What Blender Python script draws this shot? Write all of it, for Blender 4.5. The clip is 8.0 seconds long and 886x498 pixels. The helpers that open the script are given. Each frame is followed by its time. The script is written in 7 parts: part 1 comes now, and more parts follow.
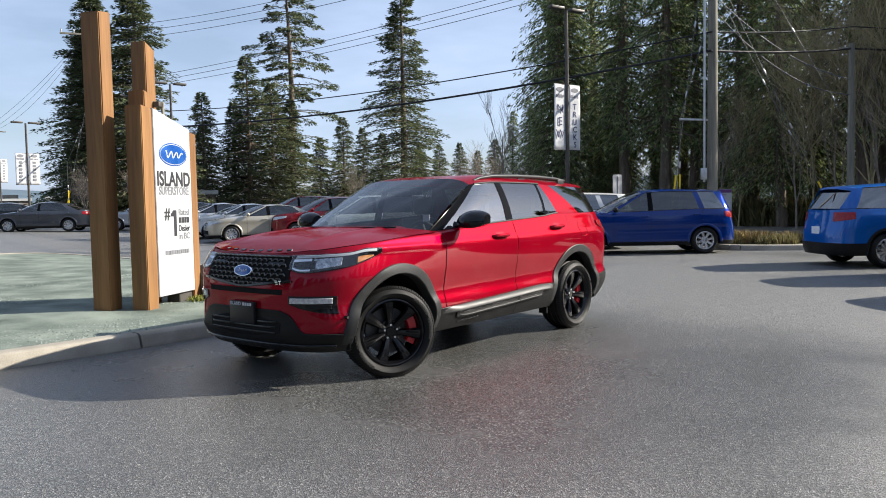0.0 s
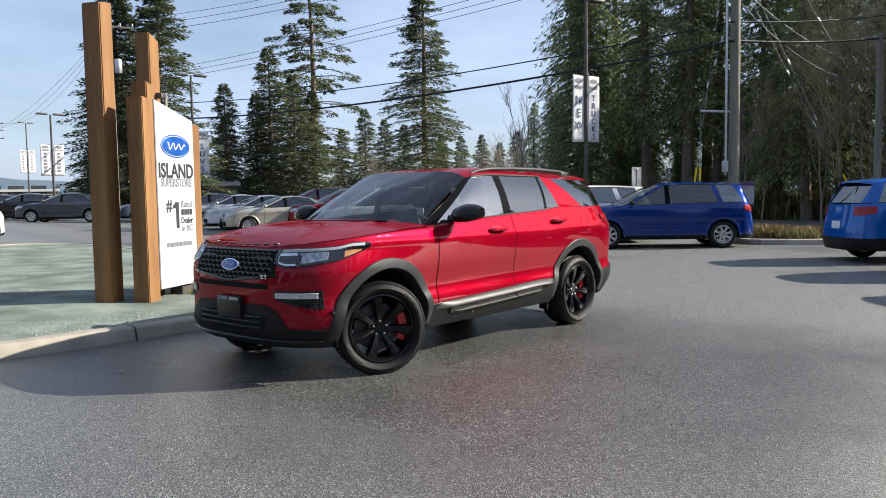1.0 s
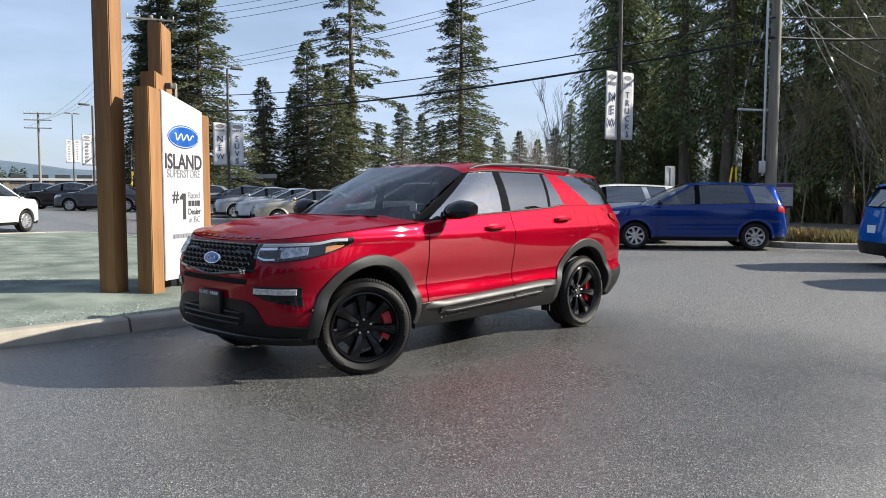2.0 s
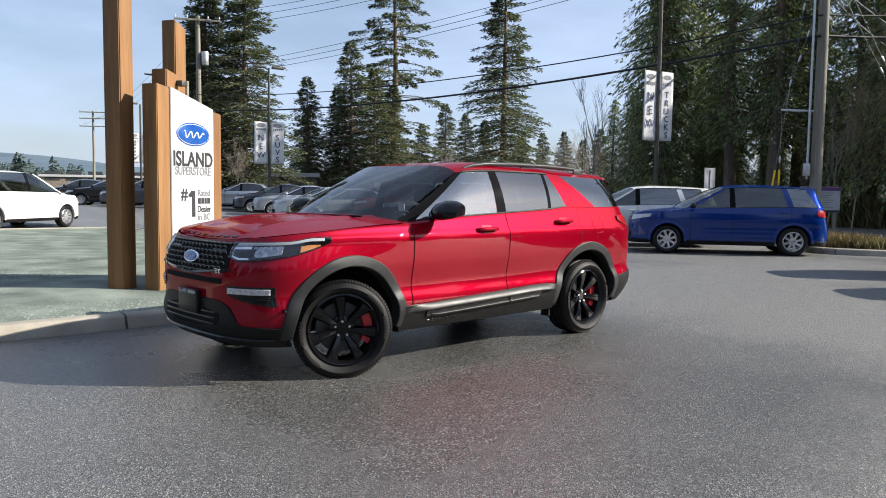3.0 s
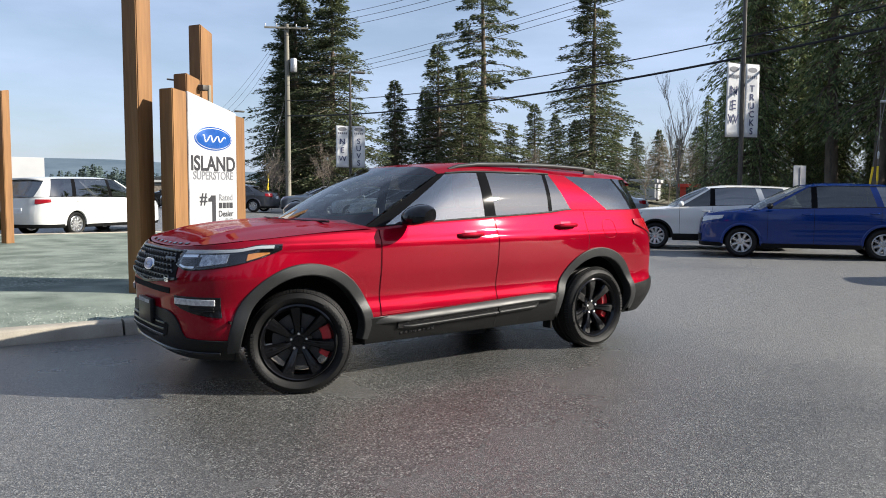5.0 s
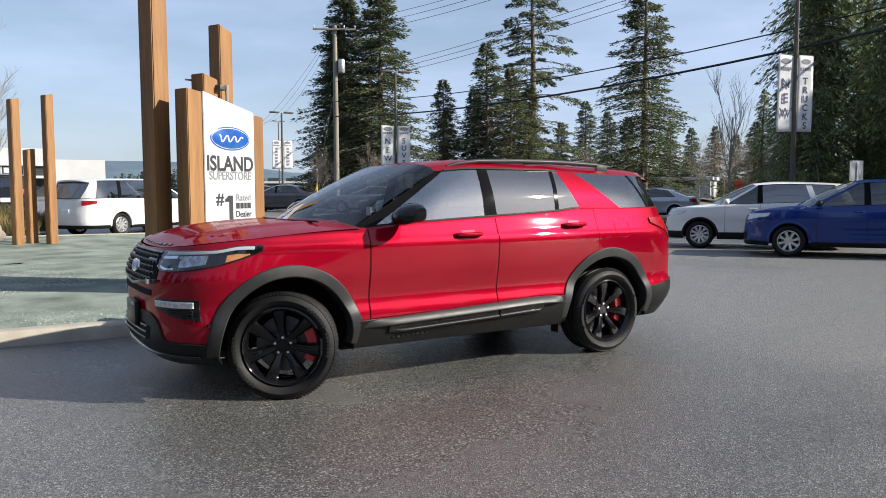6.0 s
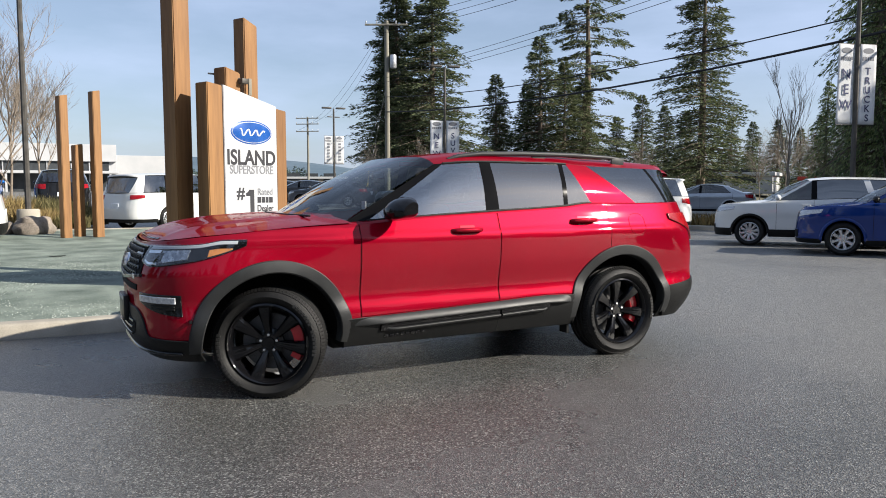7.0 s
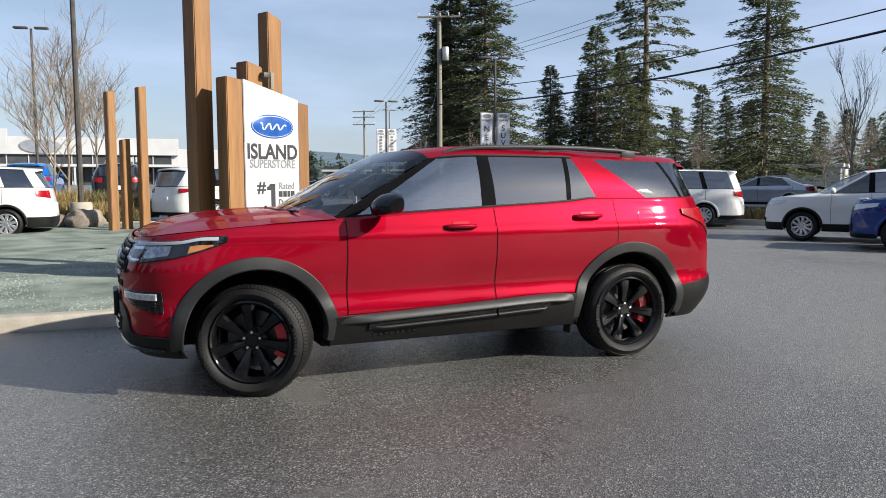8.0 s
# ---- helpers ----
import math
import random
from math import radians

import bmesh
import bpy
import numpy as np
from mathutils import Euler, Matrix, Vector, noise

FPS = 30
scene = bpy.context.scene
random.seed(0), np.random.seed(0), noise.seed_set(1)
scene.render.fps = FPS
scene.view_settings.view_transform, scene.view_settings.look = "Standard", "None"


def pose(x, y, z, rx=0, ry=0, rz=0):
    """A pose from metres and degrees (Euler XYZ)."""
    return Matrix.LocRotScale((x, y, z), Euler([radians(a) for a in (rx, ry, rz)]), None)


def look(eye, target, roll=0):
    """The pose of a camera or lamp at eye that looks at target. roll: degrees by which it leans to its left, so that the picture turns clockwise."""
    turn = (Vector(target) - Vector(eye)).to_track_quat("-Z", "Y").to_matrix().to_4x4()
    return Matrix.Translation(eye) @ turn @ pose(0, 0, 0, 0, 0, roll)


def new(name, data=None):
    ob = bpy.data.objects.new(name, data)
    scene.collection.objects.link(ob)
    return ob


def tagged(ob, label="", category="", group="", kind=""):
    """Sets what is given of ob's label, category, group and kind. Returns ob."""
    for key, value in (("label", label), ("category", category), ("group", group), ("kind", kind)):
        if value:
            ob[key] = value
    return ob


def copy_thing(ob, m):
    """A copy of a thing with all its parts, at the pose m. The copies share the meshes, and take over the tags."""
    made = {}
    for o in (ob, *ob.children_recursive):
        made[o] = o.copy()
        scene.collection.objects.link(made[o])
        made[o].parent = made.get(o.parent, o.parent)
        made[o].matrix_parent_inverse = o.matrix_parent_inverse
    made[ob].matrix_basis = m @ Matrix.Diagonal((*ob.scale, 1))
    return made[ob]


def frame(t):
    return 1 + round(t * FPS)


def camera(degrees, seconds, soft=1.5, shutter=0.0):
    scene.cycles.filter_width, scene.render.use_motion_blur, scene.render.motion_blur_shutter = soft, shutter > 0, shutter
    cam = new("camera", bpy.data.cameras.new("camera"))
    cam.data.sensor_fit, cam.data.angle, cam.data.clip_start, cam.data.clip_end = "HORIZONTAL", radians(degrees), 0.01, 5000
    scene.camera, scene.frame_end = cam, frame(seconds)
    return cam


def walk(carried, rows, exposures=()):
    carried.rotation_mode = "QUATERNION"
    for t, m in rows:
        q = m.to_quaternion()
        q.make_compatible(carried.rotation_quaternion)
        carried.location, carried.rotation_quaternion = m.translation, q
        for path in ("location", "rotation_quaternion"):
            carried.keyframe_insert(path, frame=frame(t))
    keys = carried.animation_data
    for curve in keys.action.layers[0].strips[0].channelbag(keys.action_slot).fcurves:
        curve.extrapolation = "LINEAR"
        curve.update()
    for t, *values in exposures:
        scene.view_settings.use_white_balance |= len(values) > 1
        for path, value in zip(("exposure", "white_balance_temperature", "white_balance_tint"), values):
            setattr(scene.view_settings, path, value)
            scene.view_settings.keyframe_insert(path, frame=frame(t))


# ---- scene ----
# ---- camera ----
cam = camera(60.0, 8.0, 0.95)
PATH = [
    (0, (0.226, 0.097, 1.424), (0.153, 2.092, 1.306), -1.1),
    (0.5, (0.295, 0.154, 1.429), (0.198, 2.147, 1.3), -1.1),
    (1, (0.488, 0.259, 1.432), (0.353, 2.25, 1.294), -0.9),
    (1.5, (0.664, 0.4, 1.429), (0.482, 2.386, 1.284), -0.4),
    (3, (1.335, 0.792, 1.428), (0.981, 2.754, 1.28), 0.7),
    (3.5, (1.536, 0.963, 1.434), (1.118, 2.913, 1.287), 0.7),
    (4, (1.739, 1.112, 1.435), (1.262, 3.049, 1.289), 0.7),
    (4.5, (1.98, 1.287, 1.447), (1.442, 3.208, 1.301), 0.5),
    (6, (2.542, 1.874, 1.435), (1.807, 3.729, 1.288), -0.2),
    (6.5, (2.712, 2.068, 1.431), (1.911, 3.894, 1.279), -0.1),
    (7, (2.861, 2.267, 1.42), (1.992, 4.061, 1.262), -0.1),
    (7.5, (3.009, 2.463, 1.424), (2.074, 4.223, 1.257), -0.1),
    (8, (3.21, 2.649, 1.436), (2.207, 4.37, 1.259), -0.2),
]
walk(cam, [(t, look(eye, target, roll)) for t, eye, target, roll in PATH], ((0.0, 1.13), (3.0, 1.09), (6.0, 0.99), (8.0, 0.91)))

# ---- world, sun ----
SUN_AZ, SUN_EL = math.radians(10.0), math.radians(29.0)
to_sun = Vector((math.cos(SUN_EL) * math.cos(SUN_AZ), math.cos(SUN_EL) * math.sin(SUN_AZ), math.sin(SUN_EL)))
world = bpy.data.worlds.new("sky")
scene.world = world
world.use_nodes = True
wn, wl = world.node_tree.nodes, world.node_tree.links
bg = wn["Background"]
sky = wn.new("ShaderNodeTexSky")
sky.sky_type, sky.sun_disc = "NISHITA", False
sky.sun_elevation, sky.sun_rotation = SUN_EL, math.pi / 2 - SUN_AZ
sky.air_density, sky.dust_density, sky.ozone_density = 1.0, 1.1, 2.0
tc = wn.new("ShaderNodeTexCoord")
mp = wn.new("ShaderNodeMapping")
mp.inputs["Scale"].default_value = (1.0, 1.0, 4.0)
cn = wn.new("ShaderNodeTexNoise")
cn.inputs["Scale"].default_value, cn.inputs["Detail"].default_value, cn.inputs["Roughness"].default_value = 2.2, 7.0, 0.55
cr = wn.new("ShaderNodeValToRGB")
cr.color_ramp.elements[0].position, cr.color_ramp.elements[1].position = 0.40, 0.72
cr.color_ramp.elements[0].color = (0.35, 0.35, 0.35, 1)
cr.color_ramp.elements[1].color = (0.85, 0.85, 0.85, 1)
mx = wn.new("ShaderNodeMix")
mx.data_type = "RGBA"
mx.inputs[7].default_value = (6.1, 7.5, 10.6, 1)
wl.new(tc.outputs["Generated"], mp.inputs[0])
wl.new(mp.outputs[0], cn.inputs["Vector"])
wl.new(cn.outputs["Fac"], cr.inputs[0])
wl.new(cr.outputs[0], mx.inputs[0])
wl.new(sky.outputs[0], mx.inputs[6])
# thin cloud takes its light from the sky behind it
grey = wn.new("ShaderNodeRGBToBW")
wl.new(sky.outputs[0], grey.inputs[0])
veil = wn.new("ShaderNodeMix")
veil.data_type = "RGBA"
veil.inputs[0].default_value = 0.42
veil.inputs[6].default_value = (7.3, 9.2, 13.2, 1)
tint = wn.new("ShaderNodeMix")
tint.data_type, tint.blend_type = "RGBA", "MULTIPLY"
tint.inputs[0].default_value = 1.0
tint.inputs[7].default_value = (0.92, 1.0, 1.2, 1)
wl.new(grey.outputs[0], tint.inputs[6])
wl.new(tint.outputs[2], veil.inputs[7])
wl.new(veil.outputs[2], mx.inputs[7])
wl.new(mx.outputs[2], bg.inputs["Color"])
bg.inputs["Strength"].default_value = 0.060
sun = new("sun", bpy.data.lights.new("sun", "SUN"))
sun.data.energy, sun.data.angle, sun.data.color = 5.0, radians(0.53), (1.0, 0.93, 0.82)
sun.matrix_world = look((60 * to_sun.x, 60 * to_sun.y, 60 * to_sun.z), (0, 0, 0))


# ---- materials ----
def base_mat(name):
    m = bpy.data.materials.new(name)
    m.use_nodes = True
    return m, m.node_tree.nodes, m.node_tree.links, m.node_tree.nodes["Principled BSDF"]


def surface(name, c1, c2, scale=3.0, rough=0.6, metal=0.0, bump=0.0, bscale=60.0, coat=0.0, rvar=0.1, stretch=(1, 1, 1), island=0.0, objrand=0.0, detail=5.0, spec=0.4, thin=0.0):
    """Two colours mixed by noise at two scales, with grain bump and uneven gloss."""
    m, n, l, p = base_mat(name)
    t = n.new("ShaderNodeTexCoord")
    mapn = n.new("ShaderNodeMapping")
    mapn.inputs["Scale"].default_value = stretch
    l.new(t.outputs["Object"], mapn.inputs[0])
    a = n.new("ShaderNodeTexNoise")
    a.inputs["Scale"].default_value, a.inputs["Detail"].default_value = scale, detail
    b = n.new("ShaderNodeTexNoise")
    b.inputs["Scale"].default_value, b.inputs["Detail"].default_value = bscale, 3.0
    l.new(mapn.outputs[0], a.inputs["Vector"])
    l.new(mapn.outputs[0], b.inputs["Vector"])
    add = n.new("ShaderNodeMath")
    add.operation = "MULTIPLY_ADD"
    l.new(b.outputs["Fac"], add.inputs[0])
    add.inputs[1].default_value = 0.45
    l.new(a.outputs["Fac"], add.inputs[2])
    ramp = n.new("ShaderNodeValToRGB")
    ramp.color_ramp.elements[0].position, ramp.color_ramp.elements[1].position = 0.5, 0.95
    ramp.color_ramp.elements[0].color, ramp.color_ramp.elements[1].color = (*c1, 1), (*c2, 1)
    fac = add.outputs[0]
    if island or objrand:
        add2 = n.new("ShaderNodeMath")
        add2.operation = "MULTIPLY_ADD"
        if island:
            g = n.new("ShaderNodeNewGeometry")
            l.new(g.outputs["Random Per Island"], add2.inputs[0])
        else:
            g = n.new("ShaderNodeObjectInfo")
            l.new(g.outputs["Random"], add2.inputs[0])
        add2.inputs[1].default_value = island or objrand
        sub = n.new("ShaderNodeMath")
        sub.operation = "SUBTRACT"
        sub.inputs[1].default_value = (island or objrand) / 2
        l.new(fac, add2.inputs[2])
        l.new(add2.outputs[0], sub.inputs[0])
        fac = sub.outputs[0]
    l.new(fac, ramp.inputs[0])
    l.new(ramp.outputs[0], p.inputs["Base Color"])
    rm = n.new("ShaderNodeMapRange")
    rm.inputs["To Min"].default_value, rm.inputs["To Max"].default_value = max(0.02, rough - rvar), min(1, rough + rvar)
    rm.inputs["From Min"].default_value, rm.inputs["From Max"].default_value = 0.3, 0.7
    l.new(a.outputs["Fac"], rm.inputs[0])
    l.new(rm.outputs[0], p.inputs["Roughness"])
    p.inputs["Metallic"].default_value = metal
    p.inputs["Specular IOR Level"].default_value = spec
    p.inputs["Coat Weight"].default_value = coat
    p.inputs["Coat Roughness"].default_value = 0.03
    if bump:
        bn = n.new("ShaderNodeBump")
        bn.inputs["Strength"].default_value, bn.inputs["Distance"].default_value = bump, 0.01
        l.new(b.outputs["Fac"], bn.inputs["Height"])
        l.new(bn.outputs[0], p.inputs["Normal"])
    if thin:
        # leaves let some light through
        tl = n.new("ShaderNodeBsdfTranslucent")
        ms = n.new("ShaderNodeMixShader")
        ms.inputs[0].default_value = thin
        l.new(ramp.outputs[0], tl.inputs[0])
        l.new(p.outputs[0], ms.inputs[1])
        l.new(tl.outputs[0], ms.inputs[2])
        l.new(ms.outputs[0], n["Material Output"].inputs[0])
    return m


def glass(name, tint, f0=0.06):
    """A thin pane: tinted see-through with a mirror sheen that grows towards grazing angles."""
    m, n, l, p = base_mat(name)
    tr = n.new("ShaderNodeBsdfTransparent")
    tr.inputs[0].default_value = (*tint, 1)
    gl = n.new("ShaderNodeBsdfGlossy")
    gl.inputs["Roughness"].default_value = 0.01
    lw = n.new("ShaderNodeLayerWeight")
    lw.inputs[0].default_value = 0.5
    pw = n.new("ShaderNodeMath")
    pw.operation = "POWER"
    pw.inputs[1].default_value = 4.5
    l.new(lw.outputs["Facing"], pw.inputs[0])
    ma = n.new("ShaderNodeMath")
    ma.operation = "MULTIPLY_ADD"
    ma.inputs[1].default_value, ma.inputs[2].default_value = 1 - f0, f0
    l.new(pw.outputs[0], ma.inputs[0])
    mixn = n.new("ShaderNodeMixShader")
    l.new(ma.outputs[0], mixn.inputs[0])
    l.new(tr.outputs[0], mixn.inputs[1])
    l.new(gl.outputs[0], mixn.inputs[2])
    l.new(mixn.outputs[0], n["Material Output"].inputs[0])
    return m


def paint(name, c1, c2, metal=0.35, rough=0.32, drops=0.0, coat=0.9):
    """Car paint: flake base under a clear coat, with rain drops standing on it."""
    m = surface(name, c1, c2, 1.2, rough, metal, 0.0, 900.0, 0.8, 0.04)
    p, n, l = m.node_tree.nodes["Principled BSDF"], m.node_tree.nodes, m.node_tree.links
    p.inputs["Coat Roughness"].default_value = 0.02
    p.inputs["Specular IOR Level"].default_value = 0.0
    p.inputs["Specular Tint"].default_value = (*[min(1.0, v * 3.0) for v in c2], 1)
    p.inputs["Coat IOR"].default_value = 1.5
    p.inputs["Coat Weight"].default_value = coat
    if drops:
        t = n.new("ShaderNodeTexCoord")
        v = n.new("ShaderNodeTexVoronoi")
        v.inputs["Scale"].default_value = 130.0
        r = n.new("ShaderNodeMapRange")
        r.inputs["From Min"].default_value, r.inputs["From Max"].default_value = 0.0, 0.42
        r.inputs["To Min"].default_value, r.inputs["To Max"].default_value = 1.0, 0.0
        big = n.new("ShaderNodeTexNoise")
        big.inputs["Scale"].default_value = 2.5
        gate = n.new("ShaderNodeMapRange")
        gate.inputs["From Min"].default_value, gate.inputs["From Max"].default_value = 0.42, 0.62
        ge = n.new("ShaderNodeNewGeometry")
        sep = n.new("ShaderNodeSeparateXYZ")
        up = n.new("ShaderNodeMapRange")
        up.inputs["From Min"].default_value, up.inputs["From Max"].default_value = 0.55, 0.9
        l.new(ge.outputs["True Normal"], sep.inputs[0])
        l.new(sep.outputs[2], up.inputs[0])
        mu0 = n.new("ShaderNodeMath")
        mu0.operation = "MULTIPLY"
        mu = n.new("ShaderNodeMath")
        mu.operation = "MULTIPLY"
        l.new(t.outputs["Object"], v.inputs["Vector"])
        l.new(t.outputs["Object"], big.inputs["Vector"])
        l.new(big.outputs["Fac"], gate.inputs[0])
        l.new(v.outputs["Distance"], r.inputs[0])
        l.new(r.outputs[0], mu0.inputs[0])
        l.new(gate.outputs[0], mu0.inputs[1])
        l.new(mu0.outputs[0], mu.inputs[0])
        l.new(up.outputs[0], mu.inputs[1])
        bn = n.new("ShaderNodeBump")
        bn.inputs["Strength"].default_value, bn.inputs["Distance"].default_value = drops, 0.004
        l.new(mu.outputs[0], bn.inputs["Height"])
        l.new(bn.outputs[0], p.inputs["Coat Normal"])
        l.new(bn.outputs[0], p.inputs["Normal"])
    return m


def emitless(name, c, rough=0.5, metal=0.0):
    return surface(name, c, tuple(min(1, v * 1.15 + 0.001) for v in c), 8.0, rough, metal, 0.05, 200.0, 0.0, 0.05, spec=0.25)


def wood_mat(name, c1, c2):
    m = surface(name, c1, c2, 5.0, 0.62, 0.0, 0.35, 34.0, 0.0, 0.08, (1.0, 1.0, 0.06))
    return m


def asphalt_mat():
    m, n, l, p = base_mat("wet_asphalt")
    t = n.new("ShaderNodeTexCoord")
    ag = n.new("ShaderNodeTexVoronoi")
    ag.inputs["Scale"].default_value = 118.0
    fine = n.new("ShaderNodeTexNoise")
    fine.inputs["Scale"].default_value, fine.inputs["Detail"].default_value = 140.0, 4.0
    mid = n.new("ShaderNodeTexNoise")
    mid.inputs["Scale"].default_value, mid.inputs["Detail"].default_value = 0.9, 6.0
    big = n.new("ShaderNodeTexNoise")
    big.inputs["Scale"].default_value, big.inputs["Detail"].default_value, big.inputs["Roughness"].default_value = 0.16, 5.0, 0.6
    for q in (ag, fine, mid, big):
        l.new(t.outputs["Object"], q.inputs["Vector"])
    chip = n.new("ShaderNodeValToRGB")
    chip.color_ramp.elements[0].color, chip.color_ramp.elements[1].color = (0.074, 0.074, 0.072, 1), (0.39, 0.386, 0.366, 1)
    chip.color_ramp.elements[0].position, chip.color_ramp.elements[1].position = 0.25, 0.92
    stone = chip.color_ramp.elements.new(0.72)
    stone.color = (0.185, 0.184, 0.177, 1)
    l.new(ag.outputs["Color"], chip.inputs[0])
    wet = n.new("ShaderNodeMapRange")
    wet.inputs["From Min"].default_value, wet.inputs["From Max"].default_value = 0.34, 0.72
    mixw = n.new("ShaderNodeMath")
    mixw.operation = "MULTIPLY_ADD"
    l.new(mid.outputs["Fac"], mixw.inputs[0])
    mixw.inputs[1].default_value = 0.18
    l.new(big.outputs["Fac"], mixw.inputs[2])
    sh = n.new("ShaderNodeMath")
    sh.operation = "SUBTRACT"
    sh.inputs[1].default_value = 0.085
    l.new(mixw.outputs[0], sh.inputs[0])
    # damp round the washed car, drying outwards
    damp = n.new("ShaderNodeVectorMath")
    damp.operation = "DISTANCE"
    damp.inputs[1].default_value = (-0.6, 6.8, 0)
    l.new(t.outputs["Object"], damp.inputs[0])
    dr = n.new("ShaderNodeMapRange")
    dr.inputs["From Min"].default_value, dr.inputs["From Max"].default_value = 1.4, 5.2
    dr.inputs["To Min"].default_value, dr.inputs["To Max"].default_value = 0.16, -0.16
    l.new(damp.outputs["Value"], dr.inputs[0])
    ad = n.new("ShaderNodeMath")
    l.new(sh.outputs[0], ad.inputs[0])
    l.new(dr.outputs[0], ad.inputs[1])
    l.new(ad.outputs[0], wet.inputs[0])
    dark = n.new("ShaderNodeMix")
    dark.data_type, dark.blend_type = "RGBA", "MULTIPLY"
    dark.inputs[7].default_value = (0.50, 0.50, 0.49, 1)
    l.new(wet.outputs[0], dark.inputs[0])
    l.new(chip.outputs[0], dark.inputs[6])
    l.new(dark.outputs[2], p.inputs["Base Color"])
    p.inputs["Specular IOR Level"].default_value = 0.7
    rr = n.new("ShaderNodeMapRange")
    rr.inputs["To Min"].default_value, rr.inputs["To Max"].default_value = 0.46, 0.20
    l.new(wet.outputs[0], rr.inputs[0])
    l.new(rr.outputs[0], p.inputs["Roughness"])
    bsum = n.new("ShaderNodeMath")
    l.new(ag.outputs["Distance"], bsum.inputs[0])
    l.new(fine.outputs["Fac"], bsum.inputs[1])
    bn = n.new("ShaderNodeBump")
    bn.inputs["Distance"].default_value = 0.008
    fill = n.new("ShaderNodeMapRange")
    fill.inputs["To Min"].default_value, fill.inputs["To Max"].default_value = 0.95, 0.42
    l.new(wet.outputs[0], fill.inputs[0])
    l.new(fill.outputs[0], bn.inputs["Strength"])
    l.new(bsum.outputs[0], bn.inputs["Height"])
    l.new(bn.outputs[0], p.inputs["Normal"])
    return m


M = {}
M["asphalt"] = asphalt_mat()
M["earth"] = surface("earth", (0.07, 0.07, 0.04), (0.16, 0.14, 0.09), 0.6, 0.95, 0, 0.6, 14.0)
M["gravel"] = surface("island_grit", (0.060, 0.080, 0.064), (0.225, 0.262, 0.222), 1.6, 0.9, 0, 0.9, 75.0)
M["concrete"] = surface("kerb_concrete", (0.21, 0.19, 0.155), (0.36, 0.33, 0.275), 2.5, 0.85, 0, 0.3, 90.0, objrand=0.15)
M["wood"] = wood_mat("cedar_post", (0.13, 0.058, 0.019), (0.28, 0.142, 0.050))
M["wood_dark"] = surface("weathered_pole", (0.12, 0.112, 0.09), (0.26, 0.245, 0.20), 4.0, 0.85, 0, 0.5, 30.0, stretch=(1, 1, 0.05))
M["white"] = surface("white_sign_face", (0.40, 0.41, 0.425), (0.45, 0.46, 0.475), 2.0, 0.4, 0, 0.02, 90.0)
M["ink"] = emitless("dark_grey_lettering", (0.035, 0.035, 0.04), 0.4)
M["ink_light"] = emitless("light_grey_lettering", (0.17, 0.175, 0.19), 0.4)
M["navy"] = emitless("navy_lettering", (0.03, 0.035, 0.09), 0.5)
M["logo_blue"] = surface("logo_blue", (0.008, 0.05, 0.22), (0.02, 0.10, 0.36), 3.0, 0.25, 0, 0, 90, 0.5)
M["metal"] = surface("galvanised_steel", (0.38, 0.39, 0.40), (0.55, 0.56, 0.57), 9.0, 0.45, 0.8, 0.05, 120.0)
M["pole"] = surface("dark_pole_steel", (0.045, 0.042, 0.038), (0.085, 0.078, 0.07), 5.0, 0.55, 0.3, 0.05, 80.0)
M["banner"] = surface("banner_cloth", (0.74, 0.75, 0.76), (0.82, 0.82, 0.82), 3.0, 0.8, 0, 0.1, 120.0, thin=0.45)
M["cable"] = emitless("black_cable", (0.018, 0.018, 0.02), 0.6)
M["wire"] = emitless("grey_guy_wire", (0.12, 0.125, 0.13), 0.6, 0.2)
M["yellow"] = emitless("yellow_guy_guard", (0.70, 0.50, 0.03), 0.5)
M["bark"] = surface("bark", (0.07, 0.055, 0.04), (0.18, 0.14, 0.105), 6.0, 0.95, 0, 0.8, 22.0, stretch=(1, 1, 0.2))
M["twig"] = surface("bare_twigs", (0.12, 0.10, 0.082), (0.28, 0.23, 0.18), 4.0, 0.9, 0, 0.3, 40.0)
M["olive_twig"] = surface("olive_brown_twigs", (0.20, 0.16, 0.085), (0.42, 0.35, 0.20), 4.0, 0.9, 0, 0.3, 40.0)
M["fir"] = surface("fir_needles", (0.030, 0.046, 0.022), (0.135, 0.155, 0.072), 0.8, 0.7, 0, 0, 30.0, island=0.6, thin=0.4)
M["cedar"] = surface("cedar_sprays", (0.06, 0.095, 0.038), (0.27, 0.31, 0.13), 0.6, 0.7, 0, 0, 30.0, island=0.8, thin=0.5)
# far trees carry the air's haze as a bluish base colour
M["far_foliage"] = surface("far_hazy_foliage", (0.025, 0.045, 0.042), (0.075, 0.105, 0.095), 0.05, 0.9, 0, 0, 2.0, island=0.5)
M["dry"] = surface("dry_grass", (0.16, 0.11, 0.045), (0.36, 0.27, 0.11), 3.0, 0.9, 0, 0, 30.0, island=0.5)
M["moss"] = surface("moss", (0.10, 0.12, 0.02), (0.26, 0.26, 0.05), 4.0, 0.95, 0, 0.6, 60.0)
M["rock"] = surface("boulder", (0.10, 0.085, 0.07), (0.27, 0.23, 0.19), 3.0, 0.9, 0, 0.8, 25.0)
M["red"] = paint("red_metallic_paint", (0.194, 0.0015, 0.0106), (0.230, 0.0019, 0.0128), 0.33, 0.38, 0.3, 0.50)
M["blue"] = paint("deep_blue_paint", (0.002, 0.021, 0.135), (0.003, 0.028, 0.17), 0.25)
M["blue2"] = paint("bright_blue_paint", (0.005, 0.085, 0.34), (0.008, 0.115, 0.42), 0.2)
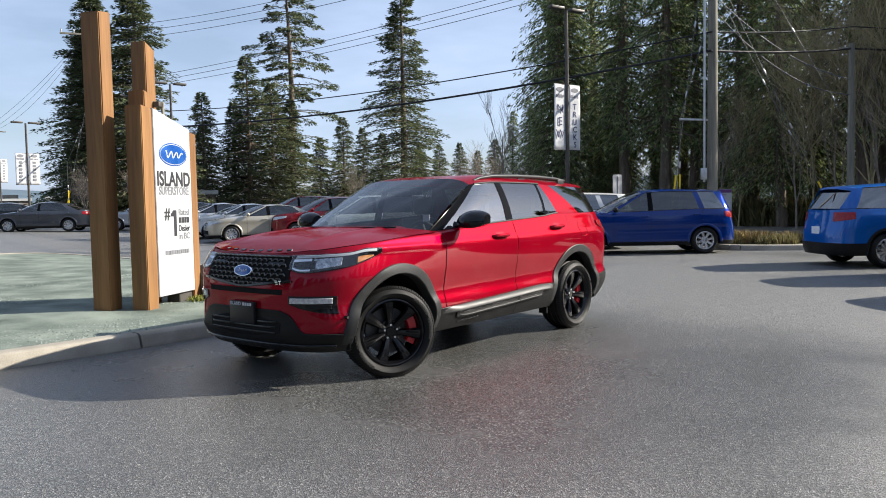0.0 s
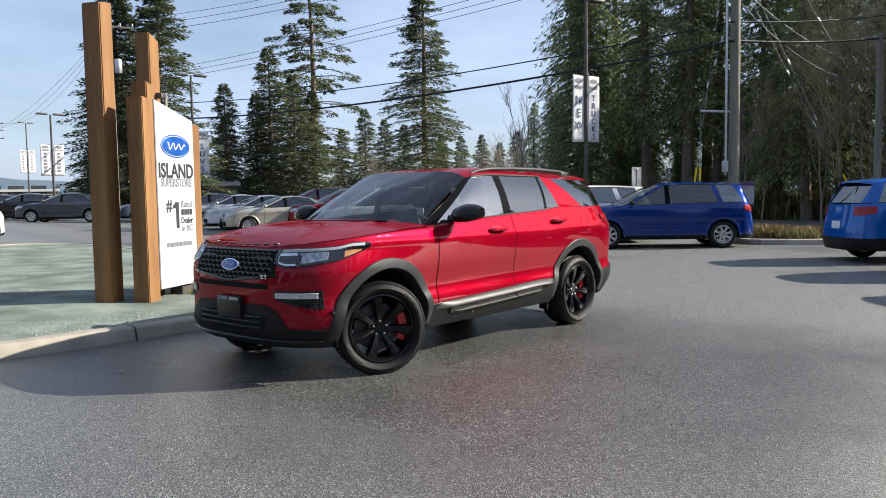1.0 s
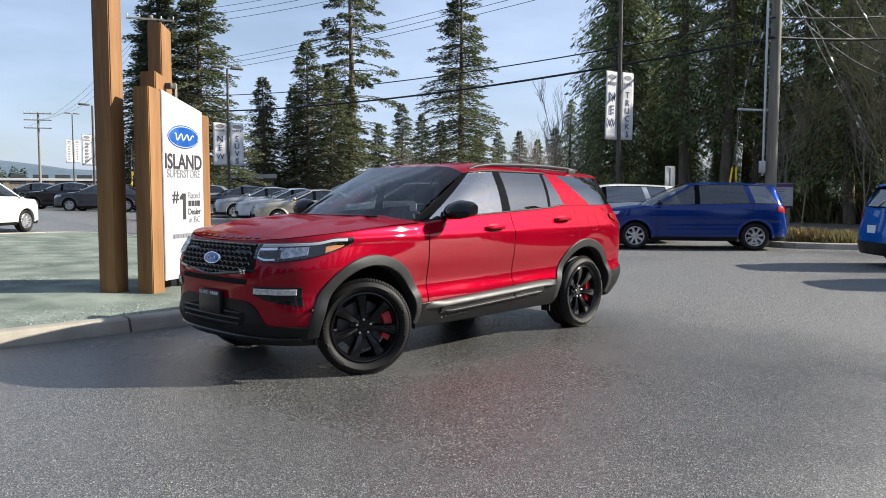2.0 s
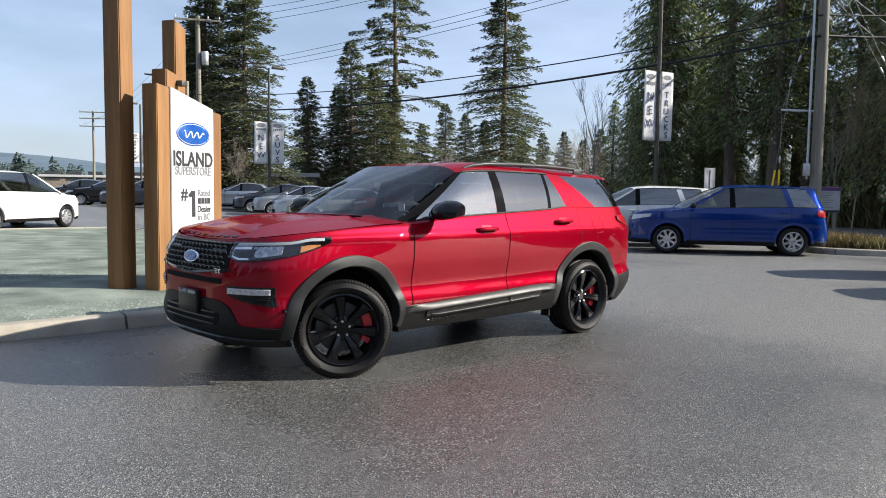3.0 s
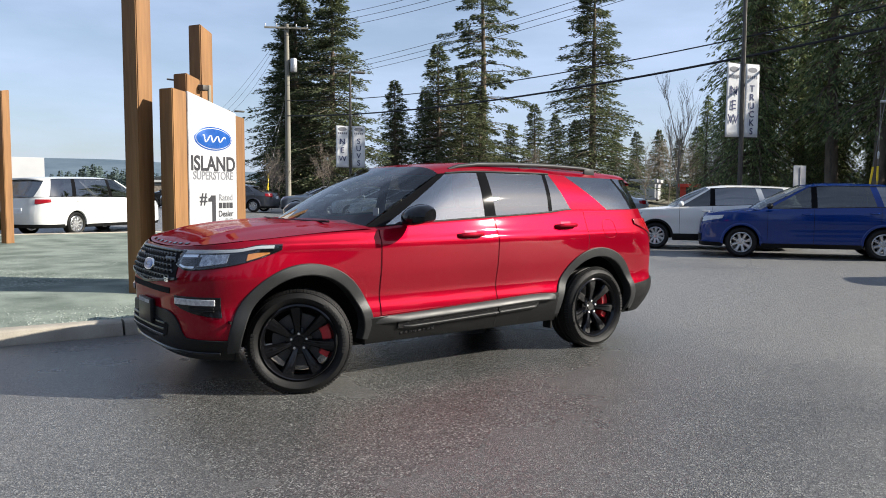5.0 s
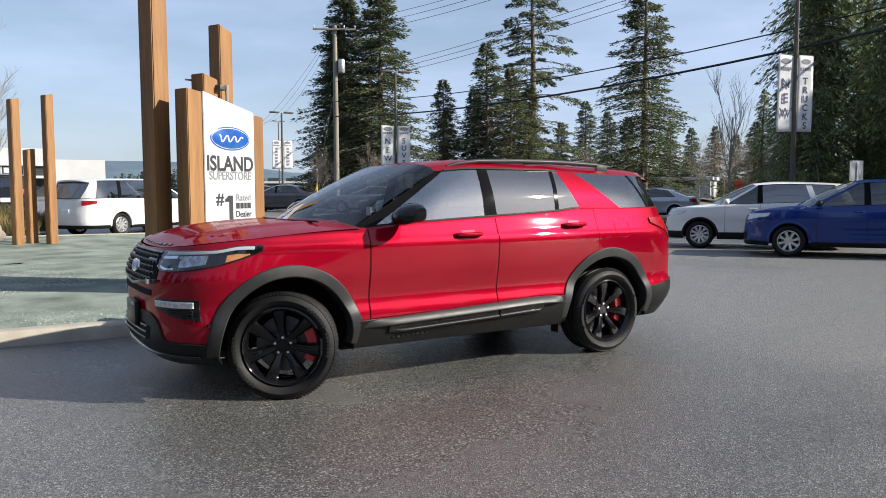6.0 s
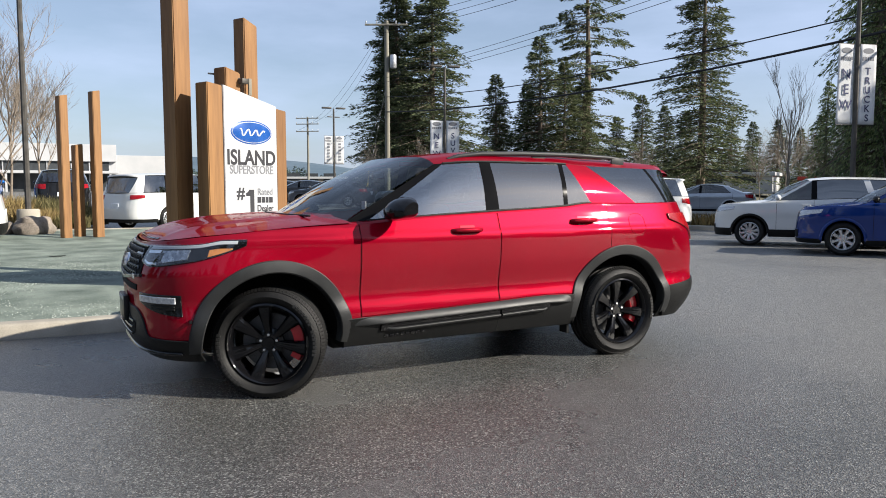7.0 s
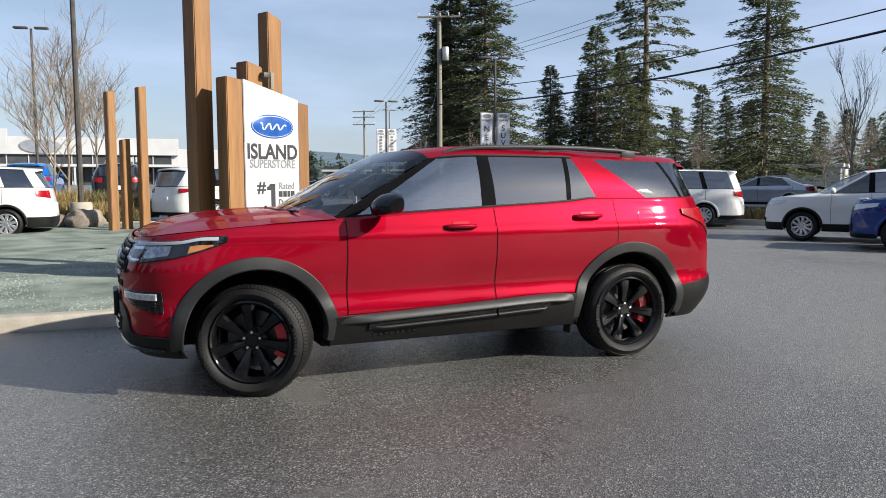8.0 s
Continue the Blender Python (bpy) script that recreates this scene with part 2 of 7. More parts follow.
M["carwhite"] = paint("white_paint", (0.58, 0.585, 0.58), (0.645, 0.65, 0.64), 0.0)
M["black_paint"] = paint("black_paint", (0.008, 0.008, 0.009), (0.015, 0.015, 0.016), 0.2)
M["grey_paint"] = paint("grey_paint", (0.05, 0.055, 0.065), (0.08, 0.085, 0.10), 0.5)
M["silver_paint"] = paint("silver_paint", (0.32, 0.34, 0.37), (0.42, 0.44, 0.47), 0.6)
M["beige_paint"] = paint("beige_paint", (0.36, 0.33, 0.27), (0.44, 0.41, 0.34), 0.5)
M["maroon"] = paint("maroon_paint", (0.16, 0.006, 0.012), (0.22, 0.01, 0.016), 0.4)
# black plastic in two tones: dark as in shade, then paler as sunlit
M["clad"] = surface("grained_black_plastic", (0.0045, 0.0048, 0.005), (0.0095, 0.0099, 0.0102), 3.0, 0.5, 0, 0.15, 400.0, spec=0.18)
M["clad_lit"] = surface("sunlit_satin_plastic", (0.013, 0.0138, 0.0145), (0.023, 0.0242, 0.0252), 3.0, 0.45, 0, 0.08, 400.0, spec=0.36)
M["leaf_olive"] = surface("olive_brush", (0.07, 0.065, 0.025), (0.22, 0.19, 0.085), 1.2, 0.9, 0, 0, 30.0, island=0.6, thin=0.3)
M["gloss"] = surface("gloss_black", (0.004, 0.004, 0.005), (0.007, 0.007, 0.008), 3.0, 0.10, 0, 0, 90.0, 0.25, spec=0.2)
M["pillar"] = surface("pillar_black", (0.004, 0.004, 0.0045), (0.007, 0.007, 0.0075), 3.0, 0.07, 0, 0, 90.0, 0.0, 0.02, spec=0.05)
M["rim_black"] = surface("gloss_black_alloy", (0.0025, 0.0025, 0.003), (0.005, 0.005, 0.006), 4.0, 0.07, 0.0, 0, 90.0, 0.0, 0.03, spec=0.36)
M["rim"] = surface("silver_alloy", (0.50, 0.51, 0.52), (0.62, 0.62, 0.63), 4.0, 0.3, 0.9, 0, 90.0)
M["tyre_mark"] = surface("worn_tyre_lettering", (0.016, 0.016, 0.016), (0.028, 0.028, 0.028), 9.0, 0.5, 0, 0.2, 160.0, spec=0.3)
M["tyre"] = surface("tyre_rubber", (0.0055, 0.0056, 0.006), (0.014, 0.0138, 0.0136), 5.0, 0.55, 0, 0.3, 160.0, spec=0.2)
M["well"] = emitless("wheel_well_black", (0.003, 0.003, 0.003), 0.9)
M["caliper"] = surface("red_caliper", (0.42, 0.006, 0.016), (0.52, 0.012, 0.02), 5.0, 0.35, 0, 0, 90, 0.5)
M["disc"] = surface("brake_disc", (0.06, 0.06, 0.062), (0.13, 0.13, 0.132), 9.0, 0.45, 0.7, 0.1, 120.0)
M["chrome"] = emitless("chrome", (0.72, 0.73, 0.74), 0.10, 1.0)
M["rail"] = surface("satin_grey_rail", (0.022, 0.023, 0.025), (0.038, 0.039, 0.041), 6.0, 0.45, 0.0, 0, 90.0, spec=0.2)
M["mesh"] = surface("dark_bright_mesh", (0.05, 0.052, 0.056), (0.12, 0.122, 0.128), 6.0, 0.22, 0.6, 0, 90.0)
M["parked_glass"] = glass("parked_car_glass", (0.17, 0.20, 0.195), 0.13)
M["glass"] = glass("tinted_glass", (0.72, 0.78, 0.77), 0.40)
M["privacy"] = glass("privacy_glass", (0.16, 0.17, 0.175), 0.26)
M["screen"] = glass("windscreen", (0.62, 0.67, 0.67), 0.09)
M["lens"] = glass("lamp_lens", (0.88, 0.90, 0.92), 0.06)
M["lamp_back"] = surface("lamp_reflector", (0.16, 0.17, 0.19), (0.62, 0.63, 0.65), 30.0, 0.25, 0.9, 0, 90.0)
M["amber"] = surface("amber_reflector", (0.42, 0.15, 0.03), (0.55, 0.22, 0.05), 20.0, 0.3, 0, 0.1, 200.0, 0.6)
M["tail"] = surface("red_lamp", (0.20, 0.002, 0.006), (0.30, 0.005, 0.010), 12.0, 0.25, 0, 0.05, 150.0, 0.4, spec=0.2)
M["lampwhite"] = surface("clear_lamp", (0.30, 0.31, 0.33), (0.60, 0.61, 0.63), 45.0, 0.15, 0.2, 0.05, 150.0, 1.0)
M["interior"] = surface("charcoal_trim", (0.018, 0.018, 0.019), (0.040, 0.039, 0.038), 5.0, 0.8, 0, 0.2, 150.0)
M["plate"] = emitless("plate_holder_black", (0.012, 0.012, 0.013), 0.35)
M["plate_white"] = emitless("plate_white", (0.62, 0.66, 0.72), 0.45)
M["wall"] = surface("white_cladding", (0.36, 0.37, 0.38), (0.43, 0.432, 0.437), 0.7, 0.6, 0, 0.03, 20.0)
M["wallred"] = surface("red_cladding", (0.40, 0.04, 0.03), (0.52, 0.06, 0.04), 0.7, 0.6)
M["darkglass"] = surface("shop_glass", (0.03, 0.035, 0.04), (0.06, 0.065, 0.07), 1.0, 0.06, 0, 0, 20.0)
# blue of the distance haze is mixed into the hills' colour
M["hill"] = surface("hazy_wooded_hill", (0.05, 0.085, 0.115), (0.095, 0.135, 0.17), 0.01, 0.95, 0, 0, 0.08)
M["line"] = surface("painted_line", (0.5, 0.5, 0.48), (0.72, 0.72, 0.70), 3.0, 0.7, 0, 0.3, 60.0)


# ---- mesh helpers ----
def mesh_ob(name, verts, faces, material, parent=None, label="", smooth=True, kind="", recalc=False):
    me = bpy.data.meshes.new(name)
    me.from_pydata([tuple(v) for v in verts], [], [tuple(f) for f in faces])
    me.materials.append(material)
    if recalc:
        b = bmesh.new()
        b.from_mesh(me)
        bmesh.ops.recalc_face_normals(b, faces=b.faces)
        b.to_mesh(me)
        b.free()
    if smooth:
        me.polygons.foreach_set("use_smooth", [True] * len(me.polygons))
    me.update()
    ob = new(name, me)
    if parent is not None:
        ob.parent = parent
    return tagged(ob, label, kind=kind)


def part(name, bm, material, parent=None, label="", smooth=False, kind=""):
    me = bpy.data.meshes.new(name)
    bm.to_mesh(me)
    bm.free()
    me.materials.append(material)
    if smooth:
        me.polygons.foreach_set("use_smooth", [True] * len(me.polygons))
        me.set_sharp_from_angle(angle=radians(40))
    ob = new(name, me)
    if parent is not None:
        ob.parent = parent
    return tagged(ob, label, kind=kind)


def empty(name, m, label, category, group=""):
    ob = new(name)
    ob.empty_display_size = 0.2
    ob.matrix_world = m
    return tagged(ob, label, category, group)


def box(bm, lo, hi, bevel=0.0, m=None, seg=2):
    """A box from corner to corner, bevelled, added to bm."""
    r = bmesh.ops.create_cube(bm, size=1.0)
    vs = r["verts"]
    c, s = [(a + b) / 2 for a, b in zip(lo, hi)], [b - a for a, b in zip(lo, hi)]
    bmesh.ops.transform(bm, matrix=Matrix.Translation(c) @ Matrix.Diagonal((*s, 1)), verts=vs)
    if bevel:
        es = list({e for v in vs for e in v.link_edges})
        q = bmesh.ops.bevel(bm, geom=es, offset=bevel, segments=seg, affect="EDGES", profile=0.5)
        vs = list({v for f in q["faces"] for v in f.verts} | {v for v in vs if v.is_valid})
    if m is not None:
        bmesh.ops.transform(bm, matrix=m, verts=[v for v in vs if v.is_valid])
    return bm


def tube(bm, pts, radii, sides=10, cap=True):
    """A tube through pts with a radius at each."""
    if not isinstance(radii, (list, tuple)):
        radii = [radii] * len(pts)
    radii = [float(q) for q in radii]
    rings = []
    pts = [Vector(p) for p in pts]
    for i, p in enumerate(pts):
        d = (pts[min(i + 1, len(pts) - 1)] - pts[max(i - 1, 0)]).normalized()
        ref = Vector((0, 0, 1)) if abs(d.z) < 0.9 else Vector((1, 0, 0))
        a = d.cross(ref).normalized()
        b = d.cross(a)
        rings.append([bm.verts.new(p + radii[i] * (math.cos(2 * math.pi * k / sides) * a + math.sin(2 * math.pi * k / sides) * b)) for k in range(sides)])
    for r0, r1 in zip(rings, rings[1:]):
        for k in range(sides):
            bm.faces.new((r0[k], r0[(k + 1) % sides], r1[(k + 1) % sides], r1[k]))
    if cap:
        bm.faces.new(rings[0])
        bm.faces.new(rings[-1][::-1])
    return bm


def lathe(bm, profile, sides=48, axis="Y", closed=True):
    """Turns (r, a) pairs round the axis; a runs along it."""
    rings = []
    for k in range(sides):
        t = 2 * math.pi * k / sides
        rings.append([bm.verts.new((r * math.cos(t), a, r * math.sin(t)) if axis == "Y" else (r * math.cos(t), r * math.sin(t), a)) for r, a in profile])
    n = len(profile)
    for k in range(sides):
        r0, r1 = rings[k], rings[(k + 1) % sides]
        for i in range(n if closed else n - 1):
            j = (i + 1) % n
            bm.faces.new((r0[i], r0[j], r1[j], r1[i]))
    return bm


def curve(pts):
    """A smooth function through (x, y) pairs, without overshoot."""
    xs, ys = np.array([p[0] for p in pts], float), np.array([p[1] for p in pts], float)
    o = np.argsort(xs)
    xs, ys = xs[o], ys[o]
    d = np.diff(ys) / np.diff(xs)
    m = np.zeros_like(xs)
    for i in range(1, len(xs) - 1):
        m[i] = 0 if d[i - 1] * d[i] <= 0 else 2 * d[i - 1] * d[i] / (d[i - 1] + d[i])
    m[0], m[-1] = d[0], d[-1]

    def f(x):
        x = min(max(x, xs[0]), xs[-1])
        i = min(int(np.searchsorted(xs, x, side="right")) - 1, len(xs) - 2)
        h = xs[i + 1] - xs[i]
        t = (x - xs[i]) / h
        return float((1 + 2 * t) * (1 - t) ** 2 * ys[i] + t * (1 - t) ** 2 * h * m[i] + t * t * (3 - 2 * t) * ys[i + 1] + t * t * (t - 1) * h * m[i + 1])
    return f


def sheet(rows):
    """Verts and faces of a grid given as rows of points."""
    n = len(rows[0])
    verts = [p for r in rows for p in r]
    faces = [(i * n + j, i * n + j + 1, (i + 1) * n + j + 1, (i + 1) * n + j) for i in range(len(rows) - 1) for j in range(n - 1)]
    return verts, faces


def both(verts, faces):
    """The same with its mirror image across y = 0."""
    k = len(verts)
    return list(verts) + [(x, -y, z) for x, y, z in verts], list(faces) + [tuple(i + k for i in reversed(f)) for f in faces]


def lettering(name, words, size, m, material, parent, label="", squeeze=1.0, bold=0.0):
    """Flat raised letters in the built-in font, one mesh a letter; m maps their x-right, y-up plane."""
    cu = bpy.data.curves.new(name, "FONT")
    cu.body, cu.size, cu.align_x, cu.align_y, cu.extrude, cu.offset = words, size, "CENTER", "CENTER", 0.002, bold
    tmp = new(name + "_outline", cu)
    me = bpy.data.meshes.new_from_object(tmp.evaluated_get(bpy.context.evaluated_depsgraph_get()))
    bpy.data.objects.remove(tmp)
    bm = bmesh.new()
    bm.from_mesh(me)
    bmesh.ops.remove_doubles(bm, verts=bm.verts, dist=1e-5)
    left, spans = set(bm.verts), []
    while left:
        todo, isle = [left.pop()], []
        while todo:
            v = todo.pop()
            isle.append(v)
            for e in v.link_edges:
                o = e.other_vert(v)
                if o in left:
                    left.remove(o)
                    todo.append(o)
        spans.append((min(v.co.x for v in isle), max(v.co.x for v in isle), isle))
    # a dot belongs to the stroke below it
    glyphs = []
    for a, b, isle in sorted(spans, key=lambda q: q[0]):
        if glyphs and a < glyphs[-1][1] - 0.25 * (b - a):
            glyphs[-1][1] = max(b, glyphs[-1][1])
            glyphs[-1][2].extend(isle)
        else:
            glyphs.append([a, b, list(isle)])
    made = None
    for _, _, isle in glyphs:
        at = {v: k for k, v in enumerate(isle)}
        faces = [[at[v] for v in f.verts] for f in bm.faces if f.verts[0] in at]
        one = bpy.data.meshes.new(name)
        one.from_pydata([tuple(v.co) for v in isle], [], faces)
        one.transform(m @ Matrix.Diagonal((squeeze, 1, 1, 1)))
        one.materials.append(material)
        made = new(name, one)
        made.parent = parent
        tagged(made, label)
    bm.free()
    return made


def gh(x, y):
    """Height of the ground: level near, rising gently far off and to the street."""
    d = math.hypot(x, y)
    west = 0.03 * min(12.0, max(0.0, -11.0 - x)) * min(1.0, max(0.0, (45 - y) / 15))
    return 0.018 * min(95.0, max(0.0, d - 25)) * min(1.0, max(0.0, (6 - x) / 12)) + west * (0.0 if d > 60 else min(1.0, (60 - d) / 20))


# ---- vehicles ----
class Skin:
    """The outer surface of a car: x forward from the front axle, y left, z up. s runs along the flank as x does, and on round the corners to the centre of nose and tail."""

    def __init__(self, q):
        self.q = q
        self.hw, self.xf, self.xr = curve(q["hw"]), curve(q["xf"]), curve(q["xr"])
        self.xcf, self.xcr, self.n = q.get("xcf", -0.05), q["xcr"], q.get("n", 4.0)
        self.nf, self.taper = q.get("nf", self.n), q.get("taper", 0.0)
        self.af, self.ar = self.xf(0.6) - self.xcf, self.xcr - self.xr(0.6)
        self.s1, self.s0 = self.xcf + self.af, self.xcr - self.ar
        self.top = curve(q["top"])

    def at(self, s, z, off=0.0):
        p = self.raw(s, z)
        if off:
            e = 0.004
            a = Vector(self.raw(min(s + e, self.s1), z)) - Vector(self.raw(max(s - e, self.s0), z))
            b = Vector(self.raw(s, z + e)) - Vector(self.raw(s, z - e))
            nn = b.cross(a)
            if nn.length > 1e-9:
                p = tuple(Vector(p) + off * nn.normalized())
        return p

    def wide(self, s, z):
        """Half width before the corners round off: the fenders draw in towards the nose."""
        return self.hw(z) - self.taper * min(1.0, max(0.0, (z - 0.86) / 0.16)) * min(1.0, max(0.0, (s + 0.9) / 1.4)) ** 1.5

    def raw(self, s, z):
        w, n = self.wide(s, z), self.n
        if s > self.xcf or s < self.xcr:
            fr = s > self.xcf
            n = self.nf if fr else n
            th = (s - self.xcf) / self.af * math.pi / 2 if fr else (self.xcr - s) / self.ar * math.pi / 2
            th = min(max(th, 0.0), math.pi / 2)
            c, sn = math.cos(th), math.sin(th)
            k = (max(c, 0) ** n + sn ** n) ** (-1 / n)
            a = self.xf(z) - self.xcf if fr else self.xr(z) - self.xcr
            return (self.xcf + a * sn * k if fr else self.xcr + a * sn * k, w * c * k, z)
        return (s, w, z)

    def side(self, x, z):
        """Half width at x, z."""
        w, n = self.wide(x, z), self.n
        if x > self.xcf:
            n = self.nf
            return w * max(0.0, 1 - min(1, (x - self.xcf) / (self.xf(z) - self.xcf)) ** n) ** (1 / n)
        if x < self.xcr:
            return w * max(0.0, 1 - min(1, (x - self.xcr) / (self.xr(z) - self.xcr)) ** n) ** (1 / n)
        return w

    def s_of(self, x=None, y=None, z=0.6, front=True):
        """The s at which the surface has this x, or this y on nose or tail."""
        if x is not None and self.xcr <= x <= self.xcf:
            return x
        if x is not None:
            front = x > self.xcf
        lo, hi = (self.xcf, self.s1) if front else (self.xcr, self.s0)
        for _ in range(40):
            mid = (lo + hi) / 2
            px, py, _z = self.raw(mid, z)
            far = (px < x if front else px > x) if x is not None else py > y
            lo, hi = (mid, hi) if far else (lo, mid)
        return (lo + hi) / 2

    def panel(self, s0, s1, zlo, zhi, off=0.006, ns=24, nz=8, lip=0.012):
        """A raised panel on the surface with edges that turn back into it. zlo and zhi: heights or functions of s."""
        fl = zlo if callable(zlo) else (lambda s: zlo)
        fh = zhi if callable(zhi) else (lambda s: zhi)
        rows = []
        d = 0.003 if s1 > s0 else -0.003
        mid = [s0 + (s1 - s0) * i / ns for i in range(ns + 1)]
        ss = [s0, s0, s0 + d] + mid[1:-1] + [s1 - d, s1, s1]
        for i, s in enumerate(ss):
            edge = i in (0, len(ss) - 1)
            a, b = fl(s), fh(s)
            zs = [a, a + 0.003] + [a + (b - a) * j / nz for j in range(1, nz)] + [b - 0.003, b]
            r = [self.at(s, a, off - lip)] + [self.at(s, z, off - lip if edge else off) for z in zs] + [self.at(s, b, off - lip)]
            rows.append(r)
        return sheet(rows)


def make_wheel(car, k, side, r, width, rim_r, spokes, material, steer=0.0, hero=False):
    """A wheel: alloy disc with spokes, and its tyre as a sub-part."""
    bm = bmesh.new()
    rb = rim_r
    lathe(bm, [(rb, width / 2 - 0.004), (rb - 0.012, width / 2 + 0.002), (rb - 0.022, width / 2 - 0.008), (rb - 0.034, width / 2 - 0.03), (rb - 0.04, 0), (rb - 0.03, -width / 2), (rb, -width / 2)], 56 if hero else 32)
    hub = 0.062
    face = width / 2 - (0.070 if hero else 0.022)
    lathe(bm, [(0.0005, face - 0.05), (hub + 0.035, face - 0.05), (hub + 0.035, face - 0.015), (hub, face - 0.006), (hub * 0.62, face - 0.006), (hub * 0.58, face + 0.003), (0.0005, face + 0.003)], 28, closed=False)
    arms = []
    rim_bm = bm
    for i in range(spokes):
        bm = bmesh.new()
        arms.append(bm)
        a = 2 * math.pi * (i + 0.65) / spokes
        n = 7
        ring = []
        for j in range(n):
            t = j / (n - 1)
            rr = 0.055 + (rb - 0.03 - 0.055) * t
            half = (0.021 + 0.028 * t ** 1.3 if hero else 0.026 + 0.022 * t) * (rb / 0.267)
            yy = face - 0.004 + (0.050 * math.sin(math.pi * t * 0.5) if hero else 0.015 * math.sin(math.pi * t * 0.5))
            c, s = math.cos(a), math.sin(a)
            pts = []
            for u, d in ((-1, -0.05), (-1, -0.016), (-0.66, 0.0), (-0.25, 0.0), (0, 0.002), (0.25, 0.0), (0.66, 0.0), (1, -0.016), (1, -0.05)):
                pts.append(bm.verts.new((rr * c - u * half * s, yy + d, rr * s + u * half * c)))
            ring.append(pts)
        for p0, p1 in zip(ring, ring[1:]):
            for q in range(8):
                bm.faces.new((p0[q], p0[q + 1], p1[q + 1], p1[q]))
    bm = rim_bm
    if side < 0:
        bmesh.ops.scale(bm, vec=(1, -1, 1), verts=bm.verts)
    bmesh.ops.recalc_face_normals(bm, faces=bm.faces)
    w = part("wheel", bm, material, car, smooth=True)
    w.matrix_basis = pose(*k, 0, 0, steer)
    for sp in arms:
        if side < 0:
            bmesh.ops.scale(sp, vec=(1, -1, 1), verts=sp.verts)
        bmesh.ops.recalc_face_normals(sp, faces=sp.faces)
        part("spoke", sp, material, w, smooth=True)
    bm = bmesh.new()
    hwid = width / 2 + 0.006
    prof = [(rb - 0.004, hwid - 0.02), (rb + 0.012, hwid - 0.002), (rb + 0.02, hwid + 0.008), ((rb + r) / 2, hwid + 0.019), (r - 0.05, hwid + 0.012), (r - 0.022, hwid - 0.002), (r - 0.004, hwid - 0.022), (r, hwid - 0.045)]
    for c in (0.06, 0.0, -0.06):
        prof += [(r + 0.001, c + 0.012), (r - 0.009, c + 0.007), (r - 0.009, c - 0.007), (r + 0.001, c - 0.012)]
    prof += [(a, -b) for a, b in reversed(prof[:8])]
    lathe(bm, prof, 90 if hero else 40, closed=True)
    if hero:
        for i in range(96):
            a = 2 * math.pi * i / 96
            for sg in (1, -1):
                m = Matrix.Rotation(-a, 4, "Y") @ Matrix.Translation((r - 0.010, sg * (hwid - 0.022), 0)) @ Matrix.Rotation(sg * 0.6, 4, "Z")
                box(bm, (-0.010, -0.026, -0.0085), (0.0085, 0.010, 0.0085), 0, m)
    bmesh.ops.recalc_face_normals(bm, faces=bm.faces)
    tyre = part("tyre", bm, M["tyre"], w, smooth=True)
    if hero:
        # bars of the raised name, twice round the sidewall
        bm = bmesh.new()
        mid = (rb + r) / 2 - 0.002
        for g in (0.0, math.pi):
            for i in range(15):
                if i == 7:
                    continue
                a = g + 2.2 + i * 0.082
                m = Matrix.Rotation(-a, 4, "Y") @ Matrix.Translation((mid, side * (hwid + 0.0185), 0))
                box(bm, (-0.013, -0.0015, -0.0085), (0.013, 0.0015, 0.0085), 0, m)
        part("raised_tyre_mark", bm, M["tyre_mark"], tyre, kind="stuff")
    bm = bmesh.new()
    back = -0.035 if hero else 0.0
    lathe(bm, [(0.05, back + 0.02), (rb - 0.085, back + 0.02), (rb - 0.085, back - 0.005), (0.05, back - 0.005)], 36)
    if side < 0:
        bmesh.ops.scale(bm, vec=(1, -1, 1), verts=bm.verts)
    bmesh.ops.recalc_face_normals(bm, faces=bm.faces)
    part("brake_disc", bm, M["disc"], w)
    if hero:
        bm = bmesh.new()
        rows = []
        for i in range(9):
            a = math.radians(-32 + 64 * i / 8) + math.pi
            rows.append([bm.verts.new((q * math.cos(a), yy, q * math.sin(a))) for q, yy in ((rb - 0.115, 0.03), (rb - 0.11, 0.055), (rb - 0.045, 0.055), (rb - 0.04, 0.03), (rb - 0.04, -0.03), (rb - 0.115, -0.03))])
        for r0, r1 in zip(rows, rows[1:]):
            for q in range(6):
                bm.faces.new((r0[q], r0[(q + 1) % 6], r1[(q + 1) % 6], r1[q]))
        bm.faces.new(rows[0])
        bm.faces.new(rows[-1][::-1])
        if side < 0:
            bmesh.ops.scale(bm, vec=(1, -1, 1), verts=bm.verts)
        bmesh.ops.recalc_face_normals(bm, faces=bm.faces)
        part("brake_caliper", bm, M["caliper"], w, "red painted brake caliper", True)
        for i in range(5):
            a = 2 * math.pi * i / 5 + 0.3
            bm = bmesh.new()
            lathe(bm, [(0.0005, face - 0.012), (0.0145, face - 0.012), (0.0135, face + 0.010), (0.009, face + 0.017), (0.0005, face + 0.017)], 10, closed=False)
            bmesh.ops.translate(bm, vec=(0.057 * math.cos(a), 0, 0.057 * math.sin(a)), verts=bm.verts)
            if side < 0:
                bmesh.ops.scale(bm, vec=(1, -1, 1), verts=bm.verts)
            part("lug_nut", bm, M["chrome"], w, "chrome lug nut", True)
    return w


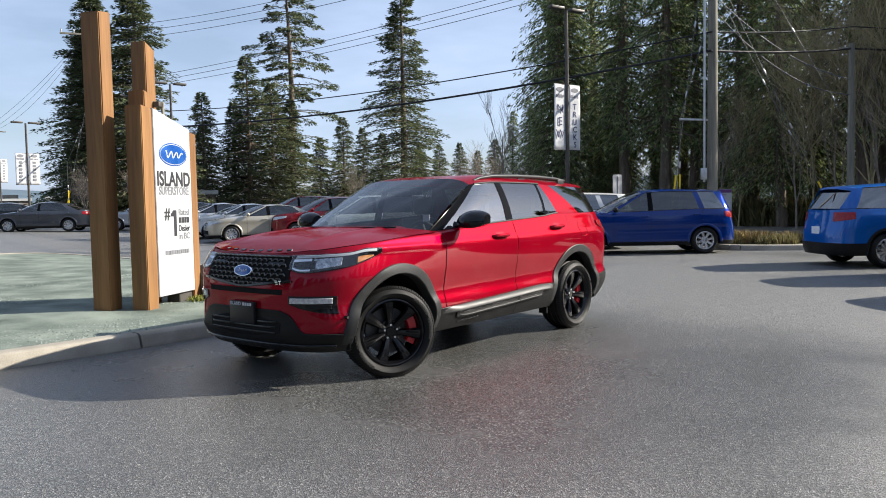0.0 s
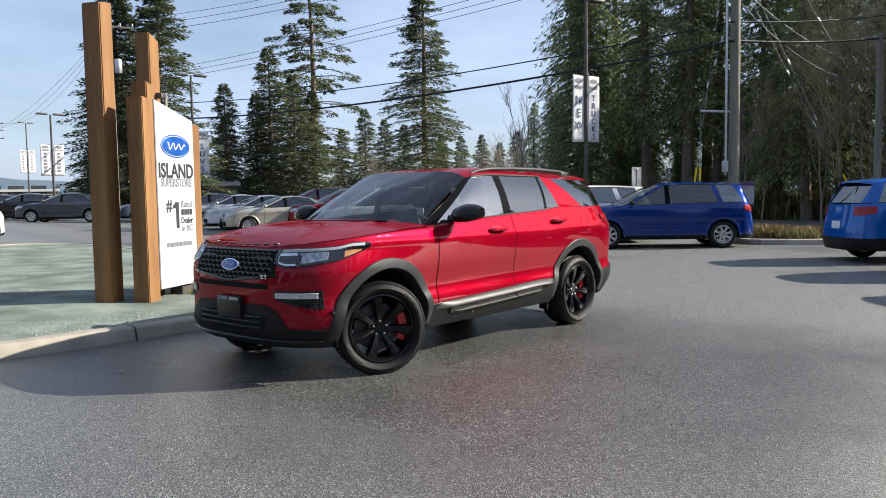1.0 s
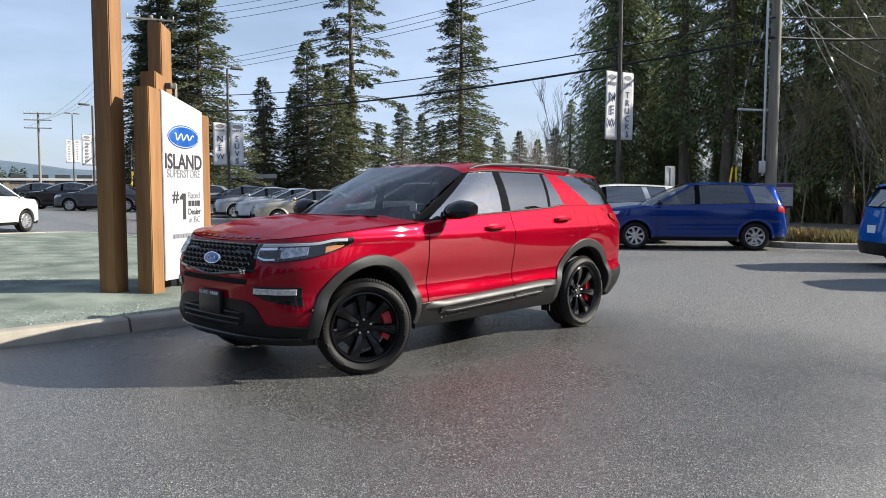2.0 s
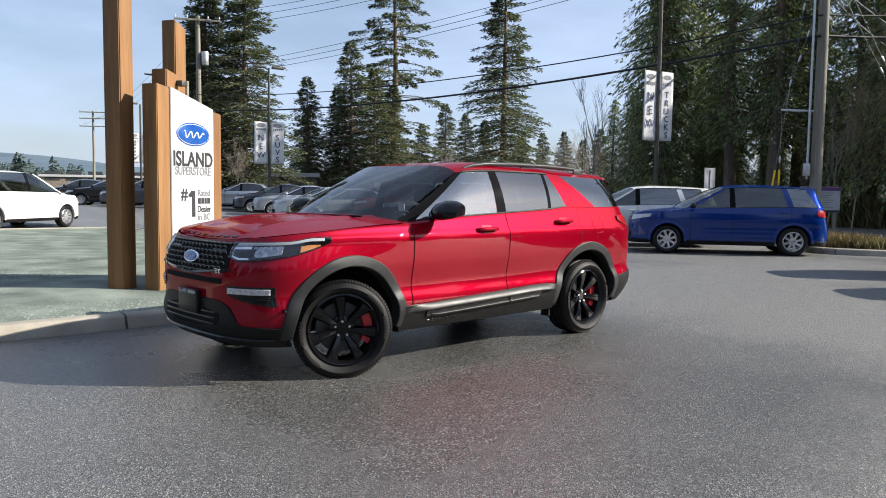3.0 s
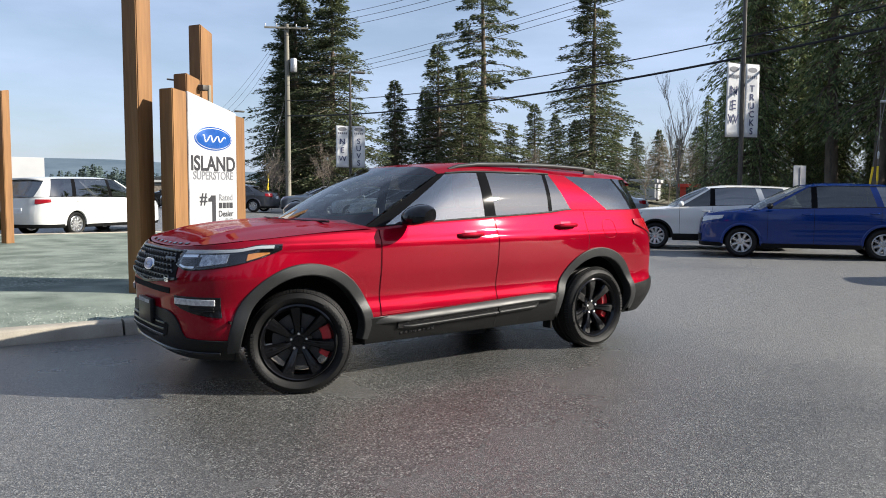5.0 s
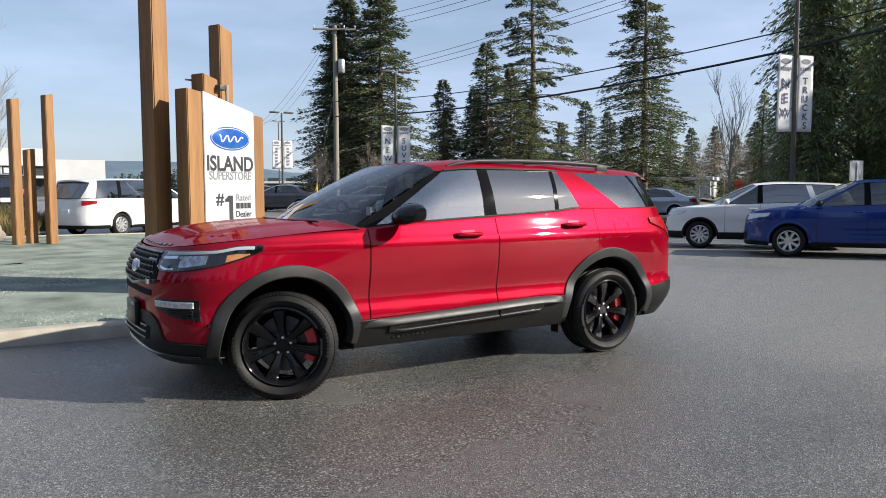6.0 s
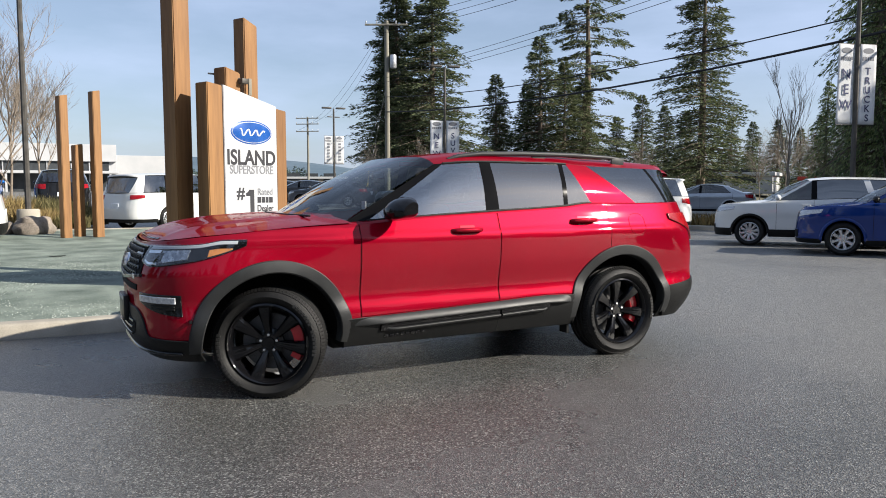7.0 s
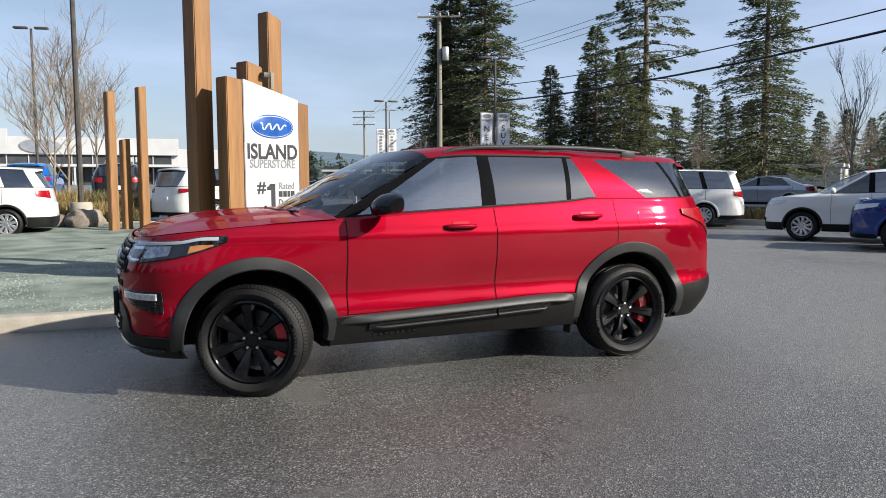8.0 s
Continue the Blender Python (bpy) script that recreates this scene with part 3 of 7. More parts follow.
def make_car(q, m, name, label, category, body, group="", hero=False):
    """A whole car from its measures q: shell, hood, roof, glass, lamps, trims, wheels and cabin."""
    car = empty(name, m, label, category, group)
    sk = Skin(q)
    wb, wr, R, axf = q["wb"], q["wr"], q["arch"], q.get("axf", 0.0)
    fine = 2.0 if hero else 1.0
    # shell: flanks, nose and tail in one sheet, open at the wheel arches
    ss = set(np.linspace(sk.s0, sk.s1, int(70 * fine)).tolist())
    ss |= set(np.linspace(sk.xcf, sk.s1, int(24 * fine ** 1.6)).tolist()) | set(np.linspace(sk.s0, sk.xcr, int(24 * fine ** 1.6)).tolist())
    for ax in (axf, -wb):
        for t in np.linspace(0, math.pi, int(20 * fine)):
            ss.add(sk.s_of(x=ax + R * math.cos(t)))
        ss.add(sk.s_of(x=ax + R + 0.004))
        ss.add(sk.s_of(x=ax - R - 0.004))
    ss = sorted(ss)

    def zbot(s):
        x = sk.raw(s, 0.6)[0]
        for ax in (axf, -wb):
            d = abs(x - ax)
            if d <= R + 0.001:
                return max(q["sill"], wr + math.sqrt(max(0, R * R - d * d)))
        return q["sill"]
    rows = []
    nz = int(16 * fine)
    inset = curve(q["inset"])
    for s in ss:
        a, b = zbot(s), sk.top(s)
        r = [sk.at(s, a + (b - a) * j / nz) for j in range(nz + 1)]
        p = r[-1]
        ins = inset(s)
        r.append((p[0], max(0, p[1] - ins * 0.5), p[2] + 0.010))
        r.append((p[0], max(0, p[1] - ins), p[2] + 0.012))
        rows.append(r)
    mesh_ob("body", *both(*sheet(rows)), body, car, recalc=True)
    # hood
    c0 = q["cols"][0]
    zc = curve(q["hood"])
    rows = []
    hs = sorted(set(np.linspace(c0[0] - 0.02, sk.s1, int(34 * fine)).tolist()))
    for s in hs:
        z0 = sk.top(s) + 0.006
        p = sk.raw(s, z0)
        y0 = max(0.001, p[1] - 0.006)
        x0 = p[0] - (0.012 if s > sk.xcf + 0.6 * sk.af else 0.0)
        r = []
        nv = int(14 * fine)
        for j in range(nv + 1):
            v = 1 - (1 - j / nv) ** 1.5
            y = y0 * (1 - v)
            f = 1 - (y / sk.side(min(x0, sk.xf(0.9) - 0.02), 0.9)) ** 2.4
            z = z0 + max(0.0, zc(x0) - z0) * max(0, f)
            if hero:
                z += 0.012 * math.exp(-((y - 0.48) / 0.05) ** 2) * min(1, max(0, (0.62 - x0) / 0.3))
            r.append((x0, y, z))
        rows.append(r)
    mesh_ob("hood", *both(*sheet(rows)), body, car, recalc=True)
    # greenhouse flanks
    zb, zr, yr = curve(q["belt"]), curve(q["rail"]), curve(q["rail_y"])

    def gpt(c, f, off=0.0):
        xb, xr = c[0], c[1]
        y0, y1 = max(0.02, sk.side(xb, zb(xb)) - inset(xb)), yr(xr)
        f2 = f
        return (xb + (xr - xb) * f2, y0 + (y1 - y0) * f2 + 0.02 * math.sin(math.pi * f2) + off, zb(xb) + (zr(xr) - zb(xb)) * f2)

    cols = q["cols"]
    nf = 6
    for ca, cb in zip(cols, cols[1:]):
        kind = ca[2]
        mat, nm = {"glass": (M["glass"] if hero else M["parked_glass"], "side_window"), "dark": (M["privacy"], "side_window"), "black": (M["pillar"], "pillar"), "body": (body, "pillar")}[kind]
        nn = 8
        off = 0.0 if kind in ("body",) else (0.003 if kind == "black" else 0.0)
        rows = [[gpt((ca[0] + (cb[0] - ca[0]) * i / nn, ca[1] + (cb[1] - ca[1]) * i / nn), j / nf, off) for j in range(nf + 1)] for i in range(nn + 1)]
        v, f = sheet(rows)
        for sgn in (1, -1):
            ob = mesh_ob(nm, [(x, sgn * y, z) for x, y, z in v], [q_[::-1] for q_ in f] if sgn > 0 else f, mat, car)
            if kind in ("glass", "dark"):
                ob.visible_shadow = False
    # trims below and above the side glass
    for f, rad in ((0.0, 0.011), (1.0, 0.010)):
        a, b = (1, q.get("trim_end", len(cols) - 2))
        pts = [gpt((cols[i][0] + (cols[i + 1][0] - cols[i][0]) * t, cols[i][1] + (cols[i + 1][1] - cols[i][1]) * t), f, 0.002) for i in range(a, b) for t in (0, 0.34, 0.67)]
        pts.append(gpt(cols[b], f, 0.002))
        for sgn in (1, -1):
            part("window_trim", tube(bmesh.new(), [(x, sgn * y, z) for x, y, z in pts], rad, 6), M["clad"], car, smooth=True)
    # windscreen, roof, rear window
    cl = cols[-1]
    wbow, tbow = q.get("bow", 0.22), 0.09
    rh = q["crown"]
    b0, t0 = gpt(cols[0], 0), gpt(cols[0], 1)
    e0, e1 = gpt(cl, 1), gpt(cl, 0)

    def roof_pt(u, v):
        xs = t0[0] + (e0[0] - t0[0]) * v
        x = xs + tbow * (1 - u * u) * (1 - v) - q.get("spoil", 0.0) * v ** 6 * (1 - abs(u) ** 4)
        return (x, u * yr(xs), zr(xs) + rh * (1 - abs(u) ** q.get("boxy", 2.6)) * (1 - 0.35 * v ** 4) * (0.75 + 0.25 * min(1, v * 5)))
    us = np.linspace(-1, 1, int(14 * fine) + 1)
    rows = []
    for v in np.linspace(0, 1, 9):
        rows.append([])
        for u in us:
            g = 1 - u * u
            a = (b0[0] + wbow * g, u * b0[1], b0[2] + 0.03 * g)
            b = roof_pt(u, 0)
            bl = 0.03 * math.sin(math.pi * v) * (0.3 + 0.7 * g)
            rows[-1].append((a[0] + (b[0] - a[0]) * v + bl * 0.5, a[1] + (b[1] - a[1]) * v, a[2] + (b[2] - a[2]) * v + bl))
    wsob = mesh_ob("windscreen", *sheet(rows), M["screen"], car, "clear windscreen glass")
    wsob.visible_shadow = False
    rows = [[roof_pt(u, v) for u in us] for v in np.linspace(0, 1, int(16 * fine))]
    edge = [(x - 0.004, y * 0.985, z - 0.045) for x, y, z in rows[-1]]
    mesh_ob("roof", *sheet(rows + [edge]), body, car, recalc=False)
    rows = []
    for v in np.linspace(0, 1, 7):
        rows.append([])
        for u in us:
            a = roof_pt(u, 1)
            a = (a[0] + 0.015 + q.get("spoil", 0.0) * 0.7 * (1 - abs(u) ** 4), a[1] * 0.985, a[2] - 0.03)
            xt = sk.xr(zb(cl[0])) + 0.02 if "deck" not in q else cl[0] - 0.14
            b = (e1[0] + (xt - e1[0]) * (1 - abs(u) ** 4), u * e1[1], e1[2])
            rows[-1].append(tuple(p + (r_ - p) * v for p, r_ in zip(a, b)))
    rg = mesh_ob("rear_window", *sheet(rows), M["privacy"], car)
    rg.visible_shadow = False
    if "deck" in q:
        zd = curve(q["deck"])
        rows = []
        for s in np.linspace(cl[0] + 0.05, sk.s0, 22):
            z0 = sk.top(s) + 0.006
            p = sk.raw(s, z0)
            r = []
            for j in range(11):
                v = 1 - (1 - j / 10) ** 1.5
                y = max(0.001, p[1] - 0.006) * (1 - v)
                f = 1 - (y / max(0.05, sk.side(max(p[0], sk.xr(0.8) + 0.02), 0.9))) ** 2.4
                r.append((p[0], y, z0 + max(0.0, zd(p[0]) - z0) * max(0, f)))
            rows.append(r)
        mesh_ob("trunk_lid", *both(*sheet(rows)), body, car, recalc=True)
    # wheels, wells, floor
    tr = q["track"] / 2
    for ax in (axf, -wb):
        for sg in (1, -1):
            make_wheel(car, (ax, sg * tr, q.get("tyre", wr)), sg, q.get("tyre", wr), q["tw"], q["rim"], q.get("spokes", 10), q.get("rim_mat", M["rim"]), q.get("steer", 0.0) if ax > -1 else 0.0, hero)
            bm = bmesh.new()
            rows = []
            for i in range(19):
                a = math.pi * (-0.06 + 1.12 * i / 18)
                rows.append([bm.verts.new((ax + (R + 0.004) * math.cos(a), sg * yy, max(0.12, wr + (R + 0.004) * math.sin(a)))) for yy in (0.45, sk.side(ax + R * math.cos(a), 0.7) - 0.015)])
            for r0, r1 in zip(rows, rows[1:]):
                bm.faces.new((r0[0], r0[1], r1[1], r1[0]))
            bm.faces.new([r[0] for r in rows])
            part("wheel_well", bm, M["well"], car)
    bm = bmesh.new()
    box(bm, (-wb + R + 0.02, -0.72, q["sill"] - 0.05), (-R - 0.02, 0.72, q["sill"] + 0.06), 0.02)
    box(bm, (R * 0.98, -0.62, q["sill"] - 0.02), (sk.xf(0.5) - 0.16, 0.62, q["sill"] + 0.05), 0.02)
    box(bm, (sk.xr(0.5) + 0.14, -0.62, q["sill"] - 0.02), (-wb - R * 0.98, 0.62, q["sill"] + 0.05), 0.02)
    part("underbody", bm, M["well"], car)
    # cabin
    bm = bmesh.new()
    box(bm, (cols[0][0] - 0.52, -0.70, zb(cols[0][0]) - 0.28), (cols[0][0] + 0.02, 0.70, zb(cols[0][0]) - 0.03), 0.05)
    box(bm, (sk.xr(0.6) + 0.3, -0.74, q["sill"] + 0.12), (cols[0][0] - 0.1, 0.74, q["sill"] + 0.2), 0.02)
    part("dashboard", bm, M["interior"], car)
    zs = zb(cols[1][0])
    for sx in q.get("seats", (cols[0][0] - 1.25, cols[0][0] - 2.1)):
        for sy in (0.38, -0.38):
            bm = bmesh.new()
            box(bm, (sx - 0.04, sy - 0.25, zs - 0.65), (sx + 0.48, sy + 0.25, zs - 0.48), 0.05)
            box(bm, (-0.06, -0.24, 0), (0.07, 0.24, 0.62), 0.05, Matrix.Translation((sx - 0.02, sy, zs - 0.52)) @ Matrix.Rotation(-0.25, 4, "Y"))
            box(bm, (-0.05, -0.13, 0), (0.05, 0.13, 0.19), 0.045, Matrix.Translation((sx - 0.20, sy, zs + 0.12)) @ Matrix.Rotation(-0.15, 4, "Y"))
            part("seat", bm, M["interior"], car, smooth=True)
    return car, sk, gpt


BIG_SUV = dict(
    wb=3.025, axf=-0.04, wr=0.385, tyre=0.373, arch=0.495, sill=0.30, track=1.655, tw=0.255, rim=0.280, spokes=7, rim_mat=M["rim_black"], steer=-27.0, n=4.0, nf=3.3, taper=0.06, xcf=-0.05, xcr=-3.20, spoil=0.10,
    hw=[(0.2, 0.80), (0.30, 0.885), (0.36, 0.918), (0.45, 0.954), (0.52, 0.967), (0.57, 0.963), (0.62, 0.947), (0.67, 0.940), (0.75, 0.952), (0.86, 0.973), (0.96, 0.983), (1.04, 0.986), (1.075, 0.983), (1.105, 0.966), (1.17, 0.941), (1.24, 0.915), (1.32, 0.89)],
    xf=[(0.2, 0.62), (0.28, 0.70), (0.36, 0.775), (0.44, 0.80), (0.55, 0.788), (0.64, 0.792), (0.74, 0.798), (0.85, 0.785), (0.95, 0.75), (1.02, 0.705), (1.06, 0.675), (1.12, 0.62)],
    xr=[(0.25, -3.95), (0.40, -4.06), (0.52, -4.11), (0.64, -4.12), (0.80, -4.10), (0.95, -4.06), (1.10, -4.01), (1.22, -3.97), (1.32, -3.93)],
    top=[(-4.12, 1.27), (-3.8, 1.285), (-3.25, 1.28), (-2.72, 1.285), (-2.46, 1.262), (-1.8, 1.232), (-1.1, 1.20), (-0.58, 1.165), (-0.37, 1.155), (-0.03, 1.13), (0.26, 1.095), (0.42, 1.065), (0.58, 1.045), (0.80, 1.035)],
    inset=[(-4.12, 0.01), (-3.8, 0.012), (-1.15, 0.012), (-0.75, 0.06), (-0.58, 0.11), (-0.3, 0.05), (0.0, 0.012), (0.87, 0.01)],
    hood=[(-0.62, 1.225), (-0.35, 1.225), (0.07, 1.205), (0.36, 1.168), (0.50, 1.132), (0.60, 1.09), (0.66, 1.06), (0.70, 1.045)],
    belt=[(-3.9, 1.292), (-3.25, 1.292), (-2.72, 1.297), (-2.46, 1.274), (-1.8, 1.244), (-1.1, 1.212), (-0.58, 1.177)],
    rail=[(-3.9, 1.565), (-3.6, 1.585), (-2.81, 1.605), (-2.5, 1.622), (-1.72, 1.628), (-1.36, 1.605)],
    rail_y=[(-3.8, 0.66), (-3.5, 0.70), (-2.8, 0.735), (-1.9, 0.745), (-1.5, 0.725), (-1.36, 0.71)],
    cols=[(-0.58, -1.36, "black"), (-0.74, -1.43, "glass"), (-1.715, -1.74, "black"), (-1.835, -1.835, "dark"), (-2.46, -2.50, "black"), (-2.50, -2.54, "dark"), (-2.74, -2.58, "body"), (-3.22, -2.80, "dark"), (-3.58, -3.46, "black"), (-3.61, -3.49, "dark"), (-3.90, -3.70, "end")],
    trim_end=6, crown=0.088, boxy=7.5, bow=0.24, seats=(-1.75, -2.65))
CAR_AT = Matrix.Translation((-1.168, 6.905, 0)) @ Matrix.Rotation(radians(-126.56), 4, "Z")
suv, sk, gpt = make_car(BIG_SUV, CAR_AT, "sport_utility_car", "wet red metallic SUV with black wheels parked on damp asphalt", "car", M["red"], hero=True)


def on_suv(name, v, f, material, label="", mirror=False, parent=None, smooth=True):
    if mirror:
        on_suv(name, [(x, -y, z) for x, y, z in v], [tuple(reversed(q)) for q in f], material, label, False, parent)
    return mesh_ob(name, v, f, material, suv if parent is None else parent, label, smooth)


# wheel-arch trims
for ax in (-0.04, -3.025):
    for sg in (1, -1):
        rows = []
        a0, a1 = (-6, 186) if ax > -1 else (-4, 188)
        for i in range(49):
            a = radians(a0 + (a1 - a0) * i / 48)
            r = []
            for rr, off in ((0.553, -0.006), (0.552, 0.013), (0.547, 0.017), (0.512, 0.021), (0.476, 0.021), (0.469, 0.016), (0.466, 0.004), (0.464, -0.07)):
                x, z = ax + rr * math.cos(a), 0.39 + rr * math.sin(a)
                r.append((x, sg * (sk.side(x, max(z, 0.3)) + off), z))
            rows.append(r)
        # paler plastic: the sun on the trim is part of its colour
        trim = on_suv("arch_trim", *sheet(rows), M["clad_lit"])
        trim.data.set_sharp_from_angle(angle=radians(28))
# sill, with the bright-edged step and the bars of its raised name
for sg in (1, -1):
    def side_panel(name, s0, s1, lo, hi, off, material, label="", ns=24, nz=6, lip=0.012):
        v, f = sk.panel(s0, s1, lo, hi, off, ns, nz, lip)
        return on_suv(name, [(x, sg * y, z) for x, y, z in v], f, material, label)
    ztop = curve([(-2.52, 0.552), (-2.36, 0.560), (-2.24, 0.563), (-2.10, 0.560), (-1.75, 0.545), (-0.9, 0.515), (-0.54, 0.505)])
    # darker plastic: shade below the ledge is part of its colour
    side_panel("sill_cladding", -2.55, -0.53, 0.305, ztop, 0.018, M["clad"], "grained black plastic sill cladding", 40, 8)
    rows = []
    for i in range(37):
        s = -2.49 + 1.93 * i / 36
        k = min(1, (s + 2.49) / 0.10, (-0.56 - s) / 0.26)
        r = []
        for dz, off in ((0.001, 0.014), (-0.004, 0.022), (-0.022, 0.036), (-0.046, 0.054), (-0.054, 0.055), (-0.059, 0.050), (-0.061, 0.030), (-0.062, 0.010)):
            z = ztop(s) + dz
            r.append((s, sg * (sk.side(s, z) + 0.012 + (off - 0.012) * k), z))
        rows.append(r)
    on_suv("sill_ledge", *sheet(rows), M["clad_lit"], "satin black ledge along the sill")
    for s0, s1 in ((-2.26, -1.808), (-1.792, -0.80)):
        side_panel("sill_inlay", s0, s1, lambda s: ztop(s) - 0.104, lambda s: ztop(s) - 0.058, 0.030, M["gloss"], "gloss black sill inlay", 20, 3)
        rows = []
        for i in range(25):
            s = s0 + (s1 - s0) * i / 24
            k = min(1, (s - s0) / 0.05 if s0 < -2 else 1, (s1 - s) / 0.10 if s1 > -1 else 1)
            r = []
            for dz, off in ((-0.096, 0.026), (-0.098, 0.046), (-0.103, 0.054), (-0.112, 0.054), (-0.120, 0.046), (-0.134, 0.014)):
                z = ztop(s) + dz + 0.014 * (1 - k)
                r.append((s, sg * (sk.side(s, z) + 0.010 + (off - 0.010) * k), z))
            rows.append(r)
        on_suv("sill_lip", *sheet(rows), M["clad_lit"])
    for i in range(8):
        s = -0.84 - i * 0.042
        side_panel("sill_bar", s - 0.028, s, ztop(s) - 0.160, ztop(s) - 0.141, 0.021, M["gloss"], "", 2, 1, 0.006)
    side_panel("door_seam", -1.802, -1.796, 0.31, 0.548, 0.0195, M["well"], "", 2, 20, 0.03)
    # doors stand a little proud, with dark gaps round them
    side_panel("front_door", -1.794, -0.655, lambda s: ztop(s) + 0.006, lambda s: sk.top(s) - 0.004, 0.004, M["red"], "red front door panel", 40, 26, 0.006)

    def rear_low(s):
        d = abs(s + 3.025)
        return max(ztop(max(s, -2.5)) + 0.006, 0.39 + math.sqrt(max(0, 0.552 ** 2 - d * d)) + 0.006 if d < 0.552 else 0)
    side_panel("rear_door", -2.88, -1.804, rear_low, lambda s: sk.top(s) - 0.004, 0.004, M["red"], "red rear door panel", 50, 26, 0.006)
    for s0, gap in ((-2.893, 0.0025), (-1.803, 0.0025), (-0.659, 0.0014)):
        lo = (lambda s: rear_low(s)) if s0 < -2.5 else (lambda s: ztop(s))
        side_panel("door_seam", s0 - gap + 0.008, s0 + gap + 0.008, lo, lambda s: sk.top(s) - 0.003, 0.0022, M["well"], "", 2, 20, 0.006)
    # handles
    for hx, hz in ((-1.505, 1.105), (-2.61, 1.155)):
        bm = bmesh.new()
        y = sk.side(hx, hz)
        tube(bm, [(hx + 0.125, y + 0.004, hz), (hx + 0.105, y + 0.034, hz + 0.002), (hx + 0.05, y + 0.044, hz + 0.003), (hx - 0.06, y + 0.044, hz + 0.003), (hx - 0.11, y + 0.034, hz + 0.002), (hx - 0.125, y + 0.004, hz)], [0.012, 0.016, 0.018, 0.018, 0.016, 0.012], 10)
        bmesh.ops.scale(bm, vec=(1, sg, 1), verts=bm.verts)
        bmesh.ops.recalc_face_normals(bm, faces=bm.faces)
        part("door_handle", bm, M["red"], suv, "red door handle", True)
        # no hollow here: a darker red panel paints the cup's shade
        side_panel("handle_cup", hx - 0.075, hx + 0.055, hz - 0.035, hz + 0.036, 0.0055, M["maroon"], "", 8, 6, 0.006)
    # mirror
    bm = bmesh.new()
    rows = []
    for i in range(13):
        t = i / 12
        k = math.sin(math.pi * (0.12 + 0.80 * t)) ** 0.45
        cx, cy, cz = -0.885 - 0.02 * t, 0.965 + 0.27 * t, 1.272 + 0.008 * t
        row = []
        for a in [2 * math.pi * j / 24 for j in range(24)]:
            c, w = math.cos(a), math.sin(a)
            dx = 0.128 * k * abs(c) ** 0.62 * (1 if c > 0 else -0.58)
            dz = 0.084 * k * abs(w) ** 0.6 * ((1 - 0.42 * max(0.0, c)) if w > 0 else -0.86) - 0.022 * max(0.0, c)
            row.append(bm.verts.new((cx - 0.03 + dx, cy, cz + dz)))
        rows.append(row)
    for r0, r1 in zip(rows, rows[1:]):
        for j in range(24):
            bm.faces.new((r0[j], r0[(j + 1) % 24], r1[(j + 1) % 24], r1[j]))
    bm.faces.new(rows[0])
    bm.faces.new(rows[-1][::-1])
    tube(bm, [(-0.93, 0.85, 1.235), (-0.92, 0.94, 1.225), (-0.91, 1.02, 1.225)], [0.028, 0.026, 0.03], 10)
    bmesh.ops.scale(bm, vec=(1, sg, 1), verts=bm.verts)
    bmesh.ops.recalc_face_normals(bm, faces=bm.faces)
    part("wing_mirror", bm, M["gloss"], suv, "gloss black wing mirror", True)
    # roof rail on three feet
    bm = bmesh.new()
    y = 0.665
    tube(bm, [(-1.50, y, 1.665), (-1.60, y + 0.003, 1.692), (-1.80, y + 0.006, 1.713), (-2.2, y + 0.008, 1.721), (-2.7, y + 0.004, 1.718), (-3.1, y - 0.006, 1.703), (-3.32, y - 0.012, 1.685)], [0.013, 0.018, 0.020, 0.020, 0.020, 0.018, 0.011], 10)
    for fx, fz in ((-1.62, 1.69), (-2.36, 1.725), (-3.2, 1.69)):
        box(bm, (fx - 0.07, y - 0.010, fz - 0.06), (fx + 0.07, y + 0.010, fz + 0.01), 0.009)
    bmesh.ops.scale(bm, vec=(1, sg, 1), verts=bm.verts)
    bmesh.ops.recalc_face_normals(bm, faces=bm.faces)
    bmesh.ops.translate(bm, vec=(0, 0, -0.020), verts=bm.verts)
    part("roof_rail", bm, M["rail"], suv, "dark satin roof rail", True)
    # lamps
    sA, sB = sk.s_of(y=0.50, z=1.0), sk.s_of(x=0.15, z=1.0)
    hlo = curve([(sB, 1.045), (sB + 0.10, 0.985), (sk.s_of(x=0.45, z=1.0), 0.945), (sA - 0.05, 0.905), (sA, 0.93)])
    hhi = curve([(sB, 1.082), (sB + 0.10, 1.082), (sk.s_of(x=0.45, z=1.0), 1.058), (sA, 1.035)])
    hl = side_panel("headlight", sB, sA, hlo, hhi, 0.006, M["gloss"], "swept LED headlight with clear lens", 40, 6)

    def lamp_bit(name, s0, s1, lo, hi, off, material, label=""):
        v, f = sk.panel(s0, s1, lo, hi, off, 20, 3, 0.004)
        on_suv(name, [(x, sg * y, z) for x, y, z in v], f, material, label, parent=hl)
    lamp_bit("running_light", sB + 0.04, sA - 0.02, lambda s: hhi(s) - 0.026, lambda s: hhi(s) - 0.006, 0.012, M["white"], "white running-light strip")
    lamp_bit("amber_reflector", sB + 0.055, sB + 0.145, lambda s: hlo(s) + 0.010, lambda s: hhi(s) - 0.052, 0.010, M["amber"], "amber side reflector")
    lamp_bit("reflector", sB + 0.215, sA - 0.10, lambda s: hlo(s) + 0.022, lambda s: hhi(s) - 0.034, 0.0085, M["lamp_back"], "")
    lamp_bit("reflector", sA - 0.09, sA - 0.012, lambda s: hlo(s) + 0.012, lambda s: hhi(s) - 0.030, 0.0095, M["chrome"], "bright inner reflector")
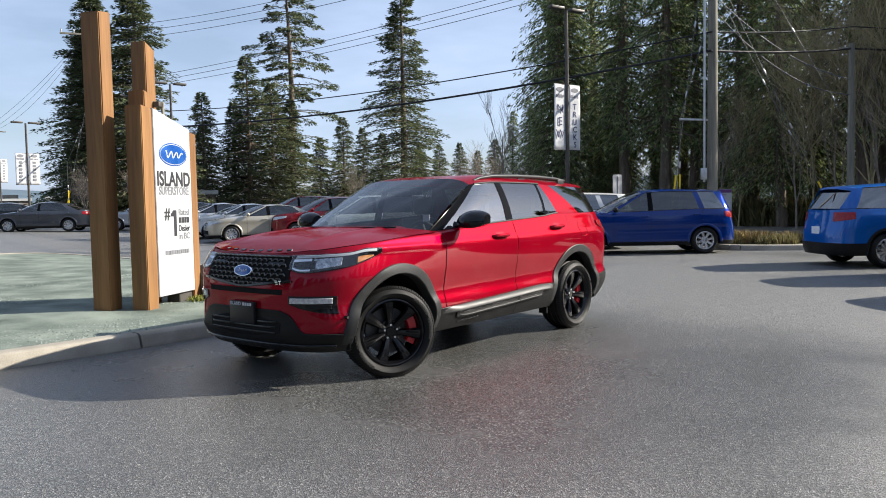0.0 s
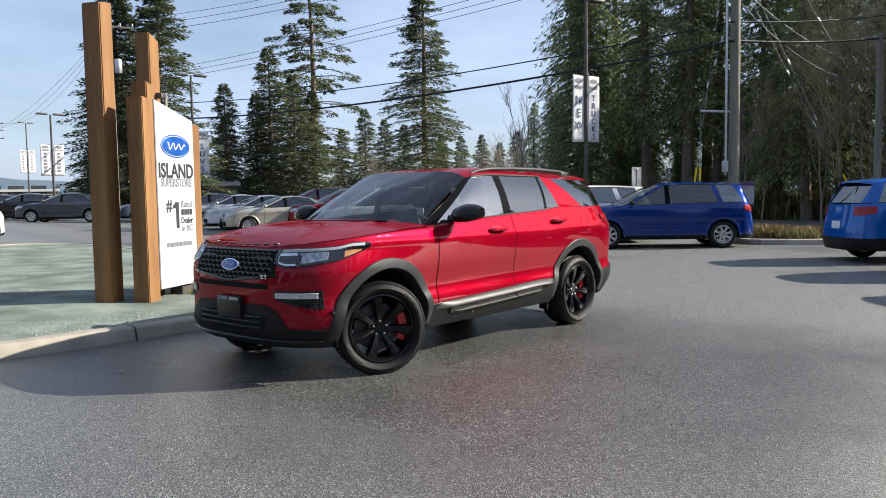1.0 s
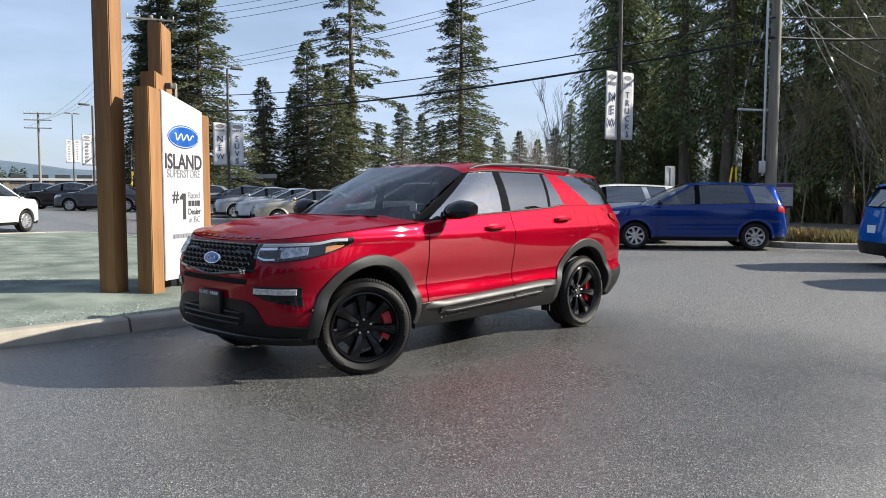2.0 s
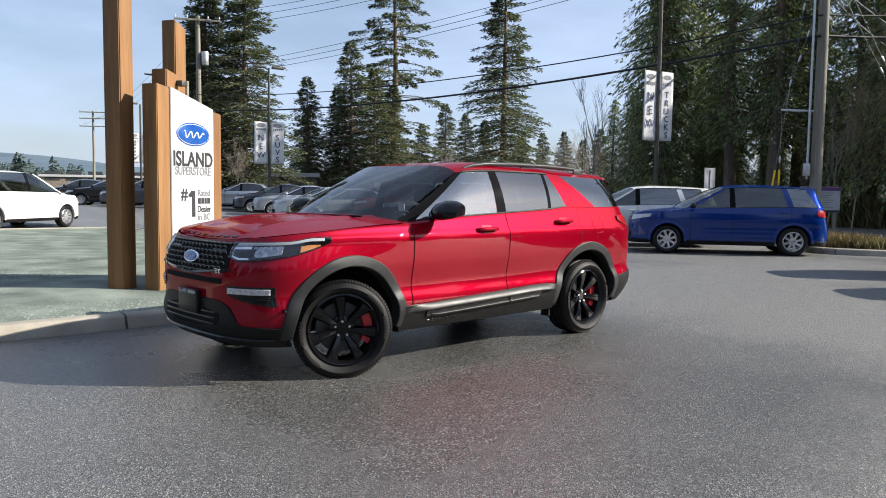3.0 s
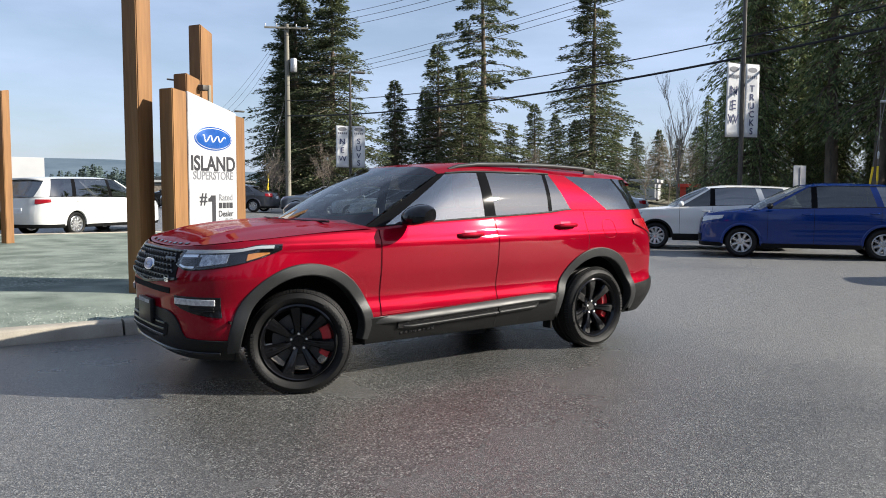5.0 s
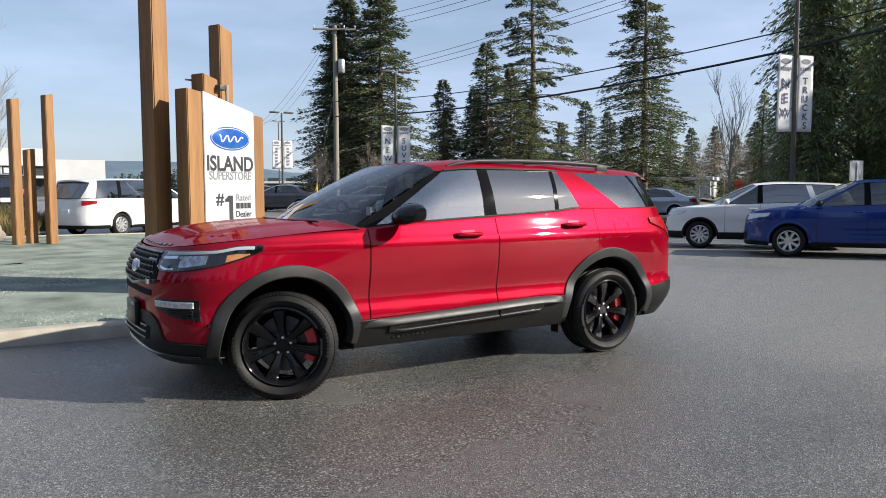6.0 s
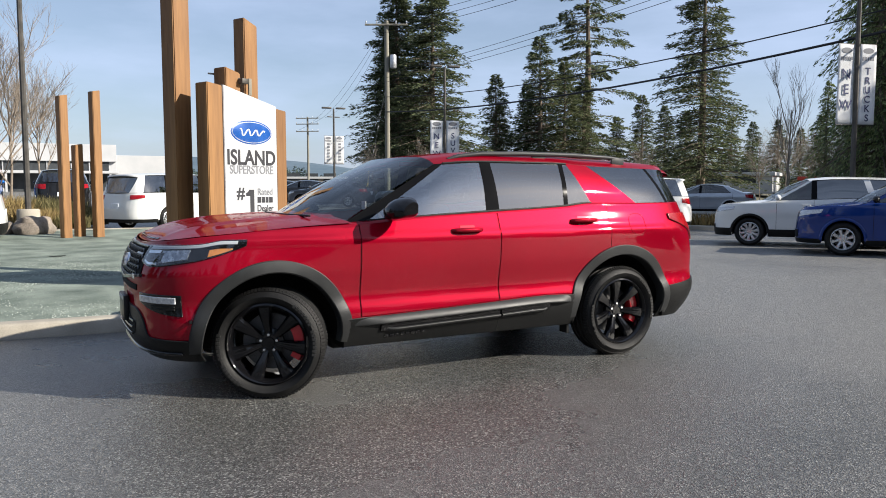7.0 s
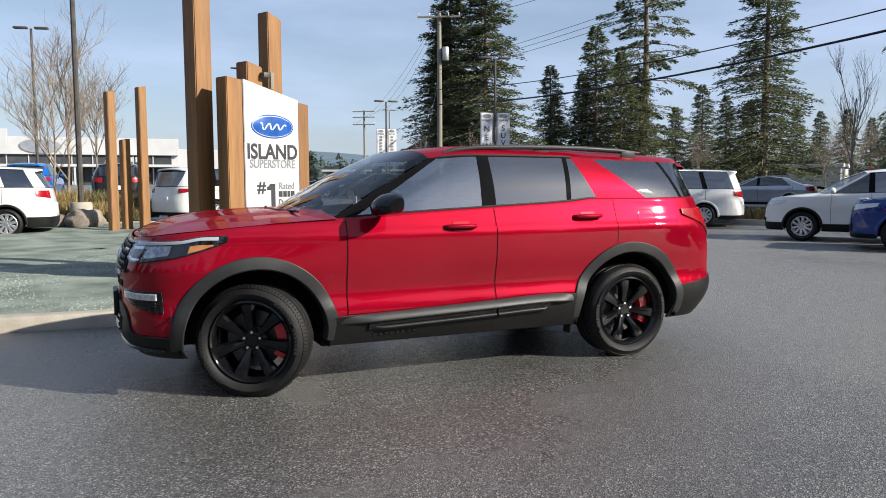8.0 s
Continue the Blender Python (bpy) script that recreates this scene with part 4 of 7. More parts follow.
    for k in (0.32, 0.46):
        lamp_bit("projector", sB + k, sB + k + 0.095, lambda s: hlo(s) + 0.026, lambda s: hhi(s) - 0.05, 0.0105, M["gloss"], "dark projector lamp")
    lamp_bit("lens", sB, sA, hlo, hhi, 0.016, M["lens"], "clear headlight lens")
    # fog lamp in its dark pocket
    f0, f1 = sk.s_of(y=0.84, z=0.68), sk.s_of(y=0.52, z=0.68)
    pocket = side_panel("lamp_pocket", f0, f1, lambda s: 0.59 + 0.075 * ((s - f0) / (f1 - f0)) ** 2, 0.728, 0.006, M["gloss"], "black fog lamp pocket", 14, 6, 0.02)
    v, f = sk.panel(f0 + 0.02, f1 - 0.01, 0.672, 0.714, 0.016, 14, 3, 0.02)
    on_suv("fog_lamp", [(x, sg * y, z) for x, y, z in v], f, M["lampwhite"], "clear LED fog lamp", parent=pocket)
    for zz in (0.652, 0.634):
        v, f = sk.panel(f0 + 0.025, f0 + (f1 - f0) * 0.62, zz - 0.005, zz + 0.004, 0.014, 8, 1, 0.008)
        on_suv("slat", [(x, sg * y, z) for x, y, z in v], f, M["clad"], parent=pocket)
    # tail lamp
    t0, t1 = sk.s_of(x=-3.56, z=1.1), sk.s_of(y=0.50, z=1.1, front=False)
    tl_lo = curve([(t1, 1.09), (sk.s_of(y=0.8, z=1.1, front=False), 0.95), (sk.s_of(x=-3.90, z=1.1), 0.945), (sk.s_of(x=-3.80, z=1.1), 1.05), (t0, 1.15)])
    side_panel("tail_lamp", t0, t1, tl_lo, lambda s: 1.195, 0.014, M["tail"], "red tail lamp", 30, 5)
    # rear lower cladding
    r0, r1 = sk.s_of(x=-3.50, z=0.5), sk.s0
    side_panel("bumper_cladding", r0, r1, 0.285, lambda s: 0.56 + 0.08 * min(1, (r0 - s) / 0.5), 0.012, M["clad"], "black rear bumper cladding", 30, 6)
    # fuel flap
    if sg > 0:
        bm = bmesh.new()
        ring = [(-3.18 + 0.085 * (abs(math.cos(a)) ** 0.7) * (1 if math.cos(a) > 0 else -1), 1.115 + 0.085 * (abs(math.sin(a)) ** 0.7) * (1 if math.sin(a) > 0 else -1)) for a in [2 * math.pi * j / 40 for j in range(40)]]
        tube(bm, [(x, sk.side(x, z) + 0.0005, z) for x, z in ring + ring[:1]], 0.0022, 6, False)
        part("fuel_flap", bm, M["maroon"], suv, smooth=True)
    # parking sensor
    bm = bmesh.new()
    lathe(bm, [(0.0005, 0.03), (0.010, 0.03), (0.013, 0.0)], 14, closed=False)
    bmesh.ops.translate(bm, vec=(0.50, sk.side(0.50, 0.56) - 0.002, 0.56), verts=bm.verts)
    bmesh.ops.scale(bm, vec=(1, sg, 1), verts=bm.verts)
    part("parking_sensor", bm, M["gloss"], suv, smooth=True)
    # front lower cladding: deep at the corner, dipping under the intake
    c0, c1 = sk.s_of(x=0.452, z=0.45), sk.s1
    ctop = curve([(c0, 0.43), (sk.s_of(y=0.66, z=0.45), 0.44), (sk.s_of(y=0.50, z=0.45), 0.585), (sk.s_of(y=0.40, z=0.45), 0.612), (c1, 0.615)])
    side_panel("bumper_cladding", c0, c1, lambda s: 0.285, ctop, 0.012, M["clad"], "black front bumper cladding", 44, 8)
    i0 = sk.s_of(y=0.44, z=0.45)
    side_panel("lower_intake", i0, c1, lambda s: 0.40 + 0.04 * max(0, 1 - (s - i0) / 0.15), lambda s: 0.56 - 0.05 * max(0, 1 - (s - i0) / 0.15), 0.015, M["well"], "", 20, 3, 0.004)
    for zz in (0.435, 0.475, 0.515):
        side_panel("intake_bar", i0 + 0.02, c1, zz - 0.007, zz + 0.007, 0.024, M["gloss"], "", 20, 1, 0.012)
    side_panel("splitter", sk.s_of(y=0.80, z=0.33), c1, 0.340, 0.352, 0.026, M["gloss"], "gloss black splitter lip", 30, 1, 0.02)
    u0 = sk.s_of(y=0.46, z=0.72)
    side_panel("upper_intake", u0, c1, 0.735, 0.775, 0.004, M["well"], "", 20, 2, 0.012)
    # grille: black field with rows of honeycomb
    g0 = sk.s_of(y=0.515, z=0.95)
    glo = lambda s: 0.795 + 0.05 * max(0, 1 - (s - g0) / 0.25)
    side_panel("grille", g0, c1, glo, lambda s: 1.026, 0.005, M["well"], "black honeycomb grille", 30, 6, 0.02)
    side_panel("grille_rim", g0 - 0.01, c1, lambda s: glo(s) - 0.014, lambda s: glo(s) + 0.004, 0.02, M["gloss"], "", 30, 1, 0.03)
    side_panel("grille_rim", g0 - 0.01, c1, 1.022, 1.032, 0.014, M["gloss"], "", 30, 1, 0.03)
    bm = bmesh.new()
    ncol, nrow = 8, 6
    dz = 0.0355
    for r in range(nrow + 1):
        for c in range(ncol + 1):
            ds = (c1 - g0) / ncol
            sc = c1 - (c + (0.5 if r % 2 else 0.0)) * ds
            zc_ = 0.808 + r * dz
            if sc < g0 + 0.02:
                continue
            pts = [(-0.5, -0.05), (-0.27, 0.42), (0.27, 0.42), (0.5, -0.05)]
            q = [sk.at(min(c1, max(g0, sc + a * ds)), min(1.022, max(glo(sc), zc_ + b * dz)), 0.014) for a, b in pts]
            tube(bm, q, 0.0062, 5)
    bmesh.ops.scale(bm, vec=(1, sg, 1), verts=bm.verts)
    bmesh.ops.recalc_face_normals(bm, faces=bm.faces)
    part("honeycomb", bm, M["mesh"], suv, smooth=True, kind="stuff")
# badge: blue oval with a bright rim and plain mark
bm = bmesh.new()
xb = sk.xf(0.91) + 0.012


def oval(bm, ry, rz, thick):
    n = 40
    a = [bm.verts.new((0, ry * math.cos(2 * math.pi * i / n), rz * math.sin(2 * math.pi * i / n))) for i in range(n)]
    b = [bm.verts.new((thick, 0.94 * ry * math.cos(2 * math.pi * i / n), 0.94 * rz * math.sin(2 * math.pi * i / n))) for i in range(n)]
    for i in range(n):
        bm.faces.new((a[i], a[(i + 1) % n], b[(i + 1) % n], b[i]))
    bm.faces.new(b)
    return bm


tilt = Matrix.Translation((xb, 0, 0.912)) @ Matrix.Rotation(-0.25, 4, "Y")
bm = oval(bmesh.new(), 0.118, 0.049, 0.012)
bmesh.ops.transform(bm, matrix=tilt, verts=bm.verts)
badge = part("badge", bm, M["chrome"], suv, "bright-rimmed blue oval badge", True)
bm = oval(bmesh.new(), 0.108, 0.042, 0.003)
bmesh.ops.transform(bm, matrix=tilt @ Matrix.Translation((0.0115, 0, 0)), verts=bm.verts)
part("badge_field", bm, M["logo_blue"], badge, smooth=True)
bm = bmesh.new()
tube(bm, [tilt @ Vector((0.0155, y, z)) for y, z in ((-0.06, 0.012), (-0.035, 0.018), (-0.045, -0.014), (-0.03, -0.006), (-0.012, 0.004), (0.0, -0.012), (0.018, 0.006), (0.03, -0.012), (0.05, 0.014), (0.056, -0.010))], 0.0032, 5)
part("badge_mark", bm, M["chrome"], badge, smooth=True)
# sport badge, plain bars
bm = bmesh.new()
p = sk.at(sk.s_of(y=0.42, z=0.83), 0.83, 0.022)
for k, (w, h, dy, dz_) in enumerate(((0.032, 0.007, 0, 0.012), (0.032, 0.007, 0.004, 0), (0.032, 0.007, 0.008, -0.012), (0.036, 0.007, 0.045, 0.012), (0.010, 0.026, 0.047, -0.004))):
    box(bm, (p[0] - 0.004, p[1] + dy - w / 2, p[2] + dz_ - h / 2), (p[0] + 0.004, p[1] + dy + w / 2, p[2] + dz_ + h / 2), 0.001)
part("sport_badge", bm, M["chrome"], suv)
# spaced bars of the name along the hood edge
for i in range(8):
    y = 0.40 - 0.114 * i
    s = sk.s_of(y=abs(y), z=1.03)
    p = Vector(sk.raw(s, sk.top(s) + 0.006))
    w = Vector(sk.raw(s - 0.02, sk.top(s - 0.02) + 0.006)) - p
    turn = math.atan2(w.x, w.y) * (1 if y > 0 else -1)
    bm = bmesh.new()
    box(bm, (-0.011, -0.026, -0.003), (0.011, 0.026, 0.003), 0.001, Matrix.Translation((p.x - 0.045, y, p.z + 0.0265)) @ Matrix.Rotation(-turn, 4, "Z") @ Matrix.Rotation(0.42, 4, "Y"))
    part("hood_bar", bm, M["gloss"], suv)
# dealer plate
bm = bmesh.new()
box(bm, (0.80, -0.13, 0.49), (0.835, 0.18, 0.665), 0.006)
plate = part("plate_holder", bm, M["plate"], suv, "black dealer plate holder", True)
lettering("letter", "ISLAND", 0.040, Matrix.Translation((0.837, -0.045, 0.645)) @ pose(0, 0, 0, 90, 0, 90), M["white"], plate)
for k in range(4):
    bm = bmesh.new()
    box(bm, (0.835, 0.045 + k * 0.03, 0.634), (0.838, 0.067 + k * 0.03, 0.658), 0)
    part("plate_bar", bm, M["white"], plate)
# wipers
for y0, y1 in ((0.62, -0.02), (-0.05, -0.62)):
    bm = bmesh.new()
    tube(bm, [(-0.44 + 0.12 * (1 - (y / 0.85) ** 2), y, 1.225 + 0.02 * k) for k, y in enumerate(np.linspace(y0, y1, 5) * 1.0)][:1] + [(-0.47 + 0.16 * (1 - (y / 0.85) ** 2), y, 1.222) for y in np.linspace(y0, y1, 9)], 0.009, 6)
    part("wiper", bm, M["clad"], suv, smooth=True)
# steering wheel, inner mirror and screen sticker
bm = bmesh.new()
pts = [(0.19 * math.cos(a), 0.19 * math.sin(a), 0) for a in [2 * math.pi * i / 32 for i in range(33)]]
tube(bm, pts, 0.016, 8, False)
box(bm, (-0.18, -0.03, -0.02), (0.18, 0.03, 0.01), 0.01)
bmesh.ops.transform(bm, matrix=Matrix.Translation((-1.10, 0.38, 1.08)) @ Matrix.Rotation(radians(-65), 4, "Y"), verts=bm.verts)
part("steering_wheel", bm, M["interior"], suv, smooth=True)
bm = bmesh.new()
box(bm, (-1.20, -0.12, 1.50), (-1.17, 0.12, 1.56), 0.012)
part("inner_mirror", bm, M["gloss"], suv, smooth=True)
bm = bmesh.new()
box(bm, (-0.82, 0.58, 1.262), (-0.815, 0.66, 1.325), 0.0, Matrix.Translation((-0.0, 0, 0)))
part("inspection_sticker", bm, M["white"], suv, "white paper sticker")
# roof spoiler over the rear window
rows = []
for i in range(17):
    u = -1 + i / 8
    y = 0.655 * u
    bow = 0.09 * (1 - abs(u) ** 4)
    z0 = 1.555 + 0.062 * (1 - abs(u) ** 5)
    rows.append([(-3.55 - bow * 0.5, y, z0 + 0.018), (-3.66 - bow, y, z0 + 0.014), (-3.80 - bow, y * 0.985, z0 - 0.006), (-3.815 - bow, y * 0.985, z0 - 0.018), (-3.80 - bow, y * 0.985, z0 - 0.030), (-3.62 - bow * 0.5, y * 0.98, z0 - 0.028)])
mesh_ob("roof_spoiler", *sheet(rows), M["red"], suv, "red roof spoiler", recalc=True)
# mud flaps
for ax in (-2.52,):
    for sg in (1, -1):
        bm = bmesh.new()
        box(bm, (ax - 0.012, sg * 0.84 - 0.06, 0.215), (ax + 0.012, sg * 0.84 + 0.04, 0.36), 0.004)
        part("air_flap", bm, M["clad"], suv)


# ---- ground ----
def terrain(name, xs, ys, dz, material, label):
    verts = [(x, y, gh(x, y) + dz) for y in ys for x in xs]
    n = len(xs)
    faces = [(j * n + i, j * n + i + 1, (j + 1) * n + i + 1, (j + 1) * n + i) for j in range(len(ys) - 1) for i in range(n - 1)]
    ob = mesh_ob(name, verts, faces, material, smooth=True)
    return tagged(ob, label, "ground", kind="structure")


far = [-2500, -1200, -600, -300, -200]
terrain("ground", far + list(range(-150, 151, 12)) + [-v for v in reversed(far)], far + list(range(-150, 151, 12)) + [-v for v in reversed(far)], -0.25, M["earth"], "brown and green earth beyond the lot")
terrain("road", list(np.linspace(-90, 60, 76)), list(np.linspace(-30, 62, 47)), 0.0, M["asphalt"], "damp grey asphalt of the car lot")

# island of grit with a concrete kerb
ISLAND = [(-9.0, 1.2), (-4.05, 6.81), (-2.69, 8.41), (-1.95, 9.6), (-1.85, 11.0), (-2.6, 13.0), (-4.2, 15.5), (-6.1, 17.8), (-8.7, 20.2), (-11.0, 22.2), (-12.4, 22.6), (-13.6, 22.0), (-15.2, 19.0), (-16.6, 15.8), (-16.2, 12.5), (-14.5, 7.5), (-11.8, 2.4), (-10.2, 1.1)]


def resample(poly, step):
    """Even points along a closed line, rounded at its corners."""
    for _ in range(2):
        poly = [p for a, b in zip(poly, poly[1:] + poly[:1]) for p in ((0.75 * a[0] + 0.25 * b[0], 0.75 * a[1] + 0.25 * b[1]), (0.25 * a[0] + 0.75 * b[0], 0.25 * a[1] + 0.75 * b[1]))]
    out, carry = [], 0.0
    for a, b in zip(poly, poly[1:] + poly[:1]):
        L = math.hypot(b[0] - a[0], b[1] - a[1])
        t = carry
        while t < L:
            out.append((a[0] + (b[0] - a[0]) * t / L, a[1] + (b[1] - a[1]) * t / L))
            t += step
        carry = t - L
    return out


def kerbed_bed(poly, material, name, label, height, kerb_label, stone=3.0, step=0.25, hump=0.0):
    """A raised bed and the kerb stones round it, one object a stone."""
    ring = resample(poly, step)
    n = len(ring)
    nrm = []
    for i in range(n):
        a, b = ring[i - 1], ring[(i + 1) % n]
        d = Vector((b[0] - a[0], b[1] - a[1], 0)).normalized()
        nrm.append((d.y, -d.x))
    area = sum(a[0] * b[1] - b[0] * a[1] for a, b in zip(ring, ring[1:] + ring[:1]))
    sg = 1 if area > 0 else -1
    c = (sum(p[0] for p in ring) / n, sum(p[1] for p in ring) / n)
    rows = []
    for k, t in enumerate((0.0, 0.03, 0.07, 0.12, 0.18, 0.25, 0.35, 0.5, 0.75, 0.98)):
        r = []
        for i in range(n + 1):
            p = ring[i % n]
            q = (p[0] - sg * nrm[i % n][0] * 0.205, p[1] - sg * nrm[i % n][1] * 0.205)
            x, y = q[0] + (c[0] - q[0]) * t, q[1] + (c[1] - q[1]) * t
            rise = hump * min(1.0, t * math.hypot(c[0] - q[0], c[1] - q[1]) / 1.9)
            r.append((x, y, gh(x, y) + height - 0.02 + rise + 0.012 * noise.noise((x * 0.7, y * 0.7, 0)) * (k > 0)))
        rows.append(r)
    bed = mesh_ob(name, *sheet(rows), material, smooth=True)
    tagged(bed, label, "ground", kind="structure")
    kerb = empty("kerb", Matrix.Identity(4), kerb_label, "kerb")
    kerb["kind"] = "structure"
    per = int(stone / step)
    for s in range(0, n, per):
        rows = []
        last = min(s + per, n)
        for i in range(s, last + 1):
            p, m = ring[i % n], nrm[i % n]
            g = 0.012 if i in (s, last) else 0.0
            t = (ring[(i + 1) % n][0] - ring[i % n][0], ring[(i + 1) % n][1] - ring[i % n][1])
            tl = max(1e-6, math.hypot(*t))
            ox, oy = (t[0] / tl, t[1] / tl)
            k = g if i == s else -g
            r = []
            for o, z in ((0.025, -0.02), (0.018, 0.02), (-0.006, height - 0.05), (-0.018, height - 0.022), (-0.04, height - 0.006), (-0.07, height), (-0.20, height), (-0.212, height - 0.012), (-0.215, height - 0.07)):
                x, y = p[0] + sg * m[0] * o + ox * k, p[1] + sg * m[1] * o + oy * k
                r.append((x, y, gh(x, y) + z))
            rows.append(r)
        v, f = sheet(rows)
        w = len(rows[0])
        f += [tuple(range(w))[::-1], tuple(range(len(v) - w, len(v)))]
        ob = mesh_ob("kerb_stone", v, f, M["concrete"], kerb, smooth=False, recalc=True)
    return bed


kerbed_bed(ISLAND, M["gravel"], "gravel_island", "grey-green grit bed inside the kerb", 0.145, "weathered concrete kerb round the grit island", 3.0, 0.25, 0.05)

# ---- sign ----


def timber(name, x0, x1, y0, y1, z0, z1a, z1b, label, group, rz=-8.0):
    """A squared timber post with eased edges and a slanted top (z1a at the low-y side, z1b at the high-y side)."""
    cx, cy = (x0 + x1) / 2, (y0 + y1) / 2
    bm = bmesh.new()
    box(bm, (x0 - cx, y0 - cy, 0), (x1 - cx, y1 - cy, 1.0), 0.0)
    bmesh.ops.subdivide_edges(bm, edges=[e for e in bm.edges if abs(e.verts[0].co.z - e.verts[1].co.z) > 0.5], cuts=6)
    for v in bm.verts:
        h = (z1a + (z1b - z1a) * (v.co.y - (y0 - cy)) / (y1 - y0)) - z0
        v.co.z *= h
    bmesh.ops.bevel(bm, geom=[e for e in bm.edges if abs(e.calc_face_angle(0)) > 0.5], offset=0.012, segments=2, affect="EDGES")
    ob = part(name, bm, M["wood"], smooth=True)
    ob.matrix_world = pose(cx, cy, z0, 0, 0, rz)
    return tagged(ob, label, "post", group)


timber("timber_post", -4.48, -4.23, 9.43, 9.67, 0.06, 3.84, 3.88, "tall squared cedar post beside the sign", "sign posts")
timber("timber_post", -4.43, -4.21, 10.70, 10.94, 0.06, 3.75, 3.66, "tall squared cedar post behind the sign", "sign posts")
timber("timber_post", -4.20, -3.97, 10.04, 10.29, 0.06, 2.98, 2.92, "short cedar post just behind the sign panel", "sign posts")
sign = empty("roadside_sign", pose(-3.69, 10.14, 0.1, 0, 0, -9.8), "white dealer sign panel framed by two cedar timbers", "sign")


def sign_box(name, lo, hi, material, label="", slant=0.0, bevel=0.01):
    bm = bmesh.new()
    box(bm, lo, hi, 0)
    for v in bm.verts:
        if v.co.z > (lo[2] + hi[2]) / 2:
            v.co.z += slant * (v.co.y - lo[1])
    bmesh.ops.bevel(bm, geom=list(bm.edges), offset=bevel, segments=2, affect="EDGES")
    return part(name, bm, material, sign, label, True)


SL = -0.235
sign_box("frame_timber", (-0.23, -0.665, -0.04), (0.0, -0.435, 2.615), M["wood"], "cedar frame timber", SL * 0.5)
sign_box("frame_timber", (-0.23, 0.425, -0.04), (0.0, 0.61, 2.375), M["wood"], "cedar frame timber", SL * 0.5)
panel = sign_box("panel", (-0.20, -0.434, 0.20), (0.012, 0.424, 2.60), M["white"], "white painted panel", SL, 0.006)
sign_box("base_board", (-0.22, 0.10, 0.0), (-0.03, 0.42, 0.18), M["pole"], "dark base plate", 0, 0.008)


def sign_face(y, z):
    return Matrix.Translation((0.0145, y, z)) @ pose(0, 0, 0, 90, 0, 90)


lettering("letter", "ISLAND", 0.262, sign_face(-0.005, 1.705), M["ink"], panel, "bold dark grey letter", 0.90, 0.0065)
lettering("letter", "SUPERSTORE", 0.150, sign_face(-0.005, 1.555), M["ink_light"], panel, "thin light grey letter", 0.83, 0.002)
bm = bmesh.new()
one = [(-0.055, 0.165), (0.025, 0.165), (0.025, -0.175), (-0.04, -0.175), (-0.04, 0.085), (-0.105, 0.085), (-0.105, 0.125), (-0.075, 0.135)]
one = [bm.verts.new((0.0125, -0.005 + y, 1.14 + z)) for y, z in one]
one = bmesh.ops.extrude_face_region(bm, geom=[bm.faces.new(one)])
bmesh.ops.translate(bm, vec=(0.004, 0, 0), verts=[g for g in one["geom"] if isinstance(g, bmesh.types.BMVert)])
bmesh.ops.recalc_face_normals(bm, faces=bm.faces)
part("numeral", bm, M["ink"], panel, "bold dark grey figure one")
lettering("letter", "#", 0.215, sign_face(-0.195, 1.26), M["ink"], panel, "", 1.0, 0.004)
lettering("letter", "Rated", 0.120, sign_face(0.205, 1.275), M["ink_light"], panel, "", 0.93, 0.001)
lettering("letter", "Dealer", 0.115, sign_face(0.205, 1.060), M["ink"], panel, "", 0.88, 0.0012)
lettering("letter", "in BC", 0.120, sign_face(0.205, 0.955), M["ink_light"], panel, "", 0.98, 0.001)


def sign_bars(name, y0, widths, gap, z, h, material):
    y = y0
    for w in widths:
        bm = bmesh.new()
        box(bm, (0.011, y, z), (0.0165, y + w, z + h), 0.0)
        part(name, bm, material, panel)
        y += w + gap


sign_bars("word_bar", 0.075, (0.06, 0.055, 0.04, 0.06), 0.014, 1.135, 0.075, M["ink"])
sign_bars("word_bar", -0.27, (0.02, 0.045, 0.02, 0.05, 0.05, 0.05, 0.03, 0.05, 0.035, 0.05, 0.04, 0.05), 0.008, 0.725, 0.055, M["ink_light"])


def oval_plate(name, ry, rz, y, z, t0, t1, material, parent, label=""):
    bm = oval(bmesh.new(), ry, rz, t1 - t0)
    bmesh.ops.translate(bm, vec=(t0, y, z), verts=bm.verts)
    bmesh.ops.recalc_face_normals(bm, faces=bm.faces)
    return part(name, bm, material, parent, label, True)


lo_ = oval_plate("logo", 0.335, 0.152, 0.0, 2.035, 0.012, 0.018, M["logo_blue"], panel, "blue oval logo")
oval_plate("logo_rim", 0.320, 0.139, 0.0, 2.035, 0.017, 0.0195, M["white"], panel)
oval_plate("logo_field", 0.308, 0.129, 0.0, 2.035, 0.019, 0.022, M["logo_blue"], panel)
# plain wavy ribbon in place of the script
bm = bmesh.new()
tube(bm, [(0.022, -0.205 + 0.41 * k / 48, 2.033 + (0.046 - 0.014 * k / 48) * math.sin(0.9 + k * 0.43)) for k in range(49)], [0.008 + 0.006 * abs(math.cos(0.9 + k * 0.43)) for k in range(49)], 6)
for v in bm.verts:
    v.co.x = 0.0212 + (v.co.x - 0.022) * 0.15
    v.co.y += 0.25 * (v.co.z - 2.033)
part("logo_mark", bm, M["white"], panel)
